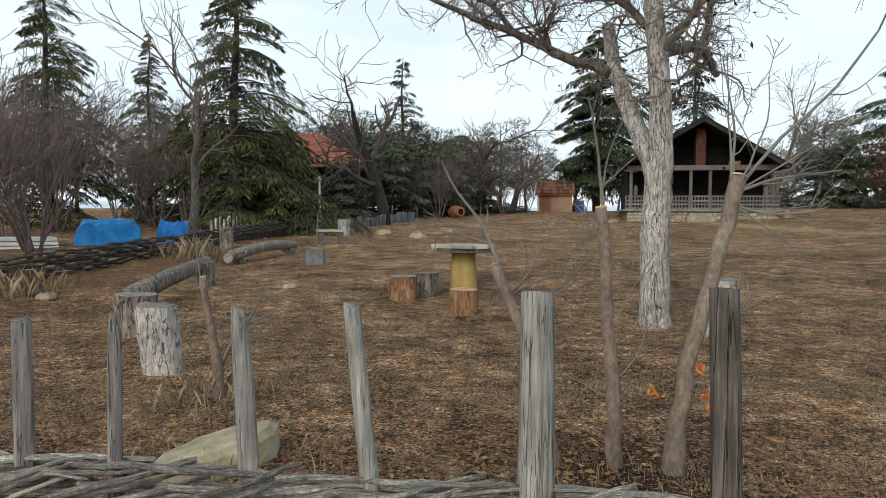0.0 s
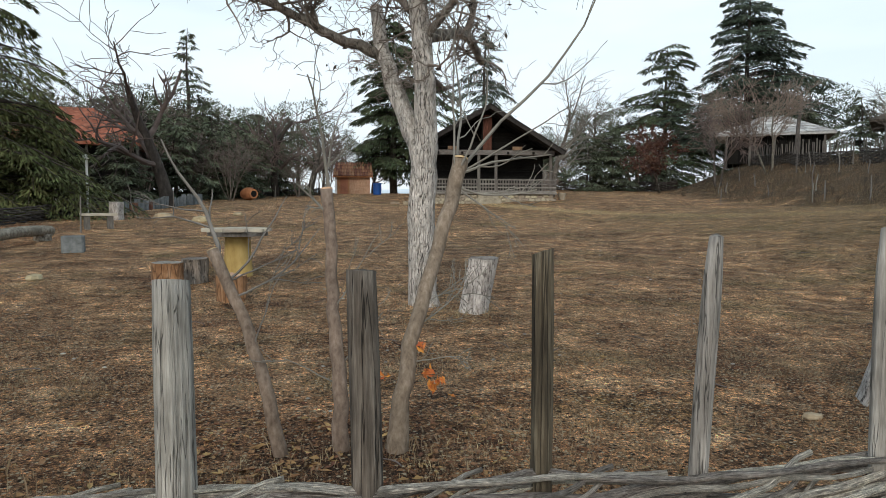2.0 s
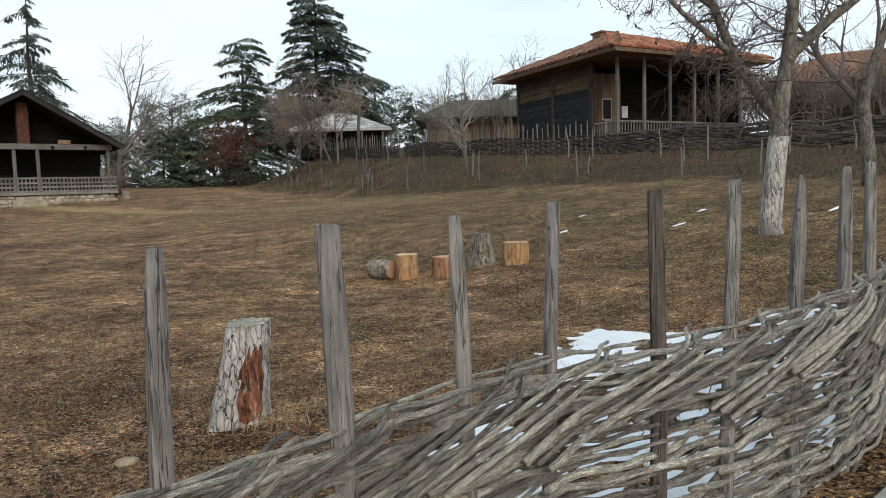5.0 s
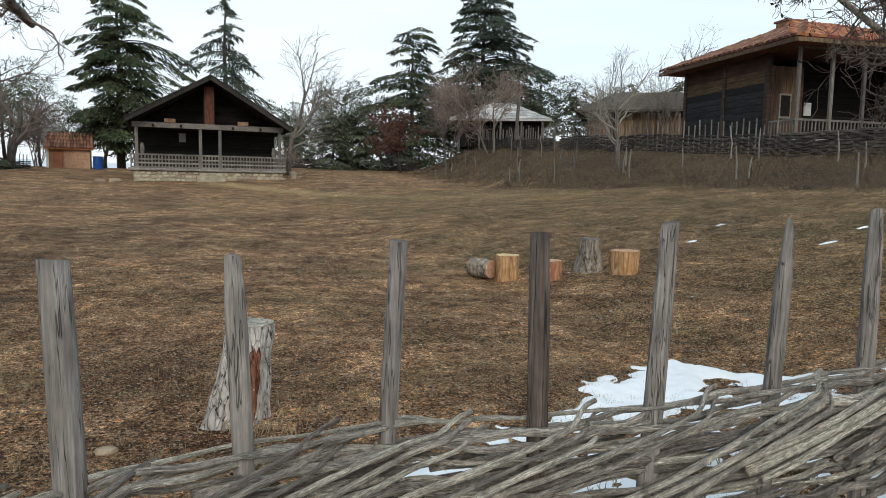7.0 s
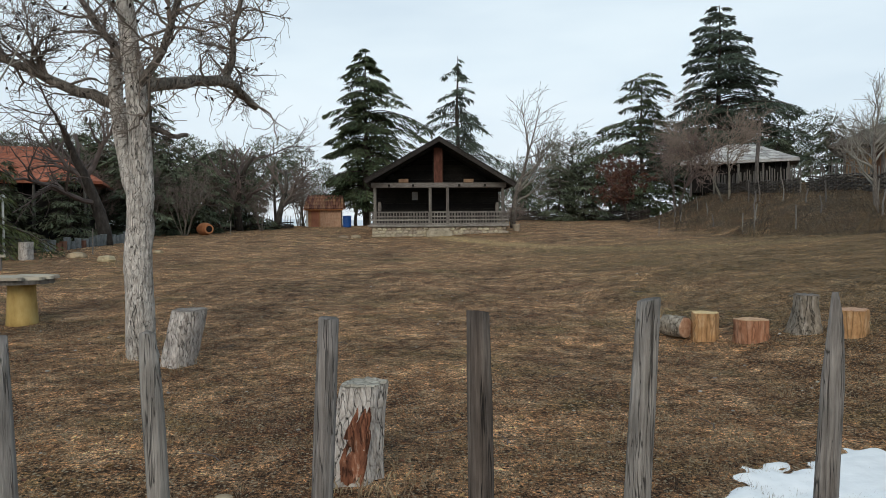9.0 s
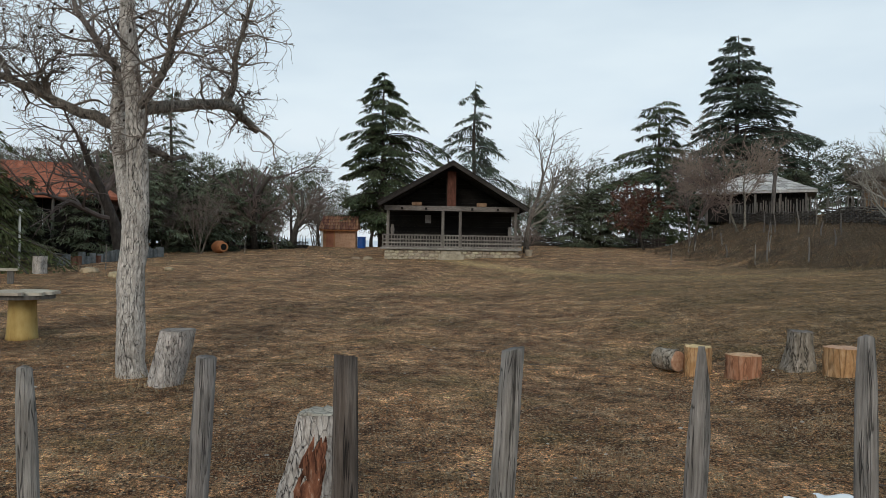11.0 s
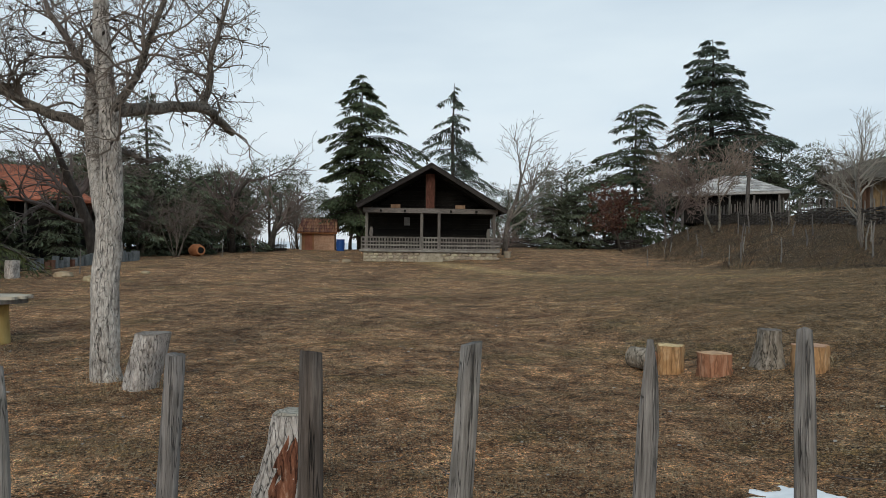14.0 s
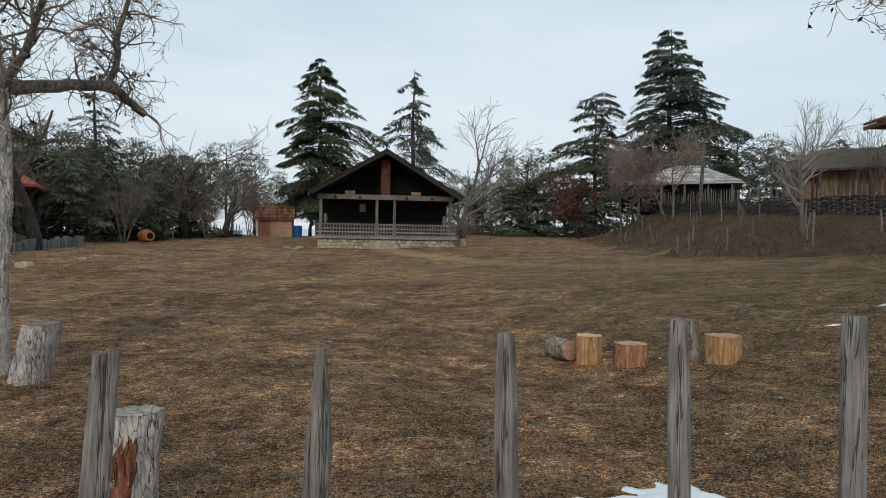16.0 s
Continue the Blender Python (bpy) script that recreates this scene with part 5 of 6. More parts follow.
def big_house():
    """The log house on the bank: charred log wall, corner veranda, hipped tile roof. Local x runs along the veranda front, y along the log wall."""
    N, ang = (30.3, 19.2), -13.9
    z0, zt = 3.5, 7.62
    W, D = 8.6, 8.3
    ob = thing("log_house", N[0], N[1], 0, ang, label="two-tone charred log house with veranda and clay-tiled hipped roof", category="house")
    for i in range(14):
        z = z0 + 0.15 + i * 0.3
        part("log", Geo().box((0.1, D / 2 + 0.9, z), (0.2, D - 1.8 + 0.0, 0.285)), M["log_charred"] if i < 10 - (i % 2) else M["log_brown"], ob)
        # veranda back wall: its shade is put into the near-black planks
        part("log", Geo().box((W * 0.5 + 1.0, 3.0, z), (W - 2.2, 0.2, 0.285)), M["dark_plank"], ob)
        part("log", Geo().box((W / 2, D - 0.1, z), (W, 0.2, 0.285)), M["plank_brown"], ob)
        part("log", Geo().box((W - 0.1, D / 2 + 1.4, z), (0.2, D - 3.0, 0.285)), M["plank_brown"], ob)
    for y in (1.85, 4.9, D - 0.12):
        part("corner_timber", Geo().box((0.02, y, (z0 + zt) / 2), (0.16, 0.24, zt - z0)), M["plank_brown"], ob)
    for i in range(6):
        part("wall_board", Geo().box((0.22 + i * 0.3, 1.86, z0 + 1.8), (0.28, 0.08, 3.3)), M["plank_mid"], ob)
    part("window", Geo().box((0.9, 1.78, z0 + 1.7), (0.62, 0.08, 1.1)), M["beam_grey"], ob, "grey window frame")
    part("window_pane", Geo().box((0.9, 1.73, z0 + 1.7), (0.46, 0.04, 0.92)), M["shade_fill"], ob)
    part("floor", Geo().box((W / 2, 1.5, z0 - 0.02), (W, 3.0, 0.16)), M["beam_grey"], ob)
    part("floor_beam", Geo().box((W / 2, 0.02, z0 - 0.2), (W, 0.16, 0.2)), M["beam_grey"], ob)
    for i in range(6):
        x = 0.15 + i * (W - 0.3) / 5
        part("veranda_post", Geo().box((x, 0.12, (z0 + zt) / 2), (0.16, 0.16, zt - z0), 0, 0.03), M["beam_up"], ob)
        part("stilt", Geo().box((x, 0.3, z0 - 0.45), (0.26, 0.26, 0.75)), M["wallstone"], ob)
    bal = Geo().box((0, 0, 0.45), (0.05, 0.04, 0.9)).mesh("baluster", M["beam_up"])
    for i in range(46):
        part("baluster", bal, None, ob, m=pose(0.2 + i * (W - 0.4) / 45, 0.08, z0 + 0.05))
    for i in range(9):
        part("baluster", bal, None, ob, m=pose(0.1, 0.2 + i * 0.19, z0 + 0.05))
    for z in (z0 + 0.12, z0 + 0.95):
        part("rail", Geo().box((W / 2, 0.08, z), (W, 0.07, 0.09)), M["beam_grey"], ob)
        part("rail", Geo().box((0.1, 0.95, z), (0.07, 1.8, 0.09)), M["beam_grey"], ob)
    for i in range(9):
        part("end_board", Geo().box((W - 0.12, 0.35 + i * 0.3, (z0 + zt) / 2), (0.06, 0.285, zt - z0)), M["dark_plank"], ob)
    part("plate_beam", Geo().box((W / 2, 0.1, zt - 0.1), (W + 0.2, 0.2, 0.2)), M["beam_grey"], ob)
    part("ceiling", Geo().box((W / 2, D / 2, zt + 0.02), (W, D, 0.06)), M["dark_plank"], ob)
    o, zr = 1.0, 9.45
    e = [(-o, -o), (W + o, -o), (W + o, D + o), (-o, D + o)]
    r0, r1 = (3.4, D / 2, zr), (W - 3.4, D / 2, zr)
    ze = zt - 0.02
    g = Geo()
    pts = [(x, y, ze) for x, y in e] + [r0, r1]
    g.add(pts + [(x, y, ze - 0.12) for x, y in e], [(0, 1, 5, 4), (1, 2, 5), (2, 3, 4, 5), (3, 0, 4), (0, 6, 7, 1), (1, 7, 8, 2), (2, 8, 9, 3), (3, 9, 6, 0), (9, 8, 7, 6)])
    roof = part("roof", g, M["tile_old"], ob, "weathered clay tile roof")
    tile_rows(roof, (-o, -o, ze), (W + o, -o, ze), r0, r1, 9, 30, M["tile"])
    tile_rows(roof, (-o, D + o, ze), (-o, -o, ze), r0, r0, 9, 28, M["tile_old"])
    for a, b in (((-o, -o, ze), (W + o, -o, ze)), ((-o, D + o, ze), (-o, -o, ze))):
        part("eave_board", Geo().bar((a[0], a[1], ze - 0.1), (b[0], b[1], ze - 0.1), 0.06, 0.16), M["plank_mid"], ob)
    ch = part("chimney", Geo().box((3.2, 4.7, 9.05), (0.8, 0.8, 1.2), 0, 0.05), M["tile_old"], ob, "short brick chimney")
    part("chimney_cap", Geo().box((3.2, 4.7, 9.66), (0.92, 0.92, 0.1)), M["tile_old"], ch)
    part("notice", Geo().box((3.05, 2.86, z0 + 1.75), (0.4, 0.03, 0.6)), M["white"], ob, "white notice on the dark wall")


big_house()


def hipped_hut(name, x, y, rz, w, d, z0, ze, zr, ridge, wall, roofm, label, over=0.7, rows=0):
    ob = thing(name, x, y, 0, rz, label=label, category="building")
    n = 16
    for i in range(n):
        xx = -w / 2 + w * (i + 0.5) / n
        for yy in (-d / 2, d / 2):
            part("plank", Geo().box((xx, yy, (z0 + ze) / 2), (w / n * 0.94, 0.07, ze - z0)), wall, ob)
    for i in range(10):
        yy = -d / 2 + d * (i + 0.5) / 10
        for xx in (-w / 2, w / 2):
            part("plank", Geo().box((xx, yy, (z0 + ze) / 2), (0.07, d / 10 * 0.94, ze - z0)), wall, ob)
    for i in range(5):
        part("post", Geo().tube([(-w / 2 + w * i / 4, -d / 2 - over * 0.75, z0 - 0.3), (-w / 2 + w * i / 4 + 0.03, -d / 2 - over * 0.75, ze)], [0.09, 0.075], 7), M["beam_up"], ob)
    hx, hy = w / 2 + over, d / 2 + over
    e = [(-hx, -hy), (hx, -hy), (hx, hy), (-hx, hy)]
    a, b = (-ridge / 2, 0, zr), (ridge / 2, 0, zr)
    pts = [(px, py, ze) for px, py in e] + [a, b] + [(px, py, ze - 0.14) for px, py in e]
    roof = part("roof", Geo().add(pts, [(0, 1, 5, 4), (1, 2, 5), (2, 3, 4, 5), (3, 0, 4), (0, 6, 7, 1), (1, 7, 8, 2), (2, 8, 9, 3), (3, 9, 6, 0), (9, 8, 7, 6)]), roofm, ob)
    if rows:
        for p, q, s, t in ((e[0], e[1], a, b), (e[3], e[0], a, a), (e[1], e[2], b, b)):
            for r in range(rows):
                f, h = r / rows, (r + 1.1) / rows
                P, Q, S, T = Vector((*p, ze)), Vector((*q, ze)), Vector(s), Vector(t)
                n2 = max(1, int((P.lerp(S, f) - Q.lerp(T, f)).length / 0.55))
                for c in range(n2):
                    u, v = c / n2, (c + 0.93) / n2
                    lo0, lo1 = P.lerp(S, f).lerp(Q.lerp(T, f), u), P.lerp(S, f).lerp(Q.lerp(T, f), v)
                    hi0, hi1 = P.lerp(S, min(1, h)).lerp(Q.lerp(T, min(1, h)), u), P.lerp(S, min(1, h)).lerp(Q.lerp(T, min(1, h)), v)
                    k = Vector((0, 0, 0.05 + random.uniform(0, 0.03)))
                    part("shingle", roof_slab(Geo(), lo0 + k, lo1 + k, hi1 + k * 0.5, hi0 + k * 0.5, 0.03), roofm, roof)
    return ob


hipped_hut("hut", 33.2, 47.0, -33, 6.2, 5.2, 4.2, 6.28, 7.75, 1.6, M["dark_plank"], M["roof_grey"], "low dark hut under a pale grey shingled hipped roof", rows=6)
hipped_hut("storehouse", 39.4, 37.4, -43, 7.8, 5.4, 4.3, 6.55, 8.1, 4.4, M["plank_warm"], M["thatch"], "brown plank storehouse under a shaggy grey thatched roof", over=0.9)
h3 = hipped_hut("house", 46.5, 14.6, -70, 7.5, 6.5, 3.8, 6.7, 8.6, 3.0, M["plank_brown"], M["tile_old"], "brown timber house with an old tiled roof among bare trees", over=0.9)
lh = hipped_hut("tiled_house", -14.6, 41.5, 12, 9.5, 6.0, 1.2, 4.35, 6.5, 5.0, M["dark_plank"], M["tile"], "low house under an orange clay tile roof behind trees", over=0.9)


def brick_shed():
    ob = thing("brick_shed", 2.85, 58.6, ground_z(2.85, 58) - 0.05, -4, label="small tan brick shed with a ribbed red roof", category="shed")
    part("wall", Geo().box((0.55, 1.0, 0.8), (1.7, 2.0, 1.6)), M["brick"], ob)
    part("side_wall", Geo().box((-0.85, 1.05, 0.8), (1.1, 1.9, 1.6)), M["brick_door"], ob)
    part("door_leaf", Geo().box((-0.75, 0.07, 0.75), (0.62, 0.05, 1.45)), M["brick_door"], ob, "orange-brown plank door")
    part("white_post", Geo().box((-1.4, 0.1, 0.75), (0.16, 0.16, 1.5)), M["white"], ob)
    r = part("roof", roof_slab(Geo(), (-1.65, -0.35, 1.5), (1.65, -0.35, 1.5), (1.5, 1.5, 2.65), (-1.5, 1.5, 2.65), 0.08), M["tile"], ob)
    part("roof_back", roof_slab(Geo(), (-1.5, 1.5, 2.65), (1.5, 1.5, 2.65), (1.65, 2.6, 1.7), (-1.65, 2.6, 1.7), 0.08), M["tile_old"], ob)
    tile_rows(r, (-1.65, -0.35, 1.5), (1.65, -0.35, 1.5), (-1.5, 1.5, 2.65), (1.5, 1.5, 2.65), 4, 15, M["tile_old"])
    b = thing("waste_bin", 4.75, 57.2, label="blue plastic waste barrel beside the shed", category="bin")
    part("drum", Geo().tube([(0, 0, 0), (0, 0, 0.45), (0, 0, 0.9)], [0.33, 0.36, 0.34], 14), M["blue_bin"], b)
    part("rim", Geo().tube([(0, 0, 0.88), (0, 0, 0.95)], [0.37, 0.37], 14), M["blue_bin"], b)


brick_shed()

# ---------------------------------------------------------------- other fences and walls


def wattle(name, line, height, label, pickets=0, seed=1, picket_h=0.5, rows=8, base=0.0):
    rg = random.Random(seed)
    ob = thing(name, 0, 0, 0, label=label, category="fence")
    P = [Vector((x, y, 0)) for x, y in line]
    pts = []
    for a, b in zip(P, P[1:]):
        n = max(1, int((b - a).length / 0.3))
        pts += [a.lerp(b, i / n) for i in range(n)]
    pts.append(P[-1])
    for r in range(rows):
        i = 0
        while i < len(pts) - 2:
            k = min(len(pts) - 1, i + rg.randrange(6, 14))
            run = []
            for q in range(max(0, i - 1), k + 1):
                p = pts[q]
                d = (pts[min(q + 1, len(pts) - 1)] - pts[max(0, q - 1)]).normalized()
                s = 0.05 * (1 if (q + r) % 2 else -1)
                run.append((p.x - d.y * s, p.y + d.x * s, ground_z(p.x, p.y) + base + height * (r + 0.6) / rows + rg.uniform(-0.03, 0.03)))
            part("rod", Geo().tube(run, [height / rows * 0.52 * rg.uniform(0.8, 1.1)] * len(run), 5, True), M["rod_dark"], ob)
            i = k
    if pickets:
        for i in range(len(pts) - 1):
            for q in range(pickets):
                p = pts[i].lerp(pts[i + 1], q / pickets)
                h = height + picket_h * rg.uniform(0.6, 1.15)
                z = ground_z(p.x, p.y) + base
                part("picket", Geo().tube([(p.x, p.y, z), (p.x + rg.uniform(-0.07, 0.07), p.y + rg.uniform(-0.05, 0.05), z + h)], [0.035, 0.028], 5), M["beam_up"], ob)
    return ob


wattle("wattle_fence", [(-8.3, 8.5), (-8.86, 10.8), (-9.1, 16.7), (-9.2, 22.0), (-8.7, 26.5), (-7.6, 30.0)], 0.5, "low dark woven fence along the edge of the pasture", 0, 5, rows=7)
wattle("wattle_fence", [(foot_x(y) + 7.0, y) for y in (2, 6, 10, 14, 17)], 0.85, "dark woven fence along the top of the bank", 0, 6)
wattle("wattle_fence", [(foot_x(y) + 7.0, y) for y in (17, 20, 23, 26, 29, 32)], 0.75, "dark woven fence with pickets along the top of the bank", 1, 7, 0.55)
wattle("wattle_fence", [(foot_x(y) + 6.6, y) for y in (32, 36, 40, 44, 48, 54)], 0.7, "dark woven picket fence in front of the hut", 1, 8, 0.75)
wattle("wattle_fence", [(17.0, 56.5), (22, 58.5), (27, 58.0), (30, 55.0)], 0.8, "dark low fence behind the pasture", 1, 9, 0.4)
wattle("wattle_fence", [(-8.2, 46), (-4, 51), (0.5, 56)], 0.5, "weathered fence below the thicket", 1, 10, 0.5)


def low_wall():
    ob = thing("low_wall", 0, 0, 0, label="low grey wall of rough slabs beside the pasture", category="wall")
    rg = random.Random(3)
    a, b = Vector((-7.6, 29.8, 0)), Vector((-6.0, 38.5, 0))
    for i in range(24):
        p = a.lerp(b, i / 23)
        h = rg.uniform(0.35, 0.62)
        part("slab", Geo().box((p.x + rg.uniform(-0.05, 0.05), p.y, ground_z(p.x, p.y) + h / 2 - 0.05), (0.2, 0.36, h), rg.uniform(-0.2, 0.2), 0.03), M["tile_old"] if i in (2, 3, 7) else M["concrete"], ob)


low_wall()


def pickets_white():
    ob = thing("picket_fence", 0, 0, 0, label="pale weathered pickets behind the woven fence", category="fence")
    for i in range(30):
        y = 23.0 + i * 0.3
        x = -10.6 + 0.02 * (i % 5)
        z = ground_z(x, y)
        part("picket", Geo().box((x, y, z + 0.3), (0.06, 0.11, 0.72 + 0.1 * (i % 3)), 0.05 * (i % 4)), M["rod"], ob)


pickets_white()


def stakes():
    rg = random.Random(17)
    for i in range(34):
        y = 5 + i * 1.05 + rg.uniform(-0.4, 0.4)
        x = foot_x(y) + rg.choice((1.6, 3.2, 4.8)) + rg.uniform(-0.5, 0.5)
        h = rg.uniform(0.7, 1.3)
        s = thing("stake", x, y, ground_z(x, y) - 0.1, label="thin grey wooden stake driven into the bank", category="stake", group="stakes on the bank")
        part("shaft", Geo().tube([(0, 0, 0), (rg.uniform(-0.04, 0.04), 0, h * 0.5), (rg.uniform(-0.12, 0.12), rg.uniform(-0.05, 0.05), h)], [0.032, 0.028, 0.022], 6), M["beam_grey"], s)
    for x, y, h in ((-2.5, 44.0, 1.0), (-6.0, 20.2, 1.1), (-5.2, 28.0, 1.1), (18.8, 30, 0.9), (20.5, 26, 1.0)):
        s = thing("stake", x, y, ground_z(x, y) - 0.1, label="thin grey wooden stake standing in the pasture", category="stake", group="stakes on the bank")
        part("shaft", Geo().tube([(0, 0, 0), (0.02, 0, h)], [0.024, 0.018], 6), M["beam_grey"], s)


stakes()

# ---------------------------------------------------------------- stumps, logs and seats


def stump(name, x, y, h, r, side, top, label, lean=(0, 0), seed=0, flare=1.15, category="stump", group="", rough=0.10, z=None, cutlabel="sawn end grain", patch=None):
    """A sawn length of trunk: irregular bark side, flared foot, end grain as a part of its own."""
    rg = np.random.RandomState(seed)
    ob = thing(name, x, y, z, label=label, category=category, group=group)
    n, rings = 22, 9
    prof = 1 + rough * np.convolve(rg.normal(0, 1, n), (0.5, 1, 0.5), "same")
    prof[0] = prof[-1] = (prof[0] + prof[-1]) / 2
    verts, uvs = [], []
    for i in range(rings):
        t = i / (rings - 1)
        k = r * (1 + (flare - 1) * (1 - t) ** 2.2)
        for j in range(n):
            a = 2 * math.pi * j / n
            rr = k * prof[j] * (1 + 0.025 * rg.normal())
            verts.append((rr * math.cos(a) + lean[0] * t, rr * math.sin(a) + lean[1] * t, h * t - 0.06 * (1 - t)))
            uvs.append((j / n, h * t))
    faces = [(i * n + j, i * n + (j + 1) % n, (i + 1) * n + (j + 1) % n, (i + 1) * n + j) for i in range(rings - 1) for j in range(n)]
    faces.append(tuple(range(n - 1, -1, -1)))
    part("bark", Geo().add(verts, faces, uvs), side, ob, smooth_shade=True)
    ring = verts[-n:]
    cx, cy = lean
    g = Geo()
    tv = [((vx - cx) * 0.985 + cx, (vy - cy) * 0.985 + cy, vz + 0.002) for vx, vy, vz in ring] + [((vx - cx) * 0.93 + cx, (vy - cy) * 0.93 + cy, vz + 0.012 + 0.004 * rg.normal()) for vx, vy, vz in ring]
    tv.append((cx, cy, h + 0.01))
    tf = [(j, (j + 1) % n, n + (j + 1) % n, n + j) for j in range(n)] + [(n + j, n + (j + 1) % n, 2 * n) for j in range(n)]
    part("cut_face", g.add(tv, tf), top, ob, cutlabel)
    if patch:
        mat2, lab, a0, a1, t0, t1 = patch
        pv, pf = [], []
        cols, rows = 9, 8
        for i in range(rows):
            for j in range(cols):
                u, v = j / (cols - 1), i / (rows - 1)
                edge = 1.0 - 0.35 * abs(2 * u - 1) ** 2 * rg.random_sample()
                a = a0 + (a1 - a0) * (0.5 + (u - 0.5) * edge * (0.75 + 0.25 * math.sin(v * 3.1)))
                t = t0 + (t1 - t0) * v + 0.04 * rg.normal() * (i in (0, rows - 1))
                k = r * (1 + (flare - 1) * (1 - t) ** 2.2)
                idx = (a / (2 * math.pi) * n) % n
                pr = float(np.interp(idx, range(n + 1), list(prof) + [prof[0]]))
                rr = k * pr * (1.05 - 0.035 * math.sin(math.pi * u) * math.sin(math.pi * v)) + 0.006 * rg.normal()
                if j in (0, cols - 1) or i in (0, rows - 1):
                    rr = k * pr * 0.96
                pv.append((rr * math.cos(a) + lean[0] * t, rr * math.sin(a) + lean[1] * t, h * t))
        pf = [(i * cols + j, i * cols + j + 1, (i + 1) * cols + j + 1, (i + 1) * cols + j) for i in range(rows - 1) for j in range(cols - 1)]
        part("rotten_patch", Geo().add(pv, pf), mat2, ob, lab, True)
    return ob


def lying_log(name, a, b, r0, r1, side, end, label, seed=0, group="", category="log", bow=0.04):
    a, b = Vector(a), Vector(b)
    ob = thing(name, a.x, a.y, a.z, label=label, category=category, group=group)
    d = b - a
    n = 10
    pts = [d * (i / n) + Vector((0, 0, bow * math.sin(math.pi * i / n))) for i in range(n + 1)]
    rad = [r0 + (r1 - r0) * i / n for i in range(n + 1)]
    part("bark", Geo().tube([tuple(p) for p in pts], rad, 16, False, 0.07, seed), side, ob, smooth_shade=True)
    u = d.normalized()
    for p, s, r in ((pts[0], -1, r0), (pts[-1], 1, r1)):
        part("cut_face", Geo().tube([tuple(p - u * s * 0.03), tuple(p + u * s * 0.012)], [r * 0.97, r * 0.93], 16), end, ob)
    return ob


S = M["stump_side"]
stump("stump", 4.29, 4.14, 0.65, 0.140, M["stump_white"], M["cut_grey"], "leaning weathered stump with a rust-red rotten face", (0.11, 0.0), 3, 1.6, patch=(M["rot"], "rust-red rotten wood", radians(232), radians(308), 0.10, 0.80), z=-0.04)
stump("stump", 2.27, 8.3, 0.72, 0.195, M["stump_white"], M["cut_grey"], "leaning pale-barked stump beside the walnut", (0.16, 0.02), 5, 1.02, z=-0.06)
stump("stump", -2.95, 5.57, 0.57, 0.158, M["stump_white"], M["cut_grey"], "upright pale stump with peeling bark near the log seat", (-0.07, 0.0), 6, 1.0)
stump("stump", -4.25, 7.35, 0.46, 0.23, S, M["cut_grey"], "grey stump standing behind the pale stump", (0, 0), 7, 1.05)
stump("log_stool", -0.69, 9.45, 0.33, 0.19, M["wood_red"], M["cut_fresh"], "short red-brown log seat by the table", (0, 0), 8, 1.0, "stool", "log stools round the table")
stump("log_stool", -1.72, 10.62, 0.36, 0.20, M["wood_red"], M["cut_grey"], "short red-brown log seat by the table", (0, 0), 9, 1.0, "stool", "log stools round the table")
stump("log_stool", -1.45, 11.15, 0.36, 0.19, M["stump_side"], M["cut_grey"], "short brown log seat by the table", (0, 0), 10, 1.0, "stool", "log stools round the table")
stump("log_stool", 9.20, 8.60, 0.36, 0.18, M["wood_fresh"], M["cut_fresh"], "peeled orange log standing on end in the pasture", (0, 0), 11, 1.0, "stool", "logs in the pasture")
stump("log_stool", 9.57, 8.06, 0.28, 0.19, M["wood_fresh"], M["cut_fresh"], "short peeled orange log standing on end", (0, 0), 12, 1.0, "stool", "logs in the pasture")
stump("stump", 10.30, 8.02, 0.48, 0.145, M["stump_side"], M["cut_grey"], "grey root stump with a flared foot among cut logs", (0.03, 0), 13, 1.7)
stump("log_stool", 10.48, 7.42, 0.32, 0.21, M["wood_fresh"], M["cut_fresh"], "thick peeled orange log standing on end", (0, 0), 14, 1.0, "stool", "logs in the pasture")
lying_log("log", (8.84, 9.05, 0.22), (9.0, 8.74, 0.21), 0.14, 0.15, M["stump_side"], M["cut_fresh"], "short grey log lying beside the cut logs", 4, bow=0.0)
lying_log("log_bench", (-5.26, 8.75, 0.20), (-5.55, 11.9, 0.52), 0.14, 0.12, M["stump_side"], M["cut_grey"], "long grey log laid across stumps as a seat", 5)
stump("stump", -5.42, 11.6, 0.42, 0.16, S, M["cut_grey"], "small stump carrying the end of the log seat", (0, 0), 15, 1.05)
lying_log("log_bench", (-6.5, 15.0, 0.43), (-6.05, 18.2, 0.60), 0.13, 0.13, M["stump_side"], M["cut_grey"], "grey log laid across stumps as a seat", 6, bow=0.1)
stump("stump", -6.4, 15.5, 0.10, 0.16, S, M["cut_grey"], "low stump under the log seat", (0, 0), 16, 1.05)
stump("stump", -6.1, 17.9, 0.14, 0.18, S, M["cut_grey"], "low stump under the log seat", (0, 0), 17, 1.05)
stump("stump", -8.4, 19.2, 0.6, 0.2, S, M["cut_grey"], "grey stump standing beside the low woven fence", (0, 0), 19, 1.05)
stump("stump", -6.6, 25.6, 0.62, 0.24, M["stump_white"], M["cut_grey"], "pale grey stump at the end of the wall", (0, 0), 20, 1.05)


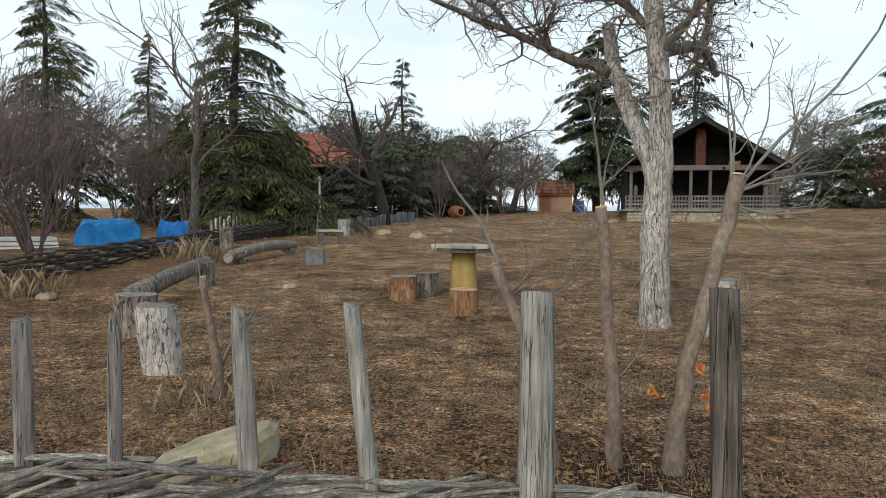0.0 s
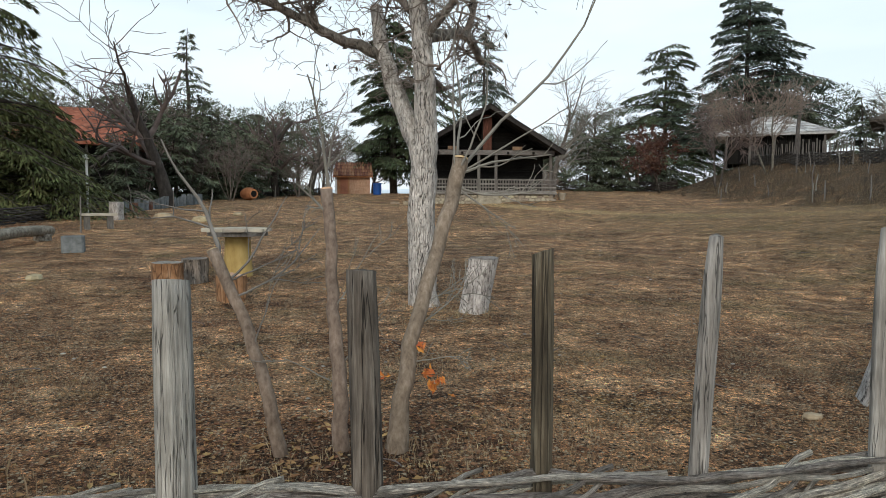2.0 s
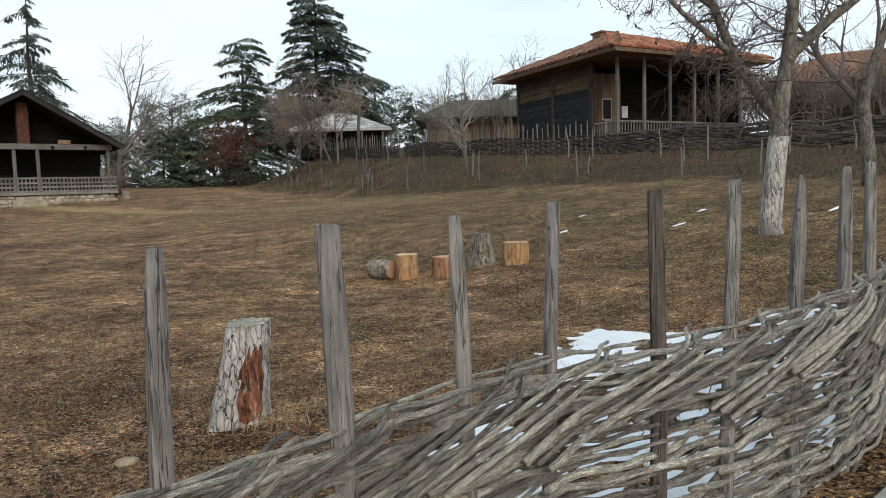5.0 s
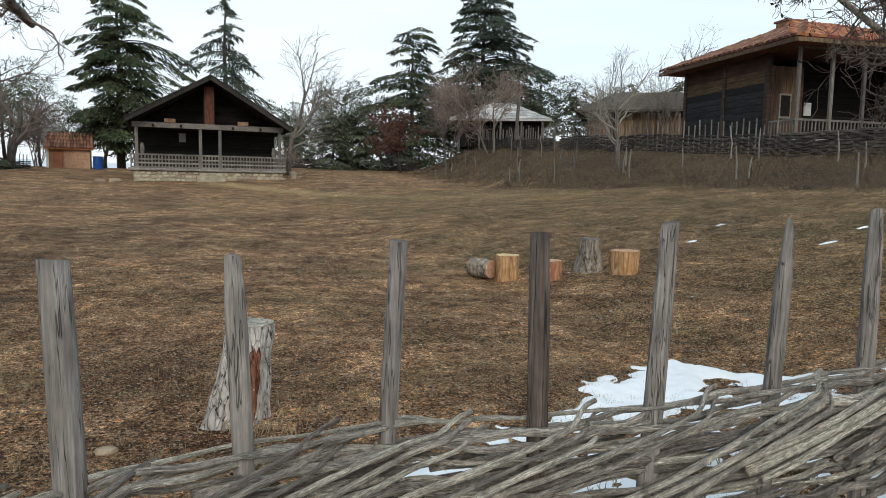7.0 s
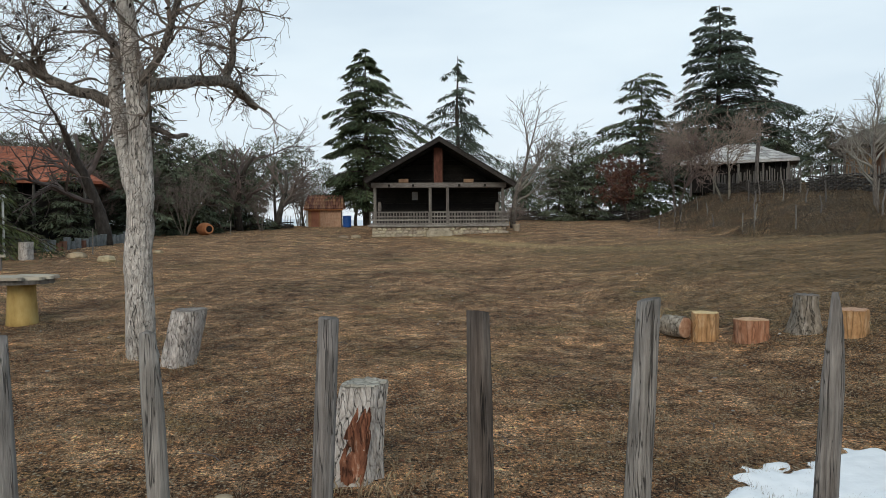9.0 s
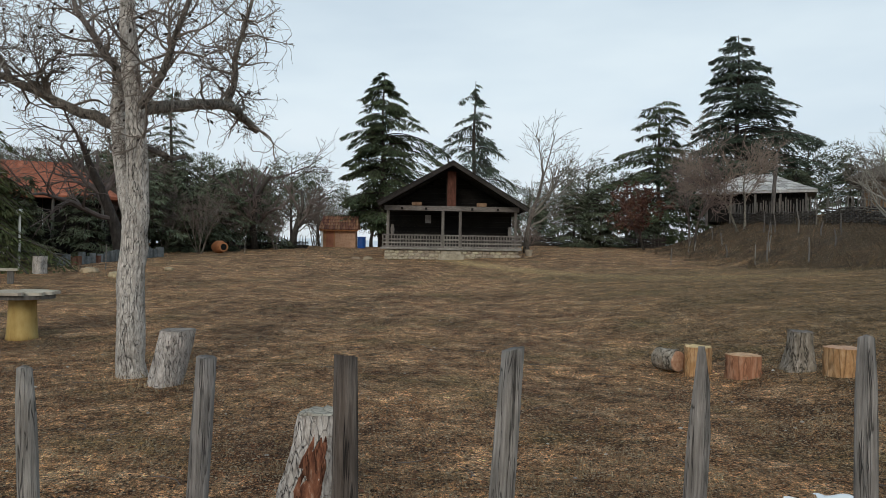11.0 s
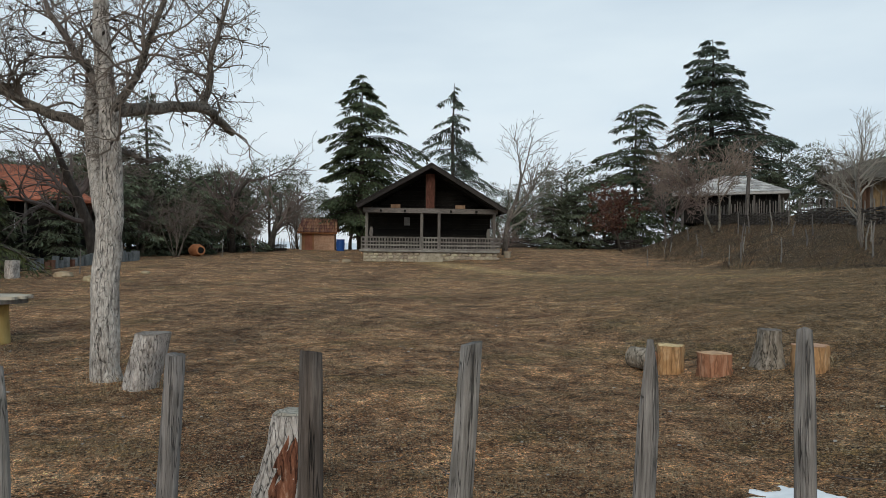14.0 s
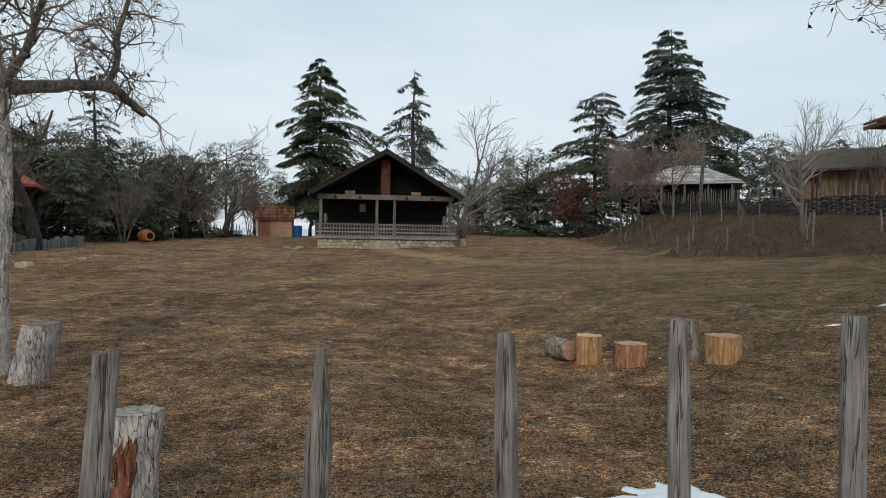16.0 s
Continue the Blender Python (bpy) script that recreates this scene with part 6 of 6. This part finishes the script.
def spool_table():
    x, y = -0.89, 11.8
    ob = thing("table", x, y, label="round weathered wooden table on a yellow ochre column", category="table")
    rg = random.Random(6)
    n = 22

    def disc(r, z0, z1, wob):
        rs = [r * (1 + rg.uniform(-wob, wob)) for _ in range(n)]
        v = [(rs[j] * math.cos(2 * math.pi * j / n), rs[j] * math.sin(2 * math.pi * j / n), z) for z in (z0, z1) for j in range(n)]
        f = [(j, (j + 1) % n, n + (j + 1) % n, n + j) for j in range(n)] + [tuple(range(n - 1, -1, -1)), tuple(range(n, 2 * n))]
        return Geo().add(v, f)
    # top of boards
    for k in range(6):
        y0, y1 = -0.53 + k * 0.177, -0.53 + (k + 1) * 0.177 - 0.012
        ym = max(abs(y0), abs(y1)) * 0.97
        w = 2 * math.sqrt(max(0.02, 0.54 ** 2 - ym * ym)) + 0.04
        part("top_board", Geo().box((rg.uniform(-0.02, 0.02), (y0 + y1) / 2, 0.755 + rg.uniform(-0.006, 0.006)), (w, y1 - y0, 0.05), 0, 0.03), M["table_top"], ob)
    part("underframe", disc(0.48, 0.66, 0.725, 0.02), M["beam_up"], ob, "dark board ring under the top")
    part("column", Geo().tube([(0, 0, -0.05), (0, 0, 0.05), (0, 0, 0.35), (0, 0, 0.6), (0, 0, 0.68)], [0.25, 0.235, 0.215, 0.205, 0.22], 20), M["table_yellow"], ob, "yellow ochre column", True)


spool_table()


def rocks():
    rg = random.Random(9)
    g = Geo()
    v = [(-0.46, -0.24), (-0.2, -0.33), (0.18, -0.26), (0.42, -0.05), (0.5, 0.16), (0.24, 0.28), (-0.06, 0.22), (-0.36, 0.04)]
    n = len(v)
    pts = [(x * 0.82, y * 0.9, -0.05) for x, y in v] + [(x * 0.78, y * 0.8, 0.05 + 0.07 * (x + 0.5)) for x, y in v] + [(x * 0.68, y * 0.68, 0.075 + 0.08 * (x + 0.5)) for x, y in v]
    f = [(k * n + j, k * n + (j + 1) % n, (k + 1) * n + (j + 1) % n, (k + 1) * n + j) for k in range(2) for j in range(n)] + [tuple(range(2 * n, 3 * n))]
    ob = thing("rock", -1.56, 3.5, None, 36, label="flat angular tan slab of rock lying in leaf litter", category="rock")
    ob.matrix_basis = ob.matrix_basis @ Matrix.Diagonal((1.0, 0.85, 1.15, 1))
    part("slab", g.add(pts, f), M["stone"], ob)
    for x, y, s in ((-2.75, 3.3, 0.13), (-3.9, 11.6, 0.13), (-7.2, 9.9, 0.16), (-3.6, 24.5, 0.3), (-5.2, 26.4, 0.32), (-2.8, 28, 0.2), (5.05, 38.6, 0.3), (4.4, 38.9, 0.25), (3.55, 3.9, 0.05)):
        o = thing("stone", x, y, ground_z(x, y) + s * 0.15, rg.uniform(0, 360), label="pale field stone half sunk in dry grass", category="stone", group="field stones")
        part("body", Geo().add(*stone_shape(rg.randrange(99), s * 1.3, s, s * 0.55)), M["stone"], o)


rocks()


def odd_things():
    x, y = -4.58, 15.35
    b = thing("concrete_block", x, y, None, 12, label="blue-grey concrete block standing in the pasture", category="block")
    part("body", Geo().box((0, 0, 0.15), (0.42, 0.34, 0.36), 0, 0.04), M["concrete"], b)
    bench = thing("bench", -5.9, 21.4, None, 20, label="small plank bench on two stubby legs", category="bench")
    part("seat", Geo().box((0, 0, 0.42), (0.95, 0.34, 0.07)), M["table_top"], bench)
    for sx in (-0.3, 0.3):
        part("leg", Geo().box((sx, 0, 0.2), (0.16, 0.26, 0.44)), M["beam_up"], bench)
    pot = thing("clay_jar", -4.1, 44.4, None, 215, label="large terracotta wine jar lying on its side", category="jar")
    part("body", Geo().tube([(0, -0.75, 0.38), (0, -0.6, 0.38), (0, -0.2, 0.38), (0, 0.15, 0.38), (0, 0.4, 0.38), (0, 0.52, 0.38)], [0.08, 0.28, 0.40, 0.40, 0.30, 0.22], 18), M["clay"], pot, smooth_shade=True)
    part("lip", Geo().tube([(0, 0.5, 0.38), (0, 0.6, 0.38)], [0.27, 0.29], 18), M["clay"], pot)
    # the jar is solid: a near-black disc paints the shade in its mouth
    part("mouth", Geo().tube([(0, 0.58, 0.38), (0, 0.606, 0.38)], [0.19, 0.2], 18), M["shade_fill"], pot, "disc across the mouth, its inner shade put into the colour")
    tub = thing("flower_tub", 14.75, 40.6, label="pale tapered concrete flower tub beside the house", category="tub")
    part("body", Geo().tube([(0, 0, 0), (0, 0, 0.42)], [0.17, 0.26], 12), M["wallstone"], tub)
    lamp = thing("lamp_post", -8.0, 27.2, label="thin white garden lamp post", category="lamp")
    part("pole", Geo().tube([(0, 0, -0.1), (0, 0, 2.1)], [0.045, 0.04], 8), M["white"], lamp)
    part("head", Geo().tube([(0, 0, 2.1), (0, 0, 2.2), (0, 0, 2.28)], [0.1, 0.13, 0.05], 10), M["white"], lamp)
    pole = thing("utility_pole", 30.4, 40.6, label="leaning bare wooden pole behind the bank fence", category="pole")
    part("shaft", Geo().tube([(0, 0, -0.2), (0.1, 0, 2.0), (0.28, 0, 4.4)], [0.13, 0.12, 0.10], 8), M["beam_up"], pole)
    fl = thing("flag", 38.5, 19.2, 3.9, label="small red flag on a thin pole", category="flag")
    part("pole", Geo().tube([(0, 0, 0), (0, 0, 6.0)], [0.03, 0.02], 6), M["beam_up"], fl)
    g = Geo()
    cols = [(0.45 * i / 6, 0.06 * math.sin(i), -0.2 * i / 6) for i in range(7)]
    g.add([(x, yy, 5.9 + z) for x, yy, z in cols] + [(x * 0.9, yy, 5.3 + z) for x, yy, z in cols], [(i, i + 1, 8 + i, 7 + i) for i in range(6)])
    part("cloth", g, M["flag"], fl)
    # covered stack and white boards beyond the low fence
    for x, y, w, d, h, rz in ((-12.9, 20.6, 2.1, 1.4, 1.1, 32), (-11.1, 21.6, 1.5, 1.2, 1.05, 28)):
        t = thing("tarpaulin_stack", x, y, 0.12, rz, label="stack covered by a creased bright blue tarpaulin", category="tarpaulin", group="covered stacks")
        rg = np.random.RandomState(int(abs(x * 10)))
        nx, ny = 12, 8
        V = []
        for j in range(ny + 1):
            for i in range(nx + 1):
                u, v = i / nx * 2 - 1, j / ny * 2 - 1
                e = min(1.0, 3.2 * (1 - max(abs(u), abs(v))))
                V.append((u * w / 2 * (1 + 0.03 * rg.normal() * (1 - e)), v * d / 2 * (1 + 0.03 * rg.normal()), h * e ** 0.4 * (1 + 0.05 * rg.normal()) if e > 0 else 0))
        F = [(j * (nx + 1) + i, j * (nx + 1) + i + 1, (j + 1) * (nx + 1) + i + 1, (j + 1) * (nx + 1) + i) for j in range(ny) for i in range(nx)]
        part("cover", Geo().add(V, F), M["tarp"], t)
    w = thing("board_stack", -14.6, 18.6, 0.2, 35, label="pile of white painted boards beyond the fence", category="boards")
    for i in range(4):
        part("board", Geo().box((0.1 * i, 0.05 * i, 0.08 + 0.13 * i), (2.4 - 0.3 * i, 0.9, 0.1), 0.06 * i), M["white"], w)


odd_things()


def saplings():
    """Three pruned stems in front of the fence and one small one, with long thin shoots and a few orange leaves."""
    rg = np.random.RandomState(14)
    spec = dict(levels=3, seg=(8, 6, 4), wander=(0.10, 0.14, 0.18), up=(0.04, 0.03, 0.02), kids=(2.0, 1.0, 0), angle=((20, 55), (25, 60), (25, 60)), ratio=((0.35, 0.6), (0.3, 0.5), (0.3, 0.5)))
    spec["from"] = (0.2, 0.3, 0.3)

    def stem(pts, rad, label, shoots, cut=True):
        o = Vector(pts[0])
        ob = thing("sapling", o.x, o.y, o.z, label=label, category="sapling", group="pruned saplings")
        P = [np.array(p) - np.array(pts[0]) for p in pts]
        fine, fr = [], []
        for i in range(len(P) - 1):
            for s in range(4):
                t = s / 4
                fine.append(P[i] * (1 - t) + P[i + 1] * t + rg.normal(0, 0.006, 3))
                fr.append(rad[i] * (1 - t) + rad[i + 1] * t)
        fine.append(P[-1])
        fr.append(rad[-1])
        part("stem", Geo().tube(fine, fr, 10, True, 0.09, int(o.x * 100) % 90), M["sapling"], ob, smooth_shade=True)
        if cut:
            d = unit(P[-1] - P[-2])
            part("cut_face", Geo().tube([P[-1] - d * 0.004, P[-1] + d * 0.008], [rad[-1] * 0.97, rad[-1] * 0.9], 10), M["cut_fresh"], ob, "fresh pruning cut")
        tw = []
        for at, d, ln, r in shoots:
            k = int(at * (len(fine) - 1))
            branch(rg, tw, fine[k], unit(np.array(d, float)), ln, r, 0, spec)
        part("crown", limbs_to_geo(tw, (0, 1, 2), (5, 4, 3), 0, 0.0022), M["twig_pale"], ob)["kind"] = "stuff"
        return ob, tw
    stem([(0.60, 3.74, -0.05), (0.60, 3.76, 0.35), (0.56, 3.82, 0.75), (0.56, 3.9, 1.1), (0.53, 3.96, 1.41)], [0.05, 0.043, 0.036, 0.034, 0.036], "straight pruned sapling with a fresh cut at the top",
         [(0.97, (0.02, 0.1, 1), 0.7, 0.012), (0.9, (-0.6, 0.1, 0.6), 0.25, 0.01), (0.35, (0.5, 0.2, 0.5), 0.4, 0.005), (0.5, (0.6, -0.1, 0.7), 0.5, 0.005), (0.3, (-0.7, 0, 0.5), 0.35, 0.005)])
    ob, tw = stem([(0.88, 3.66, -0.06), (0.92, 3.7, 0.3), (1.00, 3.78, 0.65), (1.15, 3.93, 1.1), (1.27, 4.06, 1.4), (1.315, 4.1, 1.60)], [0.065, 0.045, 0.040, 0.038, 0.042, 0.045], "leaning pruned sapling with long shoots and a cut top",
                  [(0.92, (0.62, 0.1, 0.85), 1.75, 0.0125), (0.9, (1, 0.1, 0.05), 0.6, 0.010), (0.9, (0.9, 0.3, 0.5), 0.9, 0.008), (0.88, (0.8, -0.3, -0.5), 0.5, 0.009), (0.92, (0.3, -0.2, 0.8), 0.7, 0.008),
                   (0.87, (0.5, -0.1, -0.6), 0.45, 0.007), (0.45, (0.9, 0, 0.4), 0.35, 0.006), (0.4, (0.8, 0.2, 0.6), 0.4, 0.006), (0.3, (0.8, -0.2, 0.1), 0.3, 0.005), (0.9, (0.2, 0.6, 1), 1.1, 0.010), (0.91, (-0.4, 0.3, 1), 0.9, 0.008)])
    g = Geo()
    leaf_quads(g, rg, [np.array((0.18, 0.0, 0.50)), np.array((0.2, 0.02, 0.42)), np.array((0.24, 0, 0.45)), np.array((0.14, 0.02, 0.62)), np.array((0.3, 0, 0.36))], 46, 0.025)
    part("orange_foliage", g, M["leaf_orange"], ob, "last orange winter leaves")["kind"] = "stuff"
    stem([(0.29, 3.74, -0.05), (0.20, 3.75, 0.4), (0.08, 3.8, 0.75), (-0.07, 3.88, 1.08)], [0.04, 0.033, 0.03, 0.032], "bent pruned sapling with a thin white shoot",
         [(0.97, (-0.1, 0.7, 0.9), 0.95, 0.014), (0.9, (0.8, 0.3, 0.5), 0.6, 0.008), (0.8, (0.8, 0.1, 0.25), 0.6, 0.007), (0.85, (0.6, 0.4, 0.1), 0.4, 0.006), (0.5, (0.3, 0, 0.9), 0.6, 0.005)])
    stem([(-2.13, 4.84, -0.05), (-2.15, 4.86, 0.25), (-2.2, 4.85, 0.55), (-2.25, 4.84, 0.9)], [0.05, 0.04, 0.028, 0.026], "small forked pruned sapling near the stump",
         [(0.3, (0.35, 0.1, 0.9), 0.7, 0.02), (0.95, (-0.1, 0.1, 1), 0.4, 0.008), (0.6, (0.6, 0, 0.6), 0.5, 0.006), (0.25, (0.7, 0, 0.7), 0.6, 0.007)])
    g = Geo()
    leaf_quads(g, rg, [np.array((0.80, 3.78, 0.42)), np.array((0.83, 3.78, 0.4))], 14, 0.022)
    single("orange_leaf_sprig", g, M["leaf_orange"], "sprig of orange winter leaves beside a sapling", "leaves", kind="stuff")


saplings()

# ---------------------------------------------------------------- snow, grass, leaves


def build_snow():
    def field(x, y):
        edge = lerp(x, [1.3, 2.0, 3.5, 5.0, 6.0, 6.6, 7.4, 7.95, 8.2, 9.2, 10.5, 12], [1.95, 2.3, 2.65, 3.1, 3.45, 3.70, 3.98, 4.22, 3.7, 3.2, 2.6, 2.3])
        if y < lerp(x, PX, PY) + 0.1:
            return -1.0
        d = edge - y
        solid = 0.45 * smooth(6.3, 6.9, x) * (1 - smooth(8.2, 8.6, x)) * (1 - smooth(0.35, 0.65, d))
        return max(-1.0, min(1.0, d / 0.22)) * 0.5 - 0.32 + solid + (0.2 if x < 5 else 0.05) * (1 - smooth(0.25, 0.7, y - lerp(x, PX, PY))) + 0.62 * noise.noise(Vector((x * 1.7, y * 2.6, 7))) + 0.42 * noise.noise(Vector((x * 6, y * 7, 2)))
    st = 0.04
    idx, V, F = {}, [], []
    for i in range(int((12 - 1.4) / st)):
        for j in range(int((4.6 - 1.2) / st)):
            x, y = 1.4 + i * st, 1.2 + j * st
            if field(x + st / 2, y + st / 2) > 0:
                q = []
                for a, b in ((0, 0), (1, 0), (1, 1), (0, 1)):
                    k = (i + a, j + b)
                    if k not in idx:
                        xx, yy = 1.4 + k[0] * st, 1.2 + k[1] * st
                        idx[k] = len(V)
                        f = field(xx, yy)
                        V.append((xx, yy, ground_z(xx, yy) - 0.010 + 0.042 * smooth(-0.05, 0.5, f) + 0.012 * noise.noise(Vector((xx * 9, yy * 9, 1)))))
                    q.append(idx[k])
                F.append(tuple(q))
    single("snow_patch", Geo().add(V, F), M["snow"], "thin melting patches of old snow along the fence", "snow", kind="stuff", smooth_shade=True)
    V, F = [], []
    rg = random.Random(12)
    for cx, cy, ln in ((13.9, 6.6, 0.26), (15.3, 6.9, 0.2), (12.9, 8.4, 0.14), (14.5, 9.2, 0.14), (15.6, 4.6, 0.3), (16.6, 6.0, 0.18)):
        b, n = len(V), 12
        for j in range(n):
            a = 2 * math.pi * j / n
            k = rg.uniform(0.7, 1.2)
            x, y = cx + ln * k * math.cos(a), cy + 0.05 * k * math.sin(a)
            V.append((x, y, ground_z(x, y) + 0.004))
        V.append((cx, cy, ground_z(cx, cy) + 0.025))
        F += [(b + j, b + (j + 1) % n, b + n) for j in range(n)]
    single("snow_streak", Geo().add(V, F), M["snow"], "thin far streaks of old snow on the grass", "snow", kind="stuff", smooth_shade=True)


build_snow()


def build_grass():
    rg = np.random.RandomState(77)
    V, F = [], []
    zones = ((-5, 10.5, 1.75, 6.0, 150000, 0.026), (-9, 13, 6.0, 12.0, 46000, 0.044), (-12, 18, 12.0, 26.0, 26000, 0.06))
    for x0, x1, y0, y1, n, hh in zones:
        X = rg.uniform(x0, x1, n)
        Y = rg.uniform(y0, y1, n)
        for x, y in zip(X, Y):
            d = noise.noise(Vector((x * 0.8, y * 0.8, 3))) + 0.5 * noise.noise(Vector((x * 3, y * 3, 4)))
            if d < -0.12 + 0.35 * rg.random_sample():
                continue
            z = ground_z(x, y)
            h = hh * rg.uniform(0.5, 1.5) * (1.6 if rg.random_sample() < 0.06 else 1)
            a, lean = rg.uniform(0, 6.283), rg.uniform(0.3, 1.3)
            dx, dy = math.cos(a), math.sin(a)
            w = 0.0015 * (1 + 0.10 * y)
            i = len(V)
            V.extend([(x - dy * w, y + dx * w, z - 0.004), (x + dy * w, y - dx * w, z - 0.004), (x + dx * h * lean, y + dy * h * lean, z + h)])
            F.append((i, i + 1, i + 2))
    single("grass", Geo().add(V, F), M["grass"], "short dry straw-coloured winter grass", "grass", kind="stuff")
    # taller tufts at stems, stumps, posts and on the bank
    V, F = [], []
    tufts = [(0.5, 3.7, 0.5, 0.06, 120), (0.95, 3.6, 0.3, 0.06, 80), (4.4, 3.85, 0.4, 0.07, 160), (2.3, 8.1, 0.5, 0.07, 120), (1.7, 8.6, 0.5, 0.07, 120), (9.9, 7.9, 1.2, 0.08, 160), (-1.5, 3.3, 0.7, 0.12, 160), (-2.1, 4.8, 0.5, 0.14, 160),
             (-7.9, 10.2, 0.7, 0.35, 220), (-7.8, 16, 0.8, 0.45, 220)]
    for i in range(44):
        x = -1 + i * 0.22
        tufts.append((x, 2.15 + 0.25 * rg.random_sample(), 0.3, 0.08, 26))
    weeds = []
    for i in range(900):
        y = rg.uniform(3, 46)
        x = foot_x(y) + rg.uniform(0.3, 8)
        weeds.append((x, y, 0.7, 0.15 if rg.random_sample() < 0.85 else 0.4, 6))
    for cx, cy, r, h0, n in tufts + weeds:
        if (cx, cy, r, h0, n) == weeds[0]:
            single("grass_tuft", Geo().add(V, F), M["grass"], "taller tufts of dry grass round stems and stumps", "grass", kind="stuff")
            V, F = [], []
        for _ in range(n):
            x, y = cx + rg.normal(0, r * 0.5), cy + rg.normal(0, r * 0.4)
            z = ground_z(x, y)
            h = h0 * rg.uniform(0.5, 1.4)
            a, lean = rg.uniform(0, 6.283), rg.uniform(0.1, 0.7)
            dx, dy = math.cos(a), math.sin(a)
            w = 0.0014 * (1 + 0.10 * y)
            i = len(V)
            V.extend([(x - dy * w, y + dx * w, z - 0.01), (x + dy * w, y - dx * w, z - 0.01), (x + dx * h * lean * 0.4 + dy * w * 0.6, y + dy * h * lean * 0.4 - dx * w * 0.6, z + h * 0.6), (x + dx * h * lean, y + dy * h * lean, z + h)])
            F.extend([(i, i + 1, i + 2), (i, i + 2, i + 3)])
    single("weeds", Geo().add(V, F), M["weed"], "dark dead weeds and stalks on the bank", "weeds", kind="stuff")
    # fallen leaves
    V, F = [], []

    def leaf(x, y, s):
        a, b = rg.uniform(0, 6.283), rg.uniform(-0.3, 0.3)
        z = ground_z(x, y) + 0.006
        dx, dy = math.cos(a) * s, math.sin(a) * s
        i = len(V)
        V.extend([(x - dx, y - dy, z + 0.15 * s), (x + dy * 0.5, y - dx * 0.5, z + s * rg.uniform(0, 0.5)), (x + dx, y + dy, z + b * s + 0.3 * s), (x - dy * 0.5, y + dx * 0.5, z + s * rg.uniform(0, 0.5)), (x, y, z)])
        F.extend([(i, i + 1, i + 4), (i + 1, i + 2, i + 4), (i + 2, i + 3, i + 4), (i + 3, i, i + 4)])
    for x0, x1, y0, y1, n in ((-6, 10, 1.8, 6, 1000), (-9, 13, 6, 14, 900), (-3.2, 0.5, 2.2, 4.2, 800), (-9, -6.5, 8, 24, 700), (-1, 6, -0.6, 1.4, 420), (4, 10, -0.6, 1.3, 500), (3.5, 9, 0.78, 1.2, 700), (-0.3, 1.6, 3.0, 4.4, 420)):
        for _ in range(n):
            leaf(rg.uniform(x0, x1), rg.uniform(y0, y1), rg.uniform(0.014, 0.034))
    single("fallen_leaves", Geo().add(V, F), M["dead_leaf"], "scattered curled brown fallen leaves", "leaves", kind="stuff")
    # pebbles and pale chips
    g = Geo()
    for _ in range(220):
        x, y = rg.uniform(-6, 12), 2.2 + 14 * rg.random_sample() ** 1.6
        s = rg.uniform(0.006, 0.019)
        v, f = stone_shape(rg.randint(999), s * 1.3, s, s * 0.6, 6, 3)
        z = ground_z(x, y) + 0.3 * s
        g.add([(a + x, b + y, c + z) for a, b, c in v], f)
    single("pebbles", g, M["stone_island"], "small pale pebbles and chips in the grass", "pebbles", kind="stuff")
    # loose twigs on the ground
    g = Geo()
    for _ in range(90):
        x, y = rg.uniform(-5, 11), rg.uniform(2.3, 13)
        a, ln = rg.uniform(0, 6.28), rg.uniform(0.08, 0.35)
        pts = [(x + math.cos(a + 0.3 * k) * ln * k / 3, y + math.sin(a + 0.3 * k) * ln * k / 3, ground_z(x, y) + 0.012 + 0.008 * k) for k in range(4)]
        g.tube(pts, [0.006, 0.005, 0.004, 0.002], 4, False)
    single("fallen_twigs", g, M["twig"], "broken dark twigs lying on the grass", "twigs", kind="stuff")


build_grass()


def paving():
    """Worn flagstones on which the walk goes, outside the fence."""
    ob = tagged(new("pavement"), "worn pale flagstone path outside the woven fence", "pavement", kind="structure")
    rg = random.Random(31)
    for row in range(4):
        x = -3.0 + rg.uniform(0, 0.4)
        while x < 12:
            w, d = rg.uniform(0.42, 0.75), 0.54
            cx, cy = x + w / 2, 0.62 - row * 0.56 + rg.uniform(-0.02, 0.02) - 0.05 * max(0, min(1, (x - 2) / 3)) + 0.02 * x
            c = [(-w / 2 + rg.uniform(0.01, 0.05), -d / 2 + rg.uniform(0, 0.04)), (w / 2 - rg.uniform(0.01, 0.05), -d / 2 + rg.uniform(0, 0.04)),
                 (w / 2 - rg.uniform(0.01, 0.05), d / 2 - rg.uniform(0, 0.05)), (-w / 2 + rg.uniform(0.01, 0.05), d / 2 - rg.uniform(0, 0.05))]
            z = max(ground_z(cx + a, cy + b) for a, b in c) + 0.012
            v = [(a, b, -0.08) for a, b in c] + [(a, b, 0.0) for a, b in c] + [(a * 0.95, b * 0.95, 0.012) for a, b in c]
            f = [(k * 4 + j, k * 4 + (j + 1) % 4, k * 4 + 4 + (j + 1) % 4, k * 4 + 4 + j) for k in range(2) for j in range(4)] + [(8, 9, 10, 11)]
            part("slab", Geo().add(v, f), M["paving"], ob, m=pose(cx, cy, z))
            x += w


paving()
